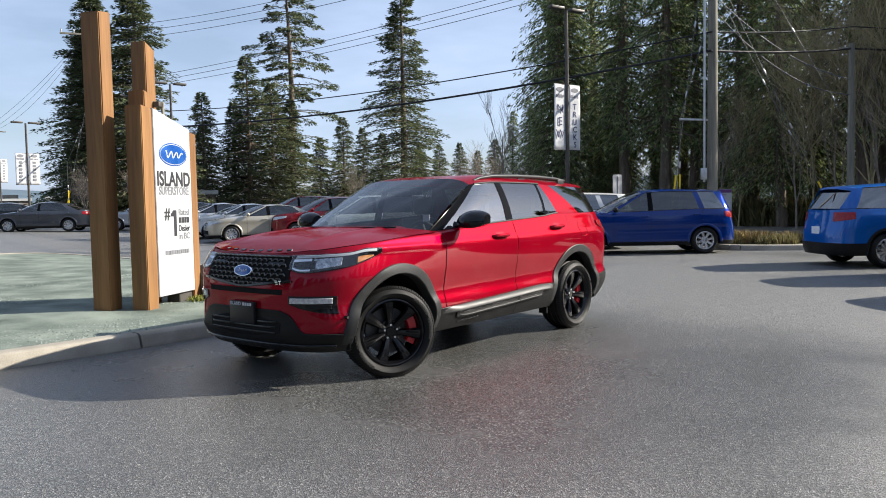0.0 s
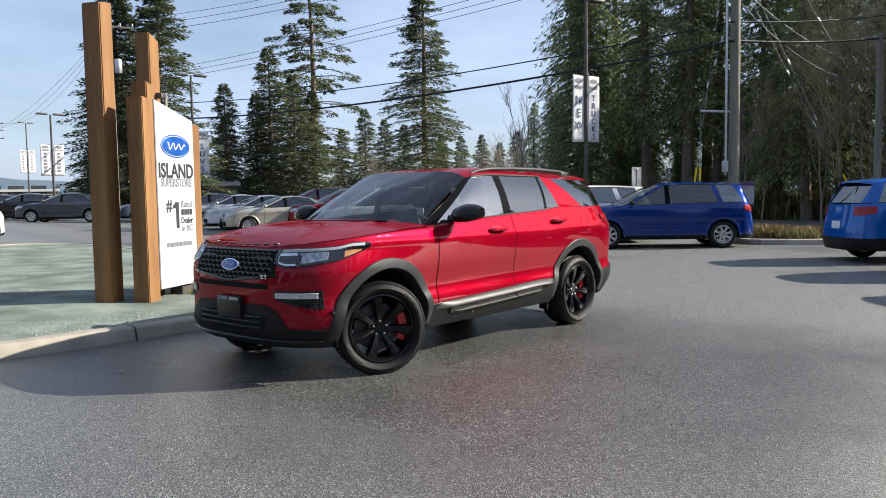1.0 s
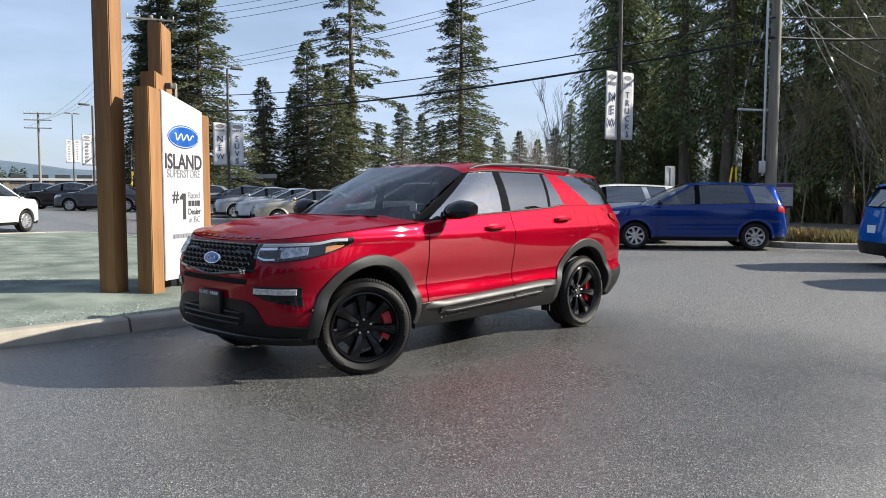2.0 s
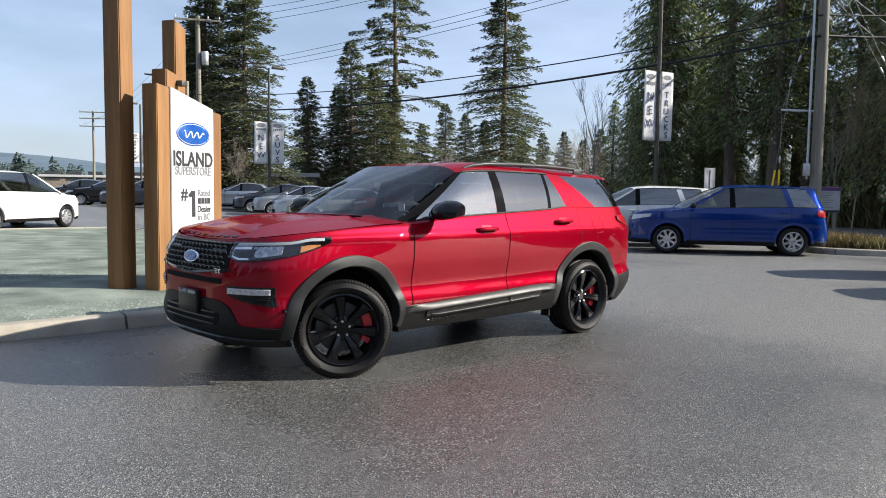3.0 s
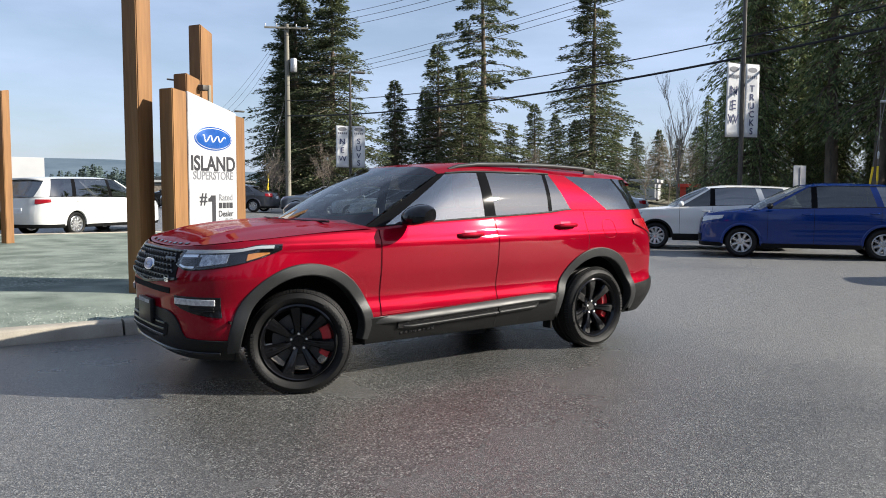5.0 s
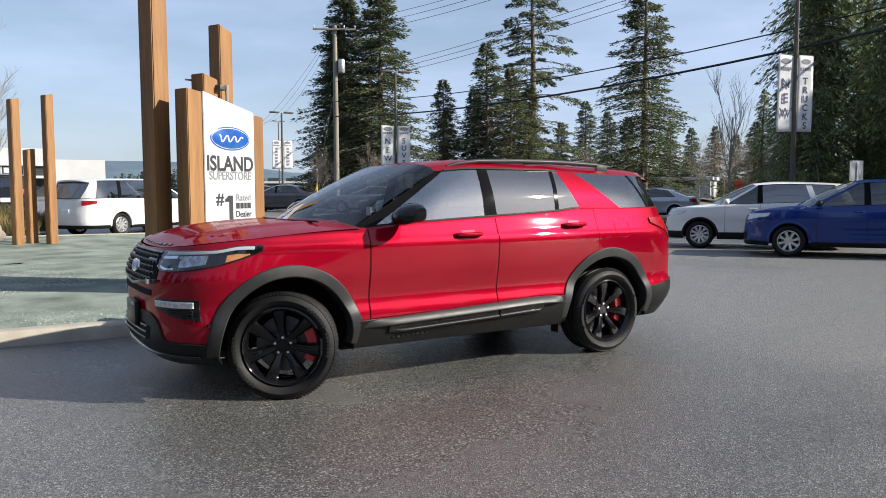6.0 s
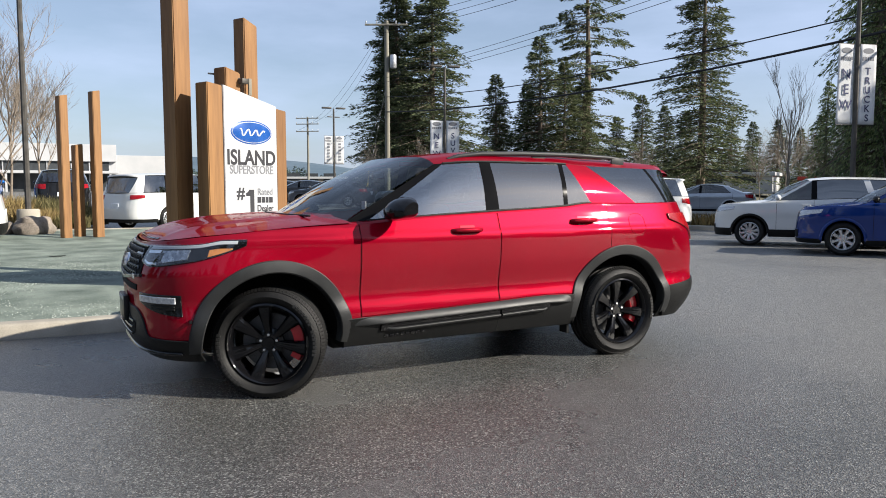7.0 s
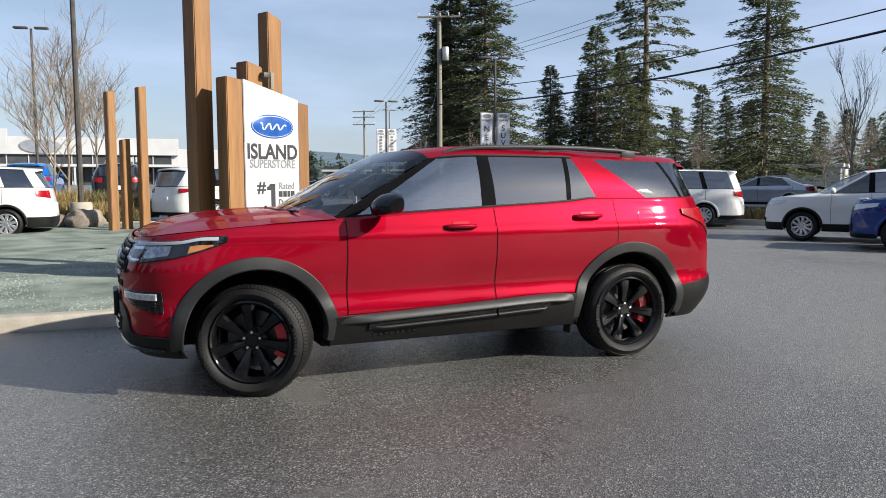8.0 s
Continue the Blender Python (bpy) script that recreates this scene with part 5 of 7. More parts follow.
# little floodlight over the panel
flood = empty("floodlight", pose(-3.93, 10.28, 2.80, 0, 0, -9), "small grey floodlight on an arm over the sign", "lamp")
bm = bmesh.new()
box(bm, (-0.05, -0.06, -0.02), (0.07, 0.06, 0.05), 0.012)
part("housing", bm, M["pole"], flood, smooth=True)
bm = bmesh.new()
box(bm, (0.02, 0.07, -0.16), (0.045, 0.12, 0.06), 0.006)
part("bracket", bm, M["wood_dark"], flood, smooth=True)
bm = bmesh.new()
tube(bm, [(0.03, 0, 0.03), (-0.15, -0.12, 0.09), (-0.36, -0.26, 0.12)], 0.012, 8)
part("arm", bm, M["wire"], flood, smooth=True)

# three slim posts on the far bed
for x, y, z1, lab in ((-13.38, 14.95, 3.62, "tall"), (-13.50, 15.43, 2.48, "short"), (-13.02, 15.58, 3.77, "tall")):
    timber("timber_post", x - 0.10, x + 0.10, y - 0.10, y + 0.10, 0.05, z1, z1 + 0.04, lab + " squared cedar post in the planted bed", "bed posts")


def boulder(x, y, r, seed, label, squash=0.7):
    bm = bmesh.new()
    bmesh.ops.create_icosphere(bm, subdivisions=3, radius=r)
    for v in bm.verts:
        k = 1 + 0.28 * noise.noise(v.co * (1.6 / r) + Vector((seed, 0, 0))) + 0.1 * noise.noise(v.co * (5 / r) + Vector((0, seed, 0)))
        v.co = Vector((v.co.x * k, v.co.y * k * 0.85, v.co.z * k * squash))
    ob = part("boulder", bm, M["rock"], smooth=True)
    ob.matrix_world = pose(x, y, gh(x, y) + 0.1 + r * squash * 0.55, 0, 0, seed * 50)
    return tagged(ob, label, "rock", "boulders")


boulder(-3.42, 11.05, 0.42, 1, "brown mossy boulder beside the sign", 0.95)
boulder(-15.0, 15.3, 0.50, 2, "rough brown boulder by the lamp base")
boulder(-15.6, 14.9, 0.34, 3, "rough brown boulder in the bed")


# ---- parked cars ----
def spec(wb, fo, ro, w, wr, zn, zc, zt, zroof, xa, xat, xe, xeb, form, crown=0.07, **more):
    """Measures of an everyday car from a few sizes; form: sedan, wagon or van."""
    tail = -wb - ro
    q = dict(wb=wb, wr=wr, arch=wr + 0.055, sill=0.22 if form == "sedan" else 0.27, track=2 * w - 0.27, tw=0.21, rim=wr * 0.68, n=3.6, xcf=-0.05, xcr=-wb - 0.12, crown=crown, bow=0.22)
    q["hw"] = [(0.1, w * 0.86), (0.24, w * 0.93), (0.36, w * 0.975), (0.5, w * 0.975), (0.66, w * 0.98), (0.82, w), (zc - 0.06, w * 0.985), (zc + 0.03, w * 0.955), (zt + 0.12, w * 0.91)]
    q["xf"] = [(0.12, fo - 0.14), (0.26, fo - 0.03), (0.42, fo), (0.6, fo - 0.005), (zn - 0.06, fo - 0.05), (zn + 0.03, fo - 0.13), (zn + 0.2, fo - 0.3)]
    q["xr"] = [(0.12, tail + 0.16), (0.28, tail + 0.03), (0.45, tail), (0.62, tail + 0.005), (0.85, tail + 0.05), (zt, tail + 0.11), (zt + 0.12, tail + 0.15)]
    q["top"] = [(tail, zt - 0.03), (-wb, zt), ((xa - wb) / 2, (zc + zt) / 2 + 0.01), (xa, zc), (xa / 2, zc - 0.035), (0.2, (zc + zn) / 2 + 0.02), (fo - 0.2, zn + 0.03), (fo, zn)]
    q["inset"] = [(tail, 0.012), (xa - 0.5, 0.012), (xa - 0.15, 0.05), (xa, 0.09), (xa + 0.25, 0.03), (0.2, 0.012), (fo, 0.01)]
    q["hood"] = [(xa, zc + 0.06), (xa / 2, zc + 0.035), (0.2, (zc + zn) / 2 + 0.07), (fo - 0.25, zn + 0.07), (fo - 0.1, zn + 0.02)]
    q["belt"] = [(xeb - 0.2, zt + 0.012), (-wb, zt + 0.012), ((xa - wb) / 2, (zc + zt) / 2 + 0.022), (xa, zc + 0.012)]
    q["rail"] = [(xe - 0.1, zroof - crown - (0.10 if form == "sedan" else 0.05)), (xe + 0.5, zroof - crown - 0.02), (xat - 0.6, zroof - crown), (xat, zroof - crown - 0.03)]
    q["rail_y"] = [(xe - 0.1, w * 0.66), (xe + 0.6, w * 0.72), (xat - 0.5, w * 0.74), (xat, w * 0.71)]
    xb = -wb * 0.52
    if form == "sedan":
        q["cols"] = [(xa, xat, "body"), (xa - 0.13, xat - 0.08, "glass"), (xb + 0.06, xb + 0.06, "black"), (xb - 0.06, xb - 0.06, "glass"), (xeb + 0.42, xe + 0.18, "body"), (xeb, xe, "end")]
        q["deck"] = [(tail + 0.1, zt + 0.0), (tail + 0.3, zt + 0.05), (xeb + 0.05, zt + 0.075)]
    else:
        x2 = -wb + (0.12 if form == "wagon" else 0.02)
        q["cols"] = [(xa, xat, "body"), (xa - 0.15, xat - 0.08, "glass"), (xb + 0.06, xb + 0.06, "black"), (xb - 0.07, xb - 0.05, more.pop("rear", "glass")), (x2 + 0.02, x2 + 0.16, "body" if form == "wagon" else "black"), (x2 - 0.12, x2 + 0.03, "dark"), (xeb + 0.22, xe + 0.20, "body"), (xeb, xe, "end")]
        q["spoil"] = 0.10
    q["trim_end"] = len(q["cols"]) - 2
    q["seats"] = (xa - 1.0, xa - 1.85)
    q.update(more)
    return q


def bg_car(q, x, y, head, name, label, category, body, clad=None, group="parked cars", grille=True, z=None, mirrors=None):
    """A parked car with its lamps, bumpers, mirrors, seams and plate."""
    g = gh(x, y) if z is None else z
    rot = Matrix.Rotation(radians(head), 4, "Z")
    ctr = rot @ Vector((q["wb"] / 2, 0, 0))
    car, sk, gpt = make_car(q, Matrix.Translation((x + ctr.x, y + ctr.y, g)) @ rot, name, label, category, body, group)
    zn, zt = sk.top(sk.s1), sk.top(-q["wb"])
    wb, R, wr = q["wb"], q["arch"], q["wr"]

    def put(nm, s0, s1, lo, hi, off, material, lab="", ns=12, nz=3, lip=0.012, sides=(1, -1)):
        v, f = sk.panel(s0, s1, lo, hi, off, ns, nz, lip)
        for sg in sides:
            mesh_ob(nm, [(px, sg * py, pz) for px, py, pz in v], f, material, car, lab)
    sA, sB = sk.s_of(y=0.62 * q["hw"][5][1], z=zn - 0.1), sk.s_of(x=sk.xf(0.6) - 0.50, z=zn - 0.08)
    put("headlight", sB, sA, lambda s: zn - 0.13 + 0.09 * max(0, 1 - abs(s - sB) / 0.3), lambda s: zn - 0.015 + 0.05 * max(0, 1 - abs(s - sB) / 0.4), 0.008, M["lampwhite"], "clear headlight")
    if grille:
        put("grille", sA + 0.03, sk.s1, zn - 0.16, zn - 0.03, 0.006, M["gloss"], "", 10, 3)
        put("lower_intake", sk.s_of(y=0.6, z=0.35), sk.s1, q["sill"] + 0.10, q["sill"] + 0.25, 0.006, M["well"], "", 10, 3)
    tA, tB = sk.s_of(x=sk.xr(0.8) + 0.33, z=zt - 0.1), sk.s_of(y=0.55 * q["hw"][5][1], z=zt - 0.1, front=False)
    th = q.get("tail_h", 0.17)
    put("tail_lamp", tA, tB, lambda s: zt - 0.07 - th + 0.05 * max(0, 1 - abs(s - tA) / 0.2), lambda s: zt - 0.06, 0.012, M["tail"], "red tail lamp", 14, 3)
    low = clad or body
    put("sill_trim", -wb + R + 0.02, -R - 0.02, q["sill"] - 0.03, q["sill"] + (0.14 if clad else 0.06), 0.012, clad or M["clad"], "", 10, 2)
    put("bumper_trim", sk.s_of(x=-wb - R - 0.02, z=0.4), sk.s0, q["sill"] - 0.02, q["sill"] + (0.22 if clad else 0.08), 0.010, clad or M["clad"], "", 16, 2)
    put("bumper_trim", sk.s_of(x=R + 0.02, z=0.4), sk.s1, q["sill"] - 0.02, q["sill"] + (0.16 if clad else 0.07), 0.010, clad or M["clad"], "", 16, 2)
    for ax in (0.0, -wb):
        for sg in (1, -1):
            rows = []
            for i in range(25):
                a = radians(-4 + 188 * i / 24)
                rows.append([(ax + rr * math.cos(a), sg * (sk.side(ax + rr * math.cos(a), max(0.25, wr + rr * math.sin(a))) + o), wr + rr * math.sin(a)) for rr, o in ((R + 0.05, -0.004), (R + 0.045, 0.012), (R + 0.01, 0.016), (R - 0.012, 0.008), (R - 0.014, -0.05))])
            mesh_ob("arch_trim", *sheet(rows), low, car)
    c = q["cols"]
    xs = [c[1][0] - 0.0, (c[2][0] + c[3][0]) / 2, c[4][0] - 0.08]
    for xx in xs:
        lo = max(q["sill"] + 0.08, wr + math.sqrt(max(0, (R + 0.06) ** 2 - (xx + wb) ** 2)) if abs(xx + wb) < R + 0.06 else 0)
        put("door_seam", xx - 0.004, xx + 0.004, lo, lambda s: sk.top(s) - 0.004, 0.0015, M["well"], "", 1, 10, 0.006)
    for hx in (xs[1] + 0.16, xs[2] + 0.14):
        zz = sk.top(hx) - 0.12
        yy = sk.side(hx, zz)
        for sg in (1, -1):
            bm = bmesh.new()
            tube(bm, [(hx + 0.09, sg * (yy + 0.002), zz), (hx + 0.07, sg * (yy + 0.03), zz), (hx - 0.07, sg * (yy + 0.03), zz), (hx - 0.09, sg * (yy + 0.002), zz)], 0.013, 6)
            part("door_handle", bm, body, car, smooth=True)
    for sg in (1, -1):
        bm = bmesh.new()
        bmesh.ops.create_uvsphere(bm, u_segments=14, v_segments=8, radius=1.0)
        zz = sk.top(c[1][0]) + 0.09
        yy = sk.side(c[1][0], zz - 0.08) + 0.10
        bmesh.ops.transform(bm, matrix=Matrix.Translation((c[1][0] - 0.03, sg * yy, zz)) @ Matrix.Diagonal((0.075, 0.12, 0.075, 1)), verts=bm.verts)
        part("wing_mirror", bm, mirrors or body, car, smooth=True)
    bm = bmesh.new()
    xr = sk.xr(0.72) - 0.012
    box(bm, (xr, -0.15, 0.66), (xr + 0.02, 0.15, 0.81), 0.004)
    part("number_plate", bm, M["plate_white"], car, "white and blue number plate")
    return car


COMPACT_SUV = dict(wb=2.71, fo=0.88, ro=0.99, w=0.925, wr=0.345, zn=0.93, zc=1.08, zt=1.16, zroof=1.68, xa=-0.45, xat=-1.30, xe=-3.28, xeb=-3.52, form="wagon")
BLUE_VAN = dict(wb=2.89, fo=0.93, ro=0.88, w=0.92, wr=0.345, zn=0.93, zc=1.08, zt=1.15, zroof=1.70, xa=-0.40, xat=-1.32, xe=-3.36, xeb=-3.64, form="wagon")
MINIVAN = dict(wb=3.0, fo=0.95, ro=1.20, w=0.99, wr=0.345, zn=0.90, zc=1.07, zt=1.12, zroof=1.74, xa=-0.10, xat=-1.10, xe=-3.85, xeb=-4.06, form="van")
SEDAN = dict(wb=2.70, fo=0.90, ro=1.00, w=0.88, wr=0.315, zn=0.78, zc=0.95, zt=1.00, zroof=1.44, xa=-0.45, xat=-1.30, xe=-2.55, xeb=-3.15, form="sedan")

bg_car(spec(**BLUE_VAN, spokes=8), 4.86, 21.10, 179.0, "crossover_car", "deep blue crossover with silver wheels parked across the lot", "car", M["blue"], mirrors=M["gloss"])
bg_car(spec(**COMPACT_SUV, rear="dark"), 2.78, 23.35, 180.0, "compact_suv", "white compact SUV parked beside the blue crossover", "car", M["carwhite"], M["clad"])
bg_car(spec(**MINIVAN, rear="dark"), -3.3, 27.0, 194.0, "minivan", "white minivan with dark glass parked facing away", "car", M["carwhite"])
bg_car(spec(**SEDAN), -1.9, 39.8, 178.0, "sedan", "silver sedan parked by the far kerb", "car", M["silver_paint"])
bg_car(spec(**COMPACT_SUV, rear="dark"), 9.66, 16.35, 4.0, "compact_suv", "bright blue compact SUV parked tail-on with black bumper", "car", M["blue2"], M["clad"])
bg_car(spec(**COMPACT_SUV, rear="dark"), 10.0, 13.55, 4.0, "compact_suv", "black compact SUV parked tail-on", "car", M["black_paint"], M["clad"])
bg_car(spec(**COMPACT_SUV), 10.1, 10.75, 4.0, "compact_suv", "grey compact SUV parked tail-on", "car", M["grey_paint"], M["clad"])
bg_car(spec(**MINIVAN, rear="dark", tail_h=0.12), -15.77, 21.2, 89.0, "minivan", "pearl white minivan with red tail lamps parked tail-on", "car", M["carwhite"], mirrors=M["gloss"])
bg_car(spec(**COMPACT_SUV, rear="dark"), -15.77, 12.26, 231.0, "compact_suv", "white compact SUV with black arches beside the island", "car", M["carwhite"], M["clad"])
# row behind the sign
bg_car(spec(**SEDAN), -7.9, 30.0, 205.0, "sedan", "pale beige sedan with silver wheels in the row", "car", M["beige_paint"])
bg_car(spec(**COMPACT_SUV), -5.6, 30.6, 205.0, "compact_suv", "dark red compact SUV in the row", "car", M["maroon"])
bg_car(spec(**SEDAN), -9.6, 32.6, 205.0, "sedan", "white hatchback in the row of parked cars", "car", M["carwhite"])
bg_car(spec(**SEDAN), -11.6, 35.0, 205.0, "sedan", "silver sedan in the row of parked cars", "car", M["silver_paint"])
bg_car(spec(**SEDAN), -13.6, 37.2, 205.0, "sedan", "grey sedan in the row of parked cars", "car", M["grey_paint"])
bg_car(spec(**SEDAN), -16.4, 38.9, 200.0, "sedan", "blue-grey sedan parked before the trees", "car", M["silver_paint"])
bg_car(spec(**COMPACT_SUV), -9.0, 40.5, 200.0, "compact_suv", "red estate car far back in the lot", "car", M["maroon"])
bg_car(spec(**SEDAN), -20.3, 36.4, 190.0, "sedan", "dark grey sedan at the street side", "car", M["grey_paint"])
bg_car(spec(**SEDAN), -24.2, 39.2, 200.0, "sedan", "black sedan at the street side", "car", M["black_paint"])
bg_car(spec(**SEDAN), -28.0, 42.0, 205.0, "sedan", "black hatchback at the street side", "car", M["black_paint"])
bg_car(spec(**COMPACT_SUV), -27.0, 21.4, 140.0, "compact_suv", "bright blue compact SUV before the showroom", "car", M["blue2"], M["clad"])
bg_car(spec(**COMPACT_SUV), -23.2, 22.6, 140.0, "compact_suv", "black compact SUV before the showroom", "car", M["black_paint"], M["clad"])


# ---- poles, banners, wires ----
def light_pole(x, y, h, words, label, heading=0.0, zb=3.34, size=(0.5, 2.36), arms=True, base=True):
    """A dark square-shafted lot lamp with two heads and a pair of banners."""
    g = gh(x, y)
    ob = empty("street_lamp", pose(x, y, g, 0, 0, heading), label, "street lamp", "lot lamps")
    bm = bmesh.new()
    tube(bm, [(0, 0, 0), (0, 0, h)], [0.085, 0.06], 8)
    part("pole", bm, M["pole"], ob, smooth=True)
    if base:
        bm = bmesh.new()
        lathe(bm, [(0.0005, 0.7), (0.26, 0.7), (0.29, 0.66), (0.30, -0.1)], 24, "Z", False)
        part("footing", bm, M["concrete"], ob, "round concrete footing", True)
    for sg in (1, -1):
        bm = bmesh.new()
        box(bm, (sg * 0.5 - 0.33, -0.14, h - 0.02), (sg * 0.5 + 0.33, 0.14, h + 0.09), 0.03)
        part("lamp_head", bm, M["pole"], ob, smooth=True)
    for k, word in enumerate(words):
        sg = -1 if k == 0 else 1
        w, hh = size
        rows = []
        for i in range(7):
            rows.append([])
            for j in range(13):
                u, v = i / 6, j / 12
                rows[-1].append((sg * (0.09 + w * u), 0.015 * math.sin(3.1 * v + 2 * u + k), zb + hh * v))
        cloth = mesh_ob("banner", *sheet(rows), M["banner"], ob, "white hanging banner with dark letters")
        sol = cloth.modifiers.new("thickness", "SOLIDIFY")
        sol.thickness = 0.006
        for zz in (zb, zb + hh):
            part("banner_arm", tube(bmesh.new(), [(0, 0, zz), (sg * (w + 0.1), 0, zz)], 0.014, 6), M["pole"], ob, smooth=True)
        n = len(word)
        lh = min(0.40, (hh * 0.70) / max(n, 3))
        for i in range(0 if word else 6):
            bm = bmesh.new()
            box(bm, (sg * (0.09 + w / 2) - 0.09, -0.03, zb + hh * (0.68 - 0.11 * i)), (sg * (0.09 + w / 2) + 0.09, -0.022, zb + hh * (0.745 - 0.11 * i)), 0)
            part("banner_bar", bm, M["ink_light"], cloth)
        for i, ch in enumerate(word):
            lettering("letter", ch, lh * 1.05, Matrix.Translation((sg * (0.09 + w / 2), -0.024, zb + hh * 0.73 - lh * (i + 0.55) * (1 if n > 3 else 1.15))) @ pose(0, 0, 0, 90, 0, 0), M["navy"], cloth, "", 1.0, 0.004)
        bm = oval(bmesh.new(), w * 0.33, w * 0.15, 0.004)
        bmesh.ops.transform(bm, matrix=Matrix.Translation((sg * (0.09 + w / 2), -0.02, zb + hh * 0.92)) @ pose(0, 0, 0, 0, 0, -90), verts=bm.verts)
        part("banner_logo", bm, M["ink_light"], cloth)
        bm = bmesh.new()
        for b in range(5):
            box(bm, (sg * (0.09 + w / 2) - w * 0.34 + b * w * 0.145, -0.024, zb + hh * 0.80), (sg * (0.09 + w / 2) - w * 0.34 + b * w * 0.145 + w * 0.10, -0.018, zb + hh * 0.845), 0)
        part("banner_bars", bm, M["ink_light"], cloth, kind="stuff")
    return ob


light_pole(3.86, 28.85, 8.4, ("NEW", "TRUCKS"), "dark lot lamp with NEW and TRUCKS banners", 37, 3.3, (0.56, 2.40))
light_pole(-15.3, 40.0, 7.55, ("NEW", "SUVS"), "dark lot lamp with NEW and SUVS banners", 40, 2.45, (0.72, 2.25))
light_pole(-27.45, 47.45, 6.4, ("", ""), "dark lot lamp with two white banners by the street", 50, 2.57, (0.62, 1.95))
light_pole(-52.0, 84.0, 9.0, ("", ""), "distant lot lamp with white banners", 58, 3.4, (0.75, 2.6))
light_pole(-16.6, 16.3, 10.5, (), "dark banner pole on a concrete footing in the bed", 30)
light_pole(-35.0, 26.6, 8.6, (), "grey lot lamp before the showroom", 40)


def utility_pole(x, y, h, r, label, arms=(), heading=0.0, can=False):
    g = gh(x, y)
    ob = empty("utility_pole", pose(x, y, g, 0, 0, heading), label, "utility pole", "utility poles")
    bm = bmesh.new()
    tube(bm, [(0, 0, -0.1), (0.02, 0.01, h * 0.5), (0, 0, h)], [r, r * 0.88, r * 0.72], 16)
    part("shaft", bm, M["wood_dark"], ob, smooth=True)
    for z, half in arms:
        bm = bmesh.new()
        box(bm, (-half, -0.06 - r, z - 0.06), (half, 0.06 - r, z + 0.06), 0.01)
        part("crossarm", bm, M["wood_dark"], ob)
        for k in (-0.95, -0.45, 0.45, 0.95):
            bm = bmesh.new()
            lathe(bm, [(0.0005, 0.22), (0.035, 0.2), (0.05, 0.12), (0.03, 0.06), (0.03, 0)], 10, "Z", False)
            bmesh.ops.translate(bm, vec=(k * half, -r, z + 0.06), verts=bm.verts)
            part("insulator", bm, M["metal"], ob, smooth=True)
    if can:
        bm = bmesh.new()
        lathe(bm, [(0.0005, 0.95), (0.2, 0.93), (0.24, 0.85), (0.24, 0.05), (0.2, 0.0), (0.0005, 0.0)], 20, "Z", False)
        bmesh.ops.translate(bm, vec=(r + 0.26, -0.1, can), verts=bm.verts)
        part("transformer", bm, M["metal"], ob, "grey pole transformer", True)
    return ob


utility_pole(8.85, 27.85, 12.5, 0.19, "stout weathered timber utility pole with conduit", ((11.6, 1.2),))
utility_pole(15.3, 31.2, 7.4, 0.15, "slim weathered timber utility pole at the forest edge")
utility_pole(-24.7, 50.1, 12.6, 0.2, "timber utility pole with a transformer", ((12.3, 1.5),), 26, 9.3)
utility_pole(-61.0, 91.0, 9.8, 0.17, "distant timber utility pole with three crossarms", ((9.6, 1.6), (8.8, 1.6), (7.8, 1.6)), 20)


def cable(name, a, b, sag, r, label, material=None, n=24):
    bm = bmesh.new()
    a, b = Vector(a), Vector(b)
    tube(bm, [a.lerp(b, i / n) - Vector((0, 0, sag * 4 * (i / n) * (1 - i / n))) for i in range(n + 1)], r, 6)
    return tagged(part(name, bm, material or M["cable"], smooth=True), label, "cable", "overhead cables")


P1, P2 = (8.75, 27.7), (-24.6, 49.9)
far_pole = (-61, 91)
cable("overhead_cable", (*P1, 6.6), (*P2, 6.8), 0.75, 0.045, "thick black overhead cable")
cable("overhead_cable", (*P1, 7.25), (*P2, 7.85), 0.8, 0.025, "thin black overhead cable")
for k, z in enumerate((12.0, 12.45, 12.9)):
    cable("overhead_cable", (P1[0] + 0.5 * k - 0.5, P1[1] + 0.2, z - 0.15), (P2[0] + 0.5 * k - 0.5, P2[1] + 0.2, z + 0.35), 0.9, 0.013, "thin bare overhead power line")
    cable("overhead_cable", (P2[0] + 0.5 * k - 0.5, P2[1], z + 0.35), (far_pole[0] + 1.5 * k - 1.5, far_pole[1], 9.6 + 0.8 * k), 1.2 + 0.5 * k, 0.011, "thin bare overhead power line")
for k in range(3):
    cable("overhead_cable", (P1[0] - 0.3 + 0.3 * k, P1[1], 9.9 + 0.35 * k), (P2[0], P2[1], 8.9 + 0.3 * k), 0.55, 0.012, "thin bare overhead power line")
cable("overhead_cable", (*P1, 7.25), (15.3, 31.2, 8.05), 0.1, 0.025, "thin black overhead cable")
cable("overhead_cable", (*P1, 6.6), (15.3, 31.2, 7.2), 0.1, 0.045, "thick black overhead cable")
cable("overhead_cable", (15.3, 31.2, 8.05), (40, 44, 10.3), 0.3, 0.025, "thin black overhead cable")
cable("overhead_cable", (15.3, 31.2, 7.2), (40, 44, 9.3), 0.3, 0.04, "thick black overhead cable")
cable("overhead_cable", (8.85, 27.85, 8.6), (15.2, 31.1, 6.0), 0.5, 0.02, "slack grey service cable", M["wire"])
cable("overhead_cable", (8.85, 27.85, 8.1), (15.2, 31.1, 5.4), 0.7, 0.02, "slack grey service cable", M["wire"])


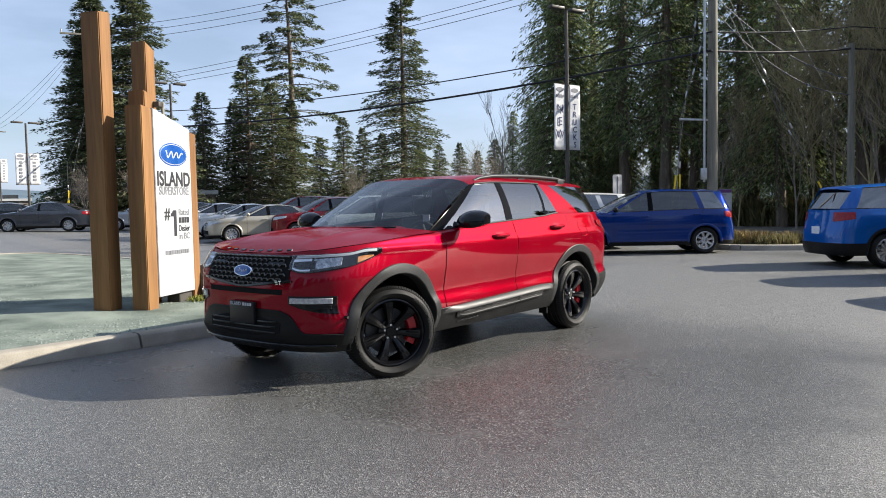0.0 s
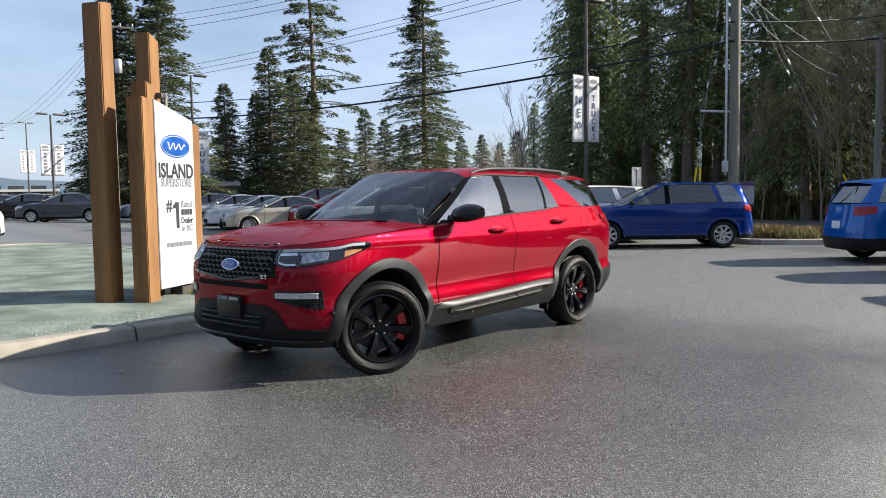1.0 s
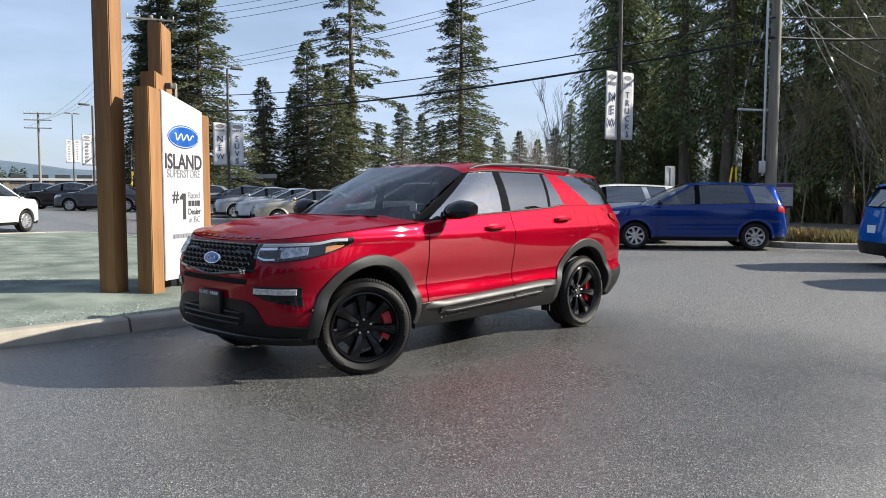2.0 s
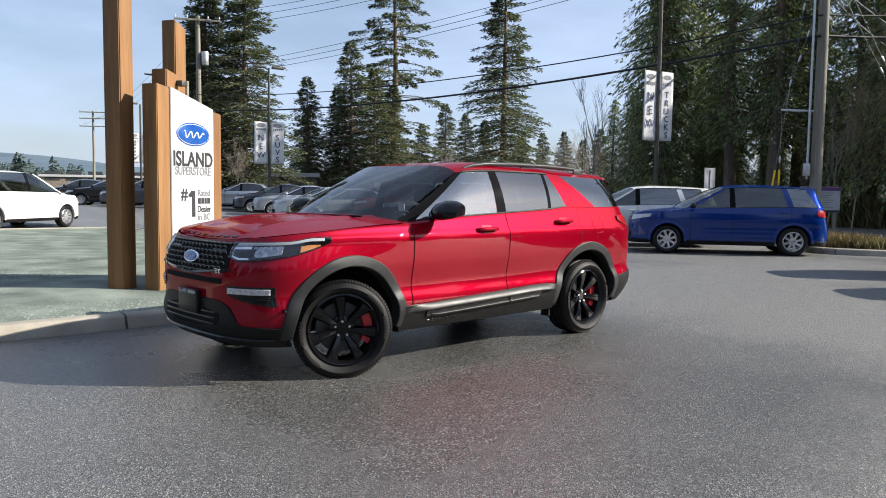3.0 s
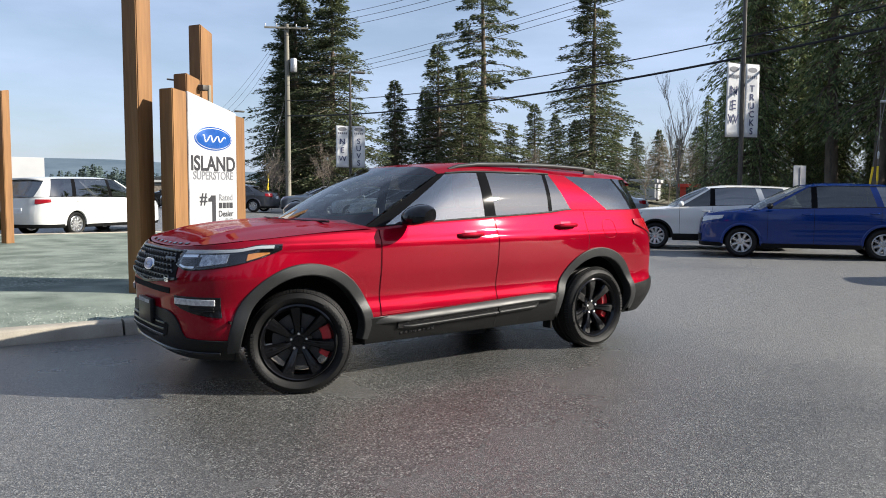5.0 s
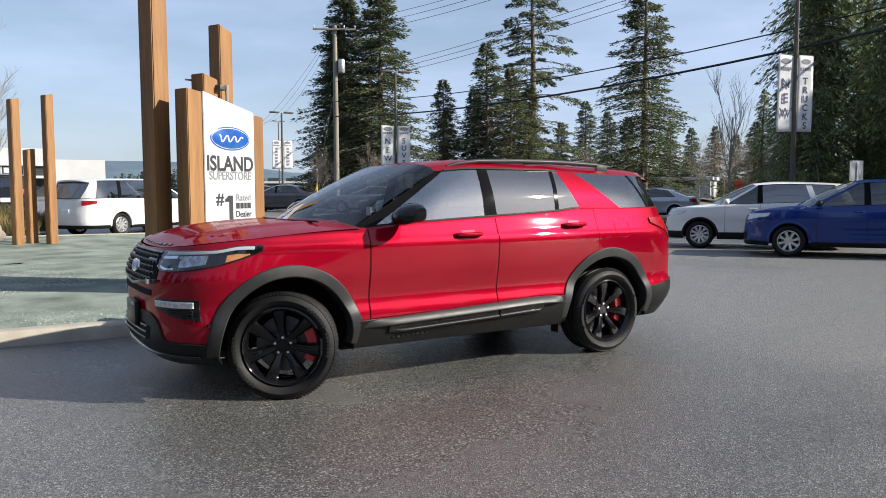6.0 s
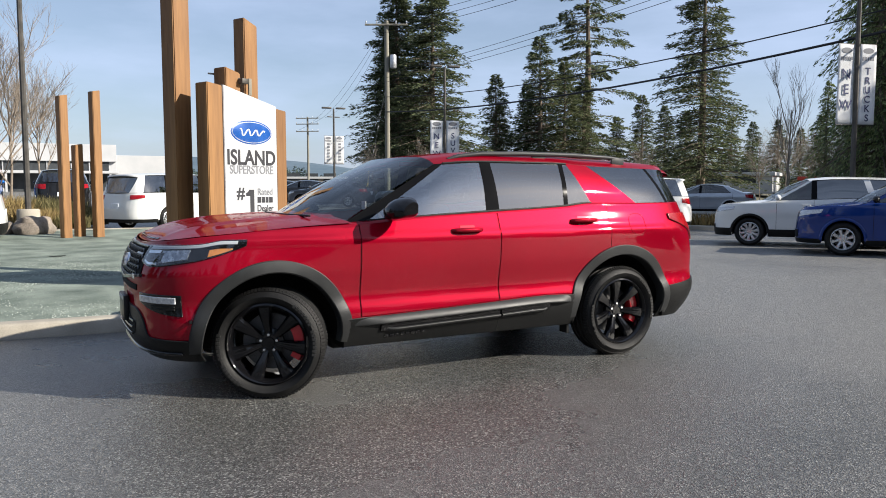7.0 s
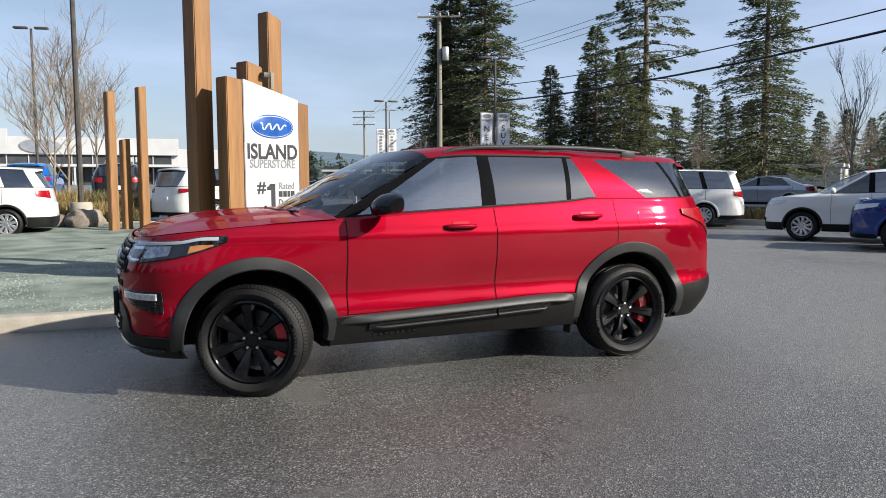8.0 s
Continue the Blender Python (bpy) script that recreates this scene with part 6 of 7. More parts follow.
def guy(a, b, guard=True):
    """A stay wire with its insulators and a yellow guard at the foot."""
    a, b = Vector(a), Vector(b)
    ob = empty("guy_wire", Matrix.Translation(b), "grey stay wire with a yellow foot guard", "cable", "stay wires")
    bm = bmesh.new()
    tube(bm, [a - b, Vector((0, 0, 0))], 0.010, 6)
    part("strand", bm, M["wire"], ob, smooth=True)
    d = (a - b).normalized()
    if guard:
        bm = bmesh.new()
        tube(bm, [d * 0.1, d * 2.3], [0.032, 0.032], 8)
        part("guard", bm, M["yellow"], ob, "yellow plastic guard", True)
    for t in (0.42, 0.62):
        bm = bmesh.new()
        p = (a - b) * t
        tube(bm, [p - d * 0.12, p - d * 0.08, p + d * 0.08, p + d * 0.12], [0.012, 0.032, 0.032, 0.012], 8)
        part("insulator", bm, M["metal"], ob, smooth=True)


guy((8.85, 27.85, 9.6), (14.3, 29.6, 0.0))
guy((8.85, 27.85, 9.0), (14.2, 29.5, 0.0), False)
guy((8.85, 27.85, 12.0), (17.2, 30.2, 0.0))
guy((8.85, 27.85, 12.2), (7.3, 27.9, 0.0))
guy((8.85, 27.85, 8.2), (7.72, 27.85, 4.25), False)
guy((7.72, 27.85, 4.25), (7.70, 27.85, 0.0))
bm = bmesh.new()
tube(bm, [(7.7, 27.85, 4.25), (8.75, 27.85, 4.2)], 0.04, 8)
tagged(part("spreader_bar", bm, M["metal"], smooth=True), "pale steel spreader bar on the utility pole", "bar")
bm = bmesh.new()
tube(bm, [(8.55, 27.75, 2.0), (8.55, 27.75, 11.0)], 0.04, 8)
box(bm, (8.40, 27.62, 2.1), (8.60, 27.72, 2.5), 0.01)
tagged(part("conduit", bm, M["metal"], smooth=True), "grey conduit running up the utility pole", "pipe")
guy((-24.7, 50.1, 9.0), (-27.5, 51.5, 0.6))
guy((-24.7, 50.1, 8.0), (-26.6, 50.6, 4.6), False)
guy((-26.6, 50.6, 4.6), (-26.6, 50.6, 0.5))

# road signs
rs = empty("road_sign", pose(5.62, 28.5, 0, 0, 0, 46), "back of a white rectangular road sign on a post", "sign")
bm = bmesh.new()
box(bm, (-0.30, -0.012, 1.52), (0.30, 0.0, 2.36), 0.004)
part("plate", bm, M["white"], rs)
bm = bmesh.new()
box(bm, (-0.03, -0.05, 0), (0.03, -0.014, 2.3), 0.004)
part("post", bm, M["metal"], rs)
ns = empty("notice_board", pose(9.74, 30.4, 0, 0, 0, 32), "white notice board with a purple header on posts", "sign")
bm = bmesh.new()
box(bm, (-0.95, -0.03, 0.85), (0.95, 0.0, 1.78), 0.008)
board = part("board", bm, M["white"], ns)
bm = bmesh.new()
box(bm, (-0.93, -0.036, 1.64), (0.93, -0.031, 1.77), 0)
part("header", bm, emitless("purple_print", (0.13, 0.05, 0.16), 0.5), board, "purple header band")
bm = bmesh.new()
box(bm, (-0.93, -0.036, 0.86), (0.93, -0.031, 0.94), 0)
part("footer", bm, M["ink"], board)
for i in range(7):
    bm = bmesh.new()
    box(bm, (-0.3 - 0.15 * (i == 0), -0.036, 1.55 - i * 0.085), (0.62 - 0.12 * (i % 3), -0.031, 1.575 - i * 0.085), 0)
    part("text_bar", bm, M["ink_light"], board)
for px in (-0.8, 0.8):
    bm = bmesh.new()
    box(bm, (px - 0.05, 0.0, -0.05), (px + 0.05, 0.09, 1.76), 0.008)
    part("post", bm, M["wood_dark"], ns)

# planted strip behind the parked cars on the lot's edge
HEDGE_BED = [(6.9, 21.45), (8.6, 20.75), (13.5, 20.9), (18.5, 21.5), (18.8, 23.2), (13.0, 23.6), (7.3, 23.2)]
kerbed_bed(HEDGE_BED, M["earth"], "planted_bed", "brown planted bed along the lot edge", 0.15, "pale concrete kerb round the planted bed", 2.5)
FAR_BED = [(-6.0, 29.3), (0.5, 28.3), (1.6, 28.6), (1.2, 29.8), (-5.5, 31.0)]
kerbed_bed(FAR_BED, M["earth"], "planted_bed", "low planted bed before the street", 0.15, "concrete kerb of the low planted bed", 2.5)


def blades(bm_v, bm_f, c, r, n, h, rng, lean=0.5, wide=0.02):
    for _ in range(n):
        a, q = rng.uniform(0, 2 * math.pi), r * math.sqrt(rng.random())
        x, y = c[0] + q * math.cos(a), c[1] + q * math.sin(a)
        b = rng.uniform(0, 2 * math.pi)
        hh = h * rng.uniform(0.5, 1.1)
        dx, dy = lean * hh * math.cos(b) * rng.random(), lean * hh * math.sin(b) * rng.random()
        w = wide * rng.uniform(0.6, 1.3)
        px, py = -math.sin(b) * w, math.cos(b) * w
        k = len(bm_v)
        bm_v += [(x - px, y - py, c[2]), (x + px, y + py, c[2]), (x + dx * 0.5 + px * 0.8, y + dy * 0.5 + py * 0.8, c[2] + hh * 0.6), (x + dx * 0.5 - px * 0.8, y + dy * 0.5 - py * 0.8, c[2] + hh * 0.6), (x + dx, y + dy, c[2] + hh)]
        bm_f += [(k, k + 1, k + 2, k + 3), (k + 3, k + 2, k + 4)]


def grass_clump(x, y, r, h, n, material, label, seed, z=0.1):
    rng = random.Random(seed)
    v, f = [], []
    blades(v, f, (0, 0, 0), r, n, h, rng, 0.9, 0.014)
    ob = mesh_ob("ornamental_grass", v, f, material, smooth=False)
    ob.location = (x, y, gh(x, y) + z)
    return tagged(ob, label, "plant", "grass clumps", "")


rng = random.Random(5)
for i in range(26):
    t = i / 25
    grass_clump(7.4 + 10.8 * t, 21.75 + 0.9 * rng.random() - 0.25 * math.sin(t * 3), 0.55, 0.26 + 0.16 * rng.random(), 620, M["dry"] if i % 3 else M["leaf_olive"], "low tawny shrub in the planted bed", i, 0.1)
for i in range(9):
    grass_clump(-5.0 + 0.75 * i, 29.4 - 0.09 * i + 0.4 * rng.random(), 0.4, 0.45, 350, M["dry"], "low tawny shrub by the street kerb", 40 + i, 0.1)
for i, (x, y) in enumerate(((-17.6, 16.4), (-17.5, 17.0), (-17.8, 17.6), (-18.0, 16.0), (-18.3, 16.8))):
    grass_clump(x, y, 0.5, 0.55, 800, M["dry"], "tawny ornamental grass in the bed", 80 + i, 0.1)
# rounded brush in the bed round the lamp footing
for i, (x, y, r, h, m) in enumerate(((-16.2, 14.3, 0.30, 0.42, "dry"), (-18.3, 18.6, 0.7, 0.75, "leaf_olive"), (-17.6, 18.9, 0.7, 0.6, "leaf_olive"), (-19.0, 17.2, 0.75, 0.9, "dry"), (-18.6, 15.6, 0.6, 0.8, "dry"), (-19.6, 18.6, 0.8, 0.8, "leaf_olive"), (-16.9, 17.9, 0.5, 0.4, "leaf_olive"))):
    grass_clump(x, y, r, h, int(1500 * r), M[m], "tawny mounded brush in the bed" if m == "dry" else "olive green mounded shrub in the bed", 120 + i, 0.1)


# ---- trees ----
def spray_mesh(quads, name, material, parent):
    v = np.concatenate(quads).reshape(-1, 3)
    n = len(v) // 4
    f = np.arange(4 * n).reshape(n, 4)
    me = bpy.data.meshes.new(name)
    me.from_pydata(v.tolist(), [], f.tolist())
    me.materials.append(material)
    ob = new(name, me)
    ob.parent = parent
    return ob


def conifer(name, label, h, r, seed, style="fir", base=0.12, n_br=150, leaf=0.42, material=None, per=26):
    """A conifer: tapered trunk, drooping limbs, and sprays of needles along them, thinner and gappy where the style asks for it."""
    rng = np.random.default_rng(seed)
    tree = empty(name, Matrix.Identity(4), label, "tree", "conifers")
    bm = bmesh.new()
    bend = rng.normal(0, 0.012 * h, 2)
    trunk = [(bend[0] * math.sin(3 * t), bend[1] * math.sin(2.2 * t), h * t) for t in np.linspace(0, 0.99, 9)]
    tube(bm, trunk, [0.018 * h * (1 - 0.94 * t) + 0.015 for t in np.linspace(0, 1, 9)], 9)
    part("trunk", bm, M["bark"], tree, smooth=True)
    quads = []
    limb = bmesh.new()
    for i in range(n_br):
        t = base + (1 - base) * (i + rng.random()) / n_br
        z0 = h * t
        u = (t - base) / (1 - base)
        if style == "fir":
            L = r * (1 - u) ** 0.78 * rng.uniform(0.50, 1.2) + 0.12
            droop, rise = 0.30, 0.10
        elif style == "open":
            L = r * (0.35 + 0.65 * math.sin(math.pi * min(1, u * 0.95 + 0.12)) ** 0.8) * rng.uniform(0.28, 1.2) * (1 - 0.42 * u)
            droop, rise = 0.22, 0.02
        else:
            L = r * (1 - u) ** 0.55 * rng.uniform(0.5, 1.15) + 0.2
            droop, rise = 0.55, 0.0
        if style == "open" and rng.random() < 0.28:
            continue
        a = rng.uniform(0, 2 * math.pi)
        d = np.array([math.cos(a), math.sin(a), 0.0])
        side = np.array([-math.sin(a), math.cos(a), 0.0])
        o = np.array([bend[0] * math.sin(3 * t), bend[1] * math.sin(2.2 * t), z0])
        up = 0.35 * (u ** 2)

        def along(q):
            return o + d * (L * q) + np.array([0, 0, L * (up * q - droop * q * q + rise * q ** 3)])
        if L > 0.8:
            tube(limb, [along(0), along(0.5), along(0.92)], [0.05 * L / r + 0.015, 0.03 * L / r + 0.008, 0.006], 4, False)
        m = int(per * (0.35 + 0.65 * L / r)) + 6
        q = np.clip(rng.beta(*((3.2, 1.0) if style == "open" else (1.6, 1.1)), m), 0.08, 1.0)
        base_p = np.array([along(x) for x in q])
        lat = rng.uniform(-1, 1, m) * (0.34 * L * (1 - 0.65 * q) + 0.10)
        p = base_p + side * lat[:, None] + np.array([0, 0, 1.0]) * (-np.abs(lat) * 0.25 + rng.normal(0, 0.06, m))[:, None]
        ln = leaf * rng.uniform(0.55, 1.25, m)
        wd = ln * rng.uniform(0.18, 0.36, m)
        # each spray points outwards and sideways, and hangs
        ang = np.sign(lat) * rng.uniform(0.2, 1.1, m)
        dirs = d[None] * np.cos(ang)[:, None] + side[None] * np.sin(ang)[:, None]
        hang = {"fir": rng.uniform(-0.55, 0.25, m), "open": rng.uniform(-0.8, 0.2, m), "cedar": rng.uniform(-1.5, -0.25, m)}[style]
        dirs = dirs + np.array([0, 0, 1.0]) * hang[:, None]
        dirs /= np.linalg.norm(dirs, axis=1)[:, None]
        tilt = rng.normal(0, 0.55, m)
        upv = np.cross(dirs, np.tile(side, (m, 1)) + rng.normal(0, 0.3, (m, 3)))
        upv /= np.maximum(1e-6, np.linalg.norm(upv, axis=1))[:, None]
        across = np.cross(dirs, upv)
        across = across * np.cos(tilt)[:, None] + upv * np.sin(tilt)[:, None]
        tip = p + dirs * ln[:, None]
        mid = p + dirs * (0.45 * ln)[:, None]
        quads.append(np.stack([p, mid + across * (wd / 2)[:, None], tip, mid - across * (wd / 2)[:, None]], axis=1))
    part("branchwork", limb, M["bark"], tree, smooth=True, kind="stuff")
    spray_mesh(quads, "crown", material or M["fir"], tree)
    return tree


def plant(proto, x, y, s=1.0, rz=0.0, label="", sz=None):
    ob = copy_thing(proto, Matrix.Translation((x, y, gh(x, y) - 0.1)) @ Matrix.Rotation(radians(rz), 4, "Z") @ Matrix.Diagonal((s, s, sz or s, 1)))
    return tagged(ob, label)


def set_down(ob, x, y, rz=0.0):
    ob.matrix_world = Matrix.Translation((x, y, gh(x, y) - 0.1)) @ Matrix.Rotation(radians(rz), 4, "Z")
    return ob


def bare_tree(name, label, h, spread, seed, levels=4, r0=0.09, up=0.55, kids=(5, 5, 4, 3), bark="twig"):
    """A leafless tree: a trunk that forks into ever thinner twigs."""
    rng = random.Random(seed)
    tree = empty(name, Matrix.Identity(4), label, "tree", "bare trees")
    trunk, twigs = bmesh.new(), bmesh.new()

    def grow(p, d, L, r, lev):
        pts, q = [p], p
        n = 4 if lev < 2 else 3
        dd = d.copy()
        for i in range(n):
            dd = (dd + Vector((rng.gauss(0, 0.10), rng.gauss(0, 0.10), rng.gauss(0.04, 0.06)))).normalized()
            q = q + dd * (L / n)
            pts.append(q)
        tube(trunk if lev < 2 else twigs, pts, [r * (1 - 0.55 * i / n) for i in range(n + 1)], 7 if lev < 1 else (5 if lev < 2 else 3), False)
        if lev >= levels:
            return
        for k in range(kids[lev]):
            t = rng.uniform(0.3, 1.0) if lev else rng.uniform(0.25, 1.0)
            i = min(n - 1, int(t * n))
            b = pts[i].lerp(pts[i + 1], t * n - i)
            a = rng.uniform(0, 2 * math.pi)
            side = Vector((math.cos(a), math.sin(a), 0))
            nd = (dd * rng.uniform(0.4, 0.9) + side * rng.uniform(0.35, 0.8) * spread + Vector((0, 0, up * rng.uniform(0.3, 0.9)))).normalized()
            grow(b, nd, L * rng.uniform(0.42, 0.68), r * 0.52, lev + 1)
    grow(Vector((0, 0, 0)), Vector((0, 0, 1)), h * 0.62, r0, 0)
    part("trunk", trunk, M[bark], tree, smooth=True)
    part("branchwork", twigs, M[bark], tree, smooth=True, kind="stuff")
    return tree


# the roadside firs, the tall open pine, the broad fir
fir_a = set_down(conifer("fir_tree", "tall dark green fir with drooping boughs", 18.0, 5.0, 11, "fir", 0.05, 430, 0.31, M["fir"], 150), -23.9, 55.4)
fir_b = set_down(conifer("fir_tree", "broad dark green fir with layered boughs", 20.0, 5.1, 12, "fir", 0.08, 300, 0.31, M["fir"], 170), -5.4, 66.3)
pine = set_down(conifer("pine_tree", "tall pine with a bare trunk and open crown", 24.5, 5.4, 13, "open", 0.15, 250, 0.36, M["fir"], 230), -17.4, 75.3)
fir_c = set_down(conifer("fir_tree", "slender dark green fir", 10.5, 3.1, 14, "fir", 0.05, 220, 0.27, M["fir"], 90), -22.4, 65.0)
cedar = set_down(conifer("cedar_tree", "dense dark cedar with hanging sprays", 18.5, 3.4, 15, "cedar", 0.17, 200, 0.27, M["cedar"], 88), 5.9, 46.9)
cedar_b = set_down(conifer("cedar_tree", "dense dark cedar with a bare lower trunk", 20.0, 3.1, 16, "cedar", 0.27, 180, 0.28, M["cedar"], 88), 9.2, 44.6)
FIR = "tall dark green fir with drooping boughs"
plant(fir_a, -27.3, 56.6, 0.98, 70, FIR)
plant(fir_a, -29.5, 59.0, 0.80, 250, FIR)
for x, y, s, rz in ((-19.0, 66.5, 1.30, 30), (-17.6, 69.0, 1.12, 90), (-20.6, 67.8, 0.95, 140), (-16.2, 71.0, 1.0, 200), (-13.0, 80.5, 0.92, 10), (-11.6, 85.0, 0.85, 60), (-15.3, 79.5, 0.72, 110), (-9.5, 86.0, 0.80, 170), (-3.4, 91.0, 0.72, 20), (-1.0, 92.0, 0.76, 80), (1.2, 94.0, 0.7, 140), (-6.0, 95.0, 0.74, 40), (-31.5, 62.0, 0.85, 0), (-24.5, 71.0, 0.8, 30), (3.2, 88.0, 0.8, 200)):
    plant(fir_c, x, y, s, rz, "slender dark green fir among others")
# the wood on the street's far side
rng = random.Random(9)
edge = [(4.6, 48.2), (6.6, 46.4), (9.0, 44.2), (11.4, 41.8), (13.8, 40.2), (16.0, 37.8), (18.2, 35.0), (20.6, 33.2), (23.0, 32.6)]
for row in range(3):
    for i, (x, y) in enumerate(edge):
        if row == 0 and i in (0, 2):
            continue
        s = rng.uniform(0.78, 1.1) * (1 + 0.05 * row)
        if row == 0 and i == 1:
            s = 0.8
        if row == 2 and i % 2:
            continue
        plant(cedar if rng.random() < 0.45 else cedar_b, x + row * 2.2 + rng.uniform(-0.9, 0.9), y + row * 2.6 + rng.uniform(-0.8, 0.8), s, rng.uniform(0, 360), "dense dark cedar in the wood")
for i in range(18):
    t = i / 17
    x, y = 7.5 + 19.0 * t, 49.0 - 12.0 * t
    plant(cedar, x + rng.uniform(-1, 1), y + rng.uniform(-1.2, 1.5), rng.uniform(0.18, 0.34), rng.uniform(0, 360), "young dark cedar in the wood's shade")
for i in range(34):
    t = i / 33
    plant(cedar, 3.5 + 25.0 * t + rng.uniform(-0.8, 0.8), 55.0 - 14.0 * t + rng.uniform(-1.5, 3.0), rng.uniform(0.30, 0.5), rng.uniform(0, 360), "young dark cedar in the wood's shade")
# bare trees
bare_a = set_down(bare_tree("bare_tree", "leafless young tree by the lot edge", 7.6, 0.55, 21, 4, 0.05, 0.75), 1.7, 37.2)
bare_b = set_down(bare_tree("bare_tree", "leafless spreading tree before the showroom", 6.2, 0.95, 22, 4, 0.052, 0.55, (9, 7, 5, 4)), -20.9, 18.8)
for x, y, s, rz in ((-19.3, 17.2, 0.8, 100), (-23.6, 22.0, 0.9, 220)):
    plant(bare_b, x, y, s, rz, "leafless spreading tree before the showroom")
for x, y, s, rz in ((0.9, 60.0, 0.85, 40), (2.6, 57.0, 0.75, 130), (-0.8, 63.0, 0.7, 210), (3.8, 54.0, 0.7, 300), (-8.5, 58.0, 0.6, 20)):
    plant(bare_b, x, y, s, rz, "leafless grey-brown tree at the wood's edge")
for x, y, s, rz in ((-20.3, 40.2, 0.5, 0), (-22.6, 45.0, 0.55, 90), (-20.8, 48.0, 0.6, 200)):
    plant(bare_b, x, y, s, rz, "small leafless reddish tree by the street")
for x, y, s, rz in ((14.8, 35.0, 1.0, 10), (17.5, 32.6, 1.15, 70), (19.6, 31.2, 1.05, 150), (22.0, 30.5, 1.1, 220), (12.2, 38.0, 0.9, 300), (16.2, 34.0, 1.1, 20)):
    plant(bare_a, x, y, s, rz, "leafless sapling at the edge of the wood")
brush = bare_tree("bare_tree", "tangled leafless olive-brown tree at the wood's edge", 9.5, 0.9, 27, 4, 0.06, 0.6, (11, 7, 6, 4), "olive_twig")
set_down(brush, 17.4, 33.6)
for x, y, s, rz in ((19.0, 32.6, 1.1, 60), (20.6, 31.6, 1.25, 130), (22.2, 31.0, 1.2, 200), (18.2, 34.6, 1.3, 280), (21.2, 33.0, 1.4, 330), (24.0, 31.0, 1.3, 20), (15.6, 35.6, 0.9, 90), (13.4, 38.4, 0.7, 170)):
    plant(brush, x, y, s, rz, "tangled leafless olive-brown tree at the wood's edge")
for i in range(20):
    x = 8.5 + 0.75 * i + rng.uniform(-0.3, 0.3)
    y = 43.4 - 0.66 * (x - 8.5) + rng.uniform(-0.4, 0.6)
    v, f = [], []
    blades(v, f, (0, 0, 0), 0.9, 420, 1.5, rng, 0.8, 0.05)
    bush = mesh_ob("brush_clump", v, f, M["leaf_olive"], smooth=False)
    bush.location = (x, y, gh(x, y) - 0.05)
    tagged(bush, "low olive-brown brush under the trees", "bush", "roadside brush")
# unseen trees added behind the viewer for reflections, closing the place
for i in range(26):
    a = math.radians(185 + 165 * i / 25)
    plant(fir_c, 42 * math.cos(a) + rng.uniform(-3, 3), 44 * math.sin(a) + rng.uniform(-3, 3), rng.uniform(1.5, 1.9), rng.uniform(0, 360), "unseen fir added behind the viewer for reflections")

# unseen firs added towards the sun, to darken reflections in the SUV's flank
for i in range(24):
    a = math.radians(-14 + 58 * i / 23)
    d = 39.0 + 4.0 * (i % 2) + rng.uniform(-1, 1)
    plant(fir_c, d * math.cos(a), d * math.sin(a), rng.uniform(0.95, 1.15), rng.uniform(0, 360), "unseen fir added to darken reflections in the red flank")

# ---- far things ----
# showroom: white clad hall with a glazed front and a raised canopy
hall = empty("car_showroom", pose(-64.8, 61.6, gh(-64.8, 61.6), 0, 0, 54.7), "long white showroom with a band of dark glass", "building")


def hall_box(name, lo, hi, material, label="", bevel=0.03):
    bm = bmesh.new()
    box(bm, lo, hi, bevel)
    return part(name, bm, material, hall, label)


hall_box("wall", (-45, 0.6, -0.5), (0, 16, 4.7), M["wall"], "white clad hall")
hall_box("wing", (0, 1.4, -0.5), (5.3, 12, 3.9), M["wall"], "lower white wing")
hall_box("parapet", (-45, 0.0, 3.15), (-16.5, 0.8, 5.7), M["wall"], "tall white fascia")
hall_box("parapet", (-16.5, 0.1, 3.15), (0, 0.8, 4.95), M["wall"], "white fascia")
hall_box("canopy", (-45, -1.6, 1.85), (0, 0.7, 2.12), M["wall"], "white canopy")
for i in range(22):
    x = -44.6 + i * 2.0
    w = hall_box("window", (x, 0.44, 2.14), (x + 1.85, 0.62, 3.13), M["darkglass"], "dark clerestory glass", 0.0)
    w2 = hall_box("window", (x, 0.46, 0.0), (x + 1.85, 0.62, 1.83), M["darkglass"], "dark showroom glass", 0.0)
    bm = bmesh.new()
    box(bm, (x - 0.14, 0.30, 0), (x - 0.01, 0.62, 1.84), 0.005)
    part("mullion", bm, M["wall"], w2)
    bm = bmesh.new()
    box(bm, (x - 0.12, 0.34, 2.13), (x - 0.02, 0.62, 3.14), 0.005)
    part("mullion", bm, M["wall"], w)
for i in range(10):
    bm = bmesh.new()
    box(bm, (-44 + 4.8 * i - 0.1, -1.5, -0.4), (-44 + 4.8 * i + 0.1, -1.3, 1.85), 0.01)
    part("column", bm, M["wall"], hall)
bm = oval(bmesh.new(), 2.0, 0.75, 0.1)
bmesh.ops.transform(bm, matrix=Matrix.Translation((-13.5, 0.06, 4.0)) @ pose(0, 0, 0, 0, 0, -90), verts=bm.verts)
part("logo", bm, M["silver_paint"], hall, "silver oval logo")
for i, w in enumerate((0.5, 0.55)):
    hall_box("sign_bar", (-5.2 + i * 0.75, 0.36, 2.4), (-5.2 + i * 0.75 + w, 0.43, 2.95), M["wall"], "", 0.0)


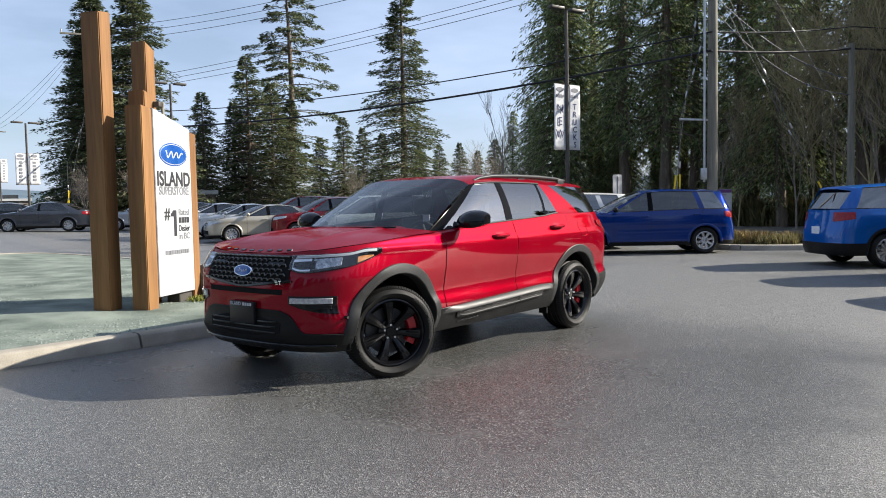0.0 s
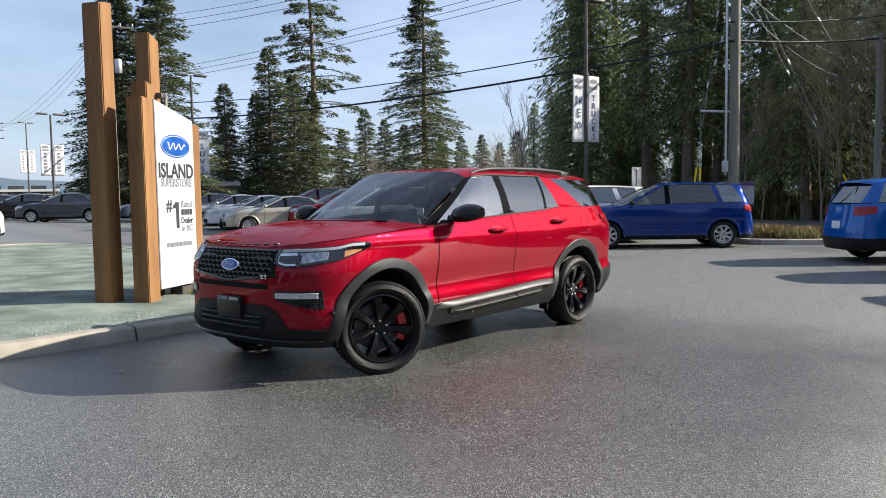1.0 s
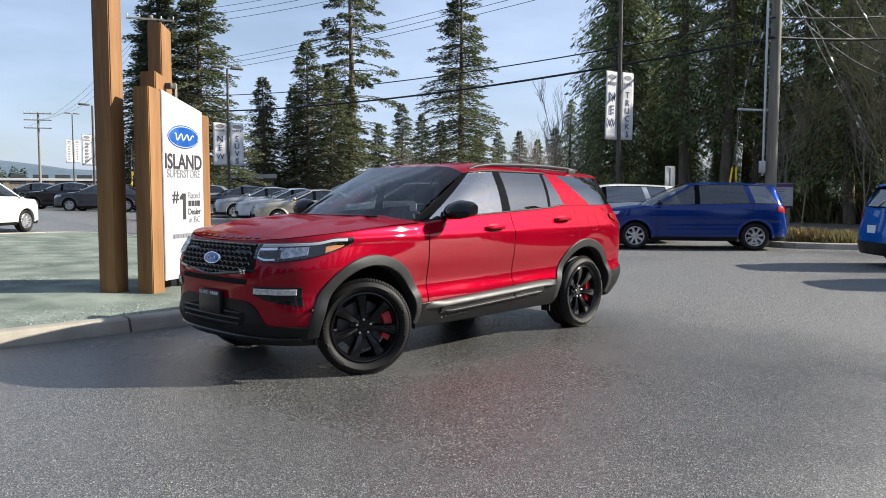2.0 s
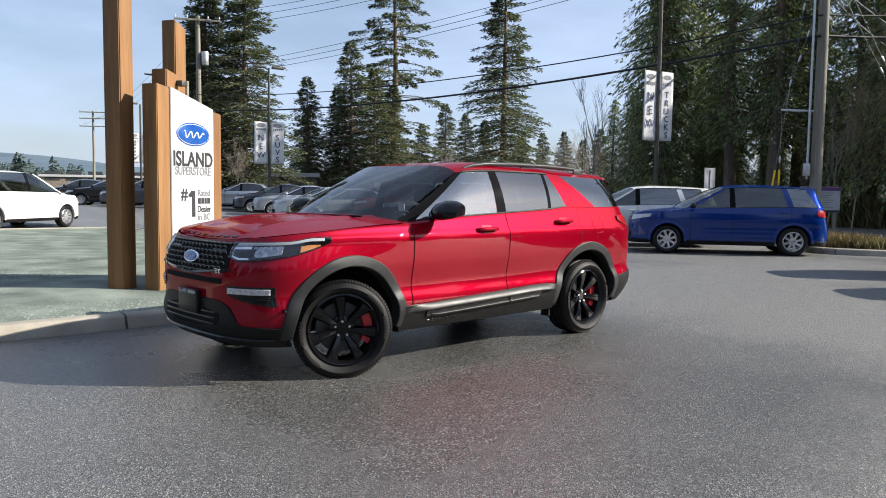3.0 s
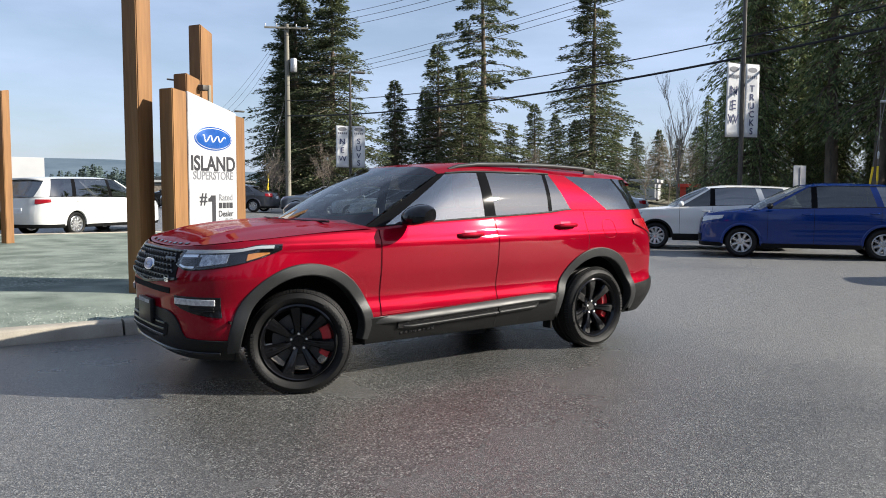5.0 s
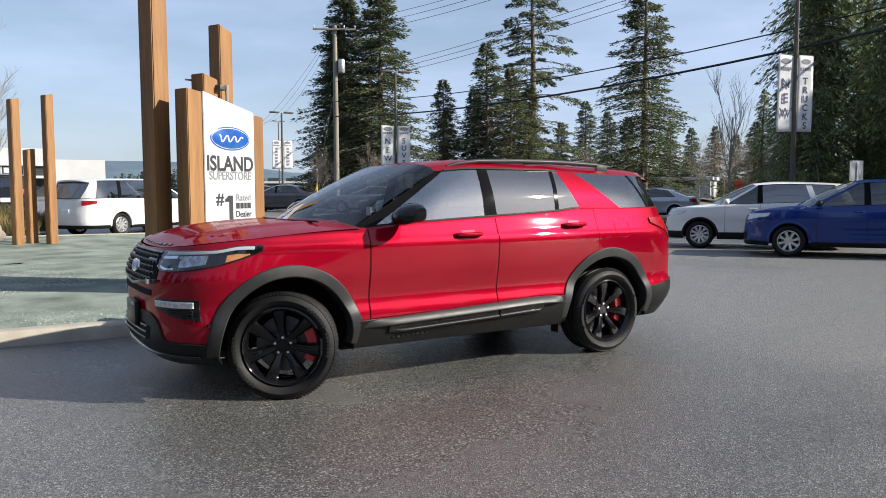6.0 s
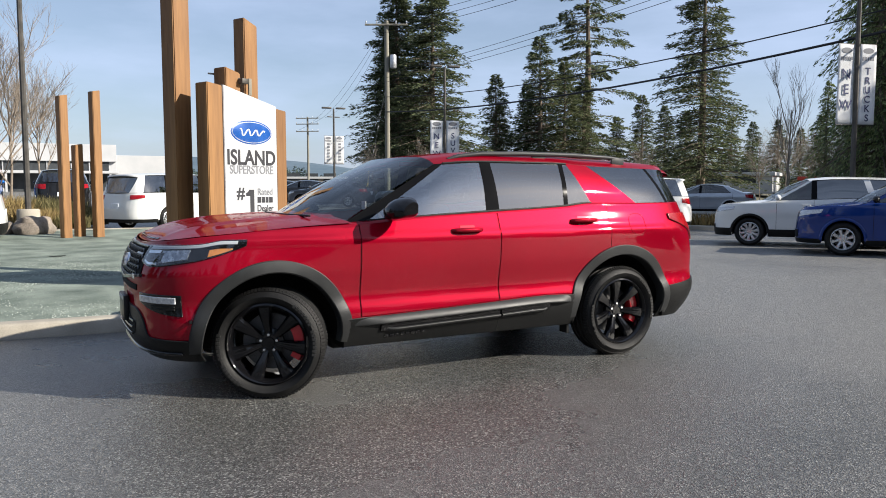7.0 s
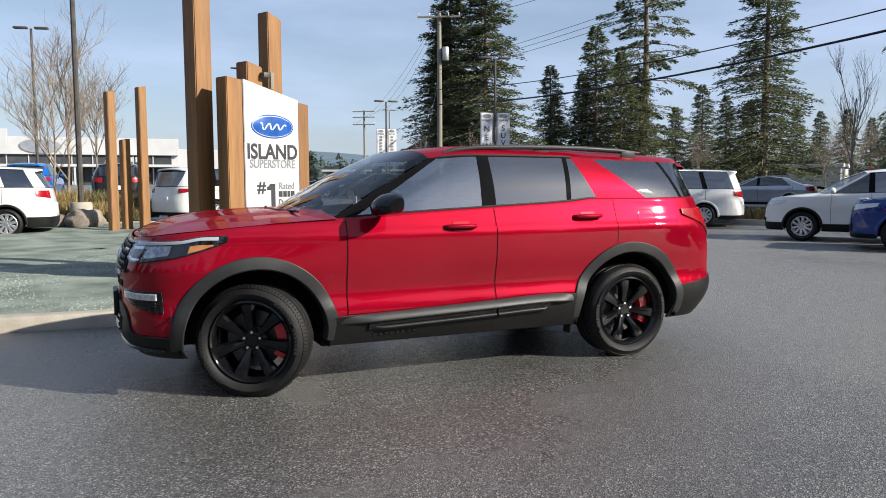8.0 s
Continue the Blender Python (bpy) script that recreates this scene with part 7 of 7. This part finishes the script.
def low_block(x, y, rz, w, d, h, material, label, band=None):
    ob = empty("low_building", pose(x, y, gh(x, y), 0, 0, rz), label, "building", "far buildings")
    bm = bmesh.new()
    box(bm, (-w / 2, 0, -0.3), (w / 2, d, h), 0.03)
    part("wall", bm, material, ob)
    bm = bmesh.new()
    box(bm, (-w / 2 - 0.25, -0.25, h), (w / 2 + 0.25, d + 0.25, h + 0.35), 0.03)
    part("roof", bm, band or M["wall"], ob)
    n = int(w / 3.2)
    for i in range(n):
        bm = bmesh.new()
        x0 = -w / 2 + 0.6 + i * (w - 1.2) / n
        box(bm, (x0, -0.06, 0.8), (x0 + (w - 1.2) / n * 0.7, 0.05, 2.2), 0.01)
        part("window", bm, M["darkglass"], ob)


low_block(-8.0, 86.0, -4, 14, 8, 1.5, M["wall"], "low white shop beyond the street")
low_block(3.6, 84.0, -8, 4.2, 5, 1.9, M["wallred"], "small red-fronted shop beyond the street", M["wallred"])
low_block(-72.0, 108.0, 33, 16, 7, 1.3, M["rock"], "long tan building far along the road", M["wall"])
low_block(-58.0, 112.0, 28, 8, 6, 1.5, M["wall"], "low pale shop by the far road")
low_block(-24.0, 63.0, 20, 6, 5, 1.8, M["rock"], "tan cabin behind the firs")

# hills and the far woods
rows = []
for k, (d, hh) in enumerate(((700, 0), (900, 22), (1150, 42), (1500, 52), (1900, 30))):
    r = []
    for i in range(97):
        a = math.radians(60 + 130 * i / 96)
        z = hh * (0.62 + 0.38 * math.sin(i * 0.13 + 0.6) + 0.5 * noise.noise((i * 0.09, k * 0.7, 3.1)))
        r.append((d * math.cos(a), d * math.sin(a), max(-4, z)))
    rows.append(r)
tagged(mesh_ob("backdrop", *sheet(rows), M["hill"]), "low wooded hills on the horizon, blue haze in their colour", "hill", kind="structure")
quads = []
g = np.random.default_rng(4)
for i in range(2600):
    a = math.radians(g.uniform(78, 185))
    d = g.uniform(190, 360)
    c = np.array([d * math.cos(a), d * math.sin(a), 0.8])
    hh = g.uniform(3.0, 8.5) * (0.75 + 0.35 * math.sin(a * 23.0))
    m = 84
    t = g.random(m) ** 0.9
    ang = g.uniform(0, 2 * math.pi, m)
    rad = hh * 0.36 * (1 - t) ** 0.8 + 0.3
    p = c + np.stack([rad * np.cos(ang) * 0.15, rad * np.sin(ang) * 0.15, hh * t], 1)
    tip = p + np.stack([rad * np.cos(ang), rad * np.sin(ang), -0.10 * hh * (1 - t)], 1)
    side = np.stack([-0.5 * np.sin(ang), 0.5 * np.cos(ang), 0.5 + 0 * ang], 1) * (0.055 * hh)
    mid = (p + tip) / 2
    quads.append(np.stack([p, mid + side, tip, mid - side], 1))
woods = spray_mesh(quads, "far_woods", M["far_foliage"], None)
tagged(woods, "far belt of dark conifers with haze in their colour", "trees", kind="stuff")

# grit lying on the island
v, f = [], []
rng = random.Random(31)
n = 0
while n < 30000:
    t = rng.random()
    x, y = -4.2 + rng.uniform(-5.5, 2.3), 9.2 + rng.uniform(-4.5, 5.5)
    e = (x + 4.05) * 0.762 - (y - 6.81) * 0.648
    if e > -0.25 or x > -2.2:
        continue
    r = 0.009 * rng.uniform(0.5, 1.7)
    z = 0.118 + 0.05 * min(1.0, (-e - 0.2) / 1.9)
    k = len(v)
    a = rng.uniform(0, 6.28)
    c, s = r * math.cos(a), r * math.sin(a)
    v += [(x + c, y + s, z), (x - s, y + c, z), (x - c, y - s, z), (x + s, y - c, z), (x + 0.3 * c, y, z + r * rng.uniform(0.6, 1.1))]
    f += [(k, k + 1, k + 4), (k + 1, k + 2, k + 4), (k + 2, k + 3, k + 4), (k + 3, k, k + 4)]
    n += 1
tagged(mesh_ob("loose_grit", v, f, surface("grit_stones", (0.11, 0.135, 0.115), (0.30, 0.33, 0.30), 2.0, 0.9, 0, 0, 40, island=0.8), smooth=False), "loose grey-green grit stones", "gravel", kind="stuff")
v, f = [], []
rng = random.Random(32)
for i in range(30):
    blades(v, f, (-3.5 + rng.gauss(0, 0.28), 10.75 + rng.gauss(0, 0.35), 0.165), 0.12, 60, 0.07, rng, 0.8, 0.006)
tagged(mesh_ob("moss_tufts", v, f, M["moss"], smooth=False), "yellow-green moss at the foot of the sign", "moss", kind="stuff")
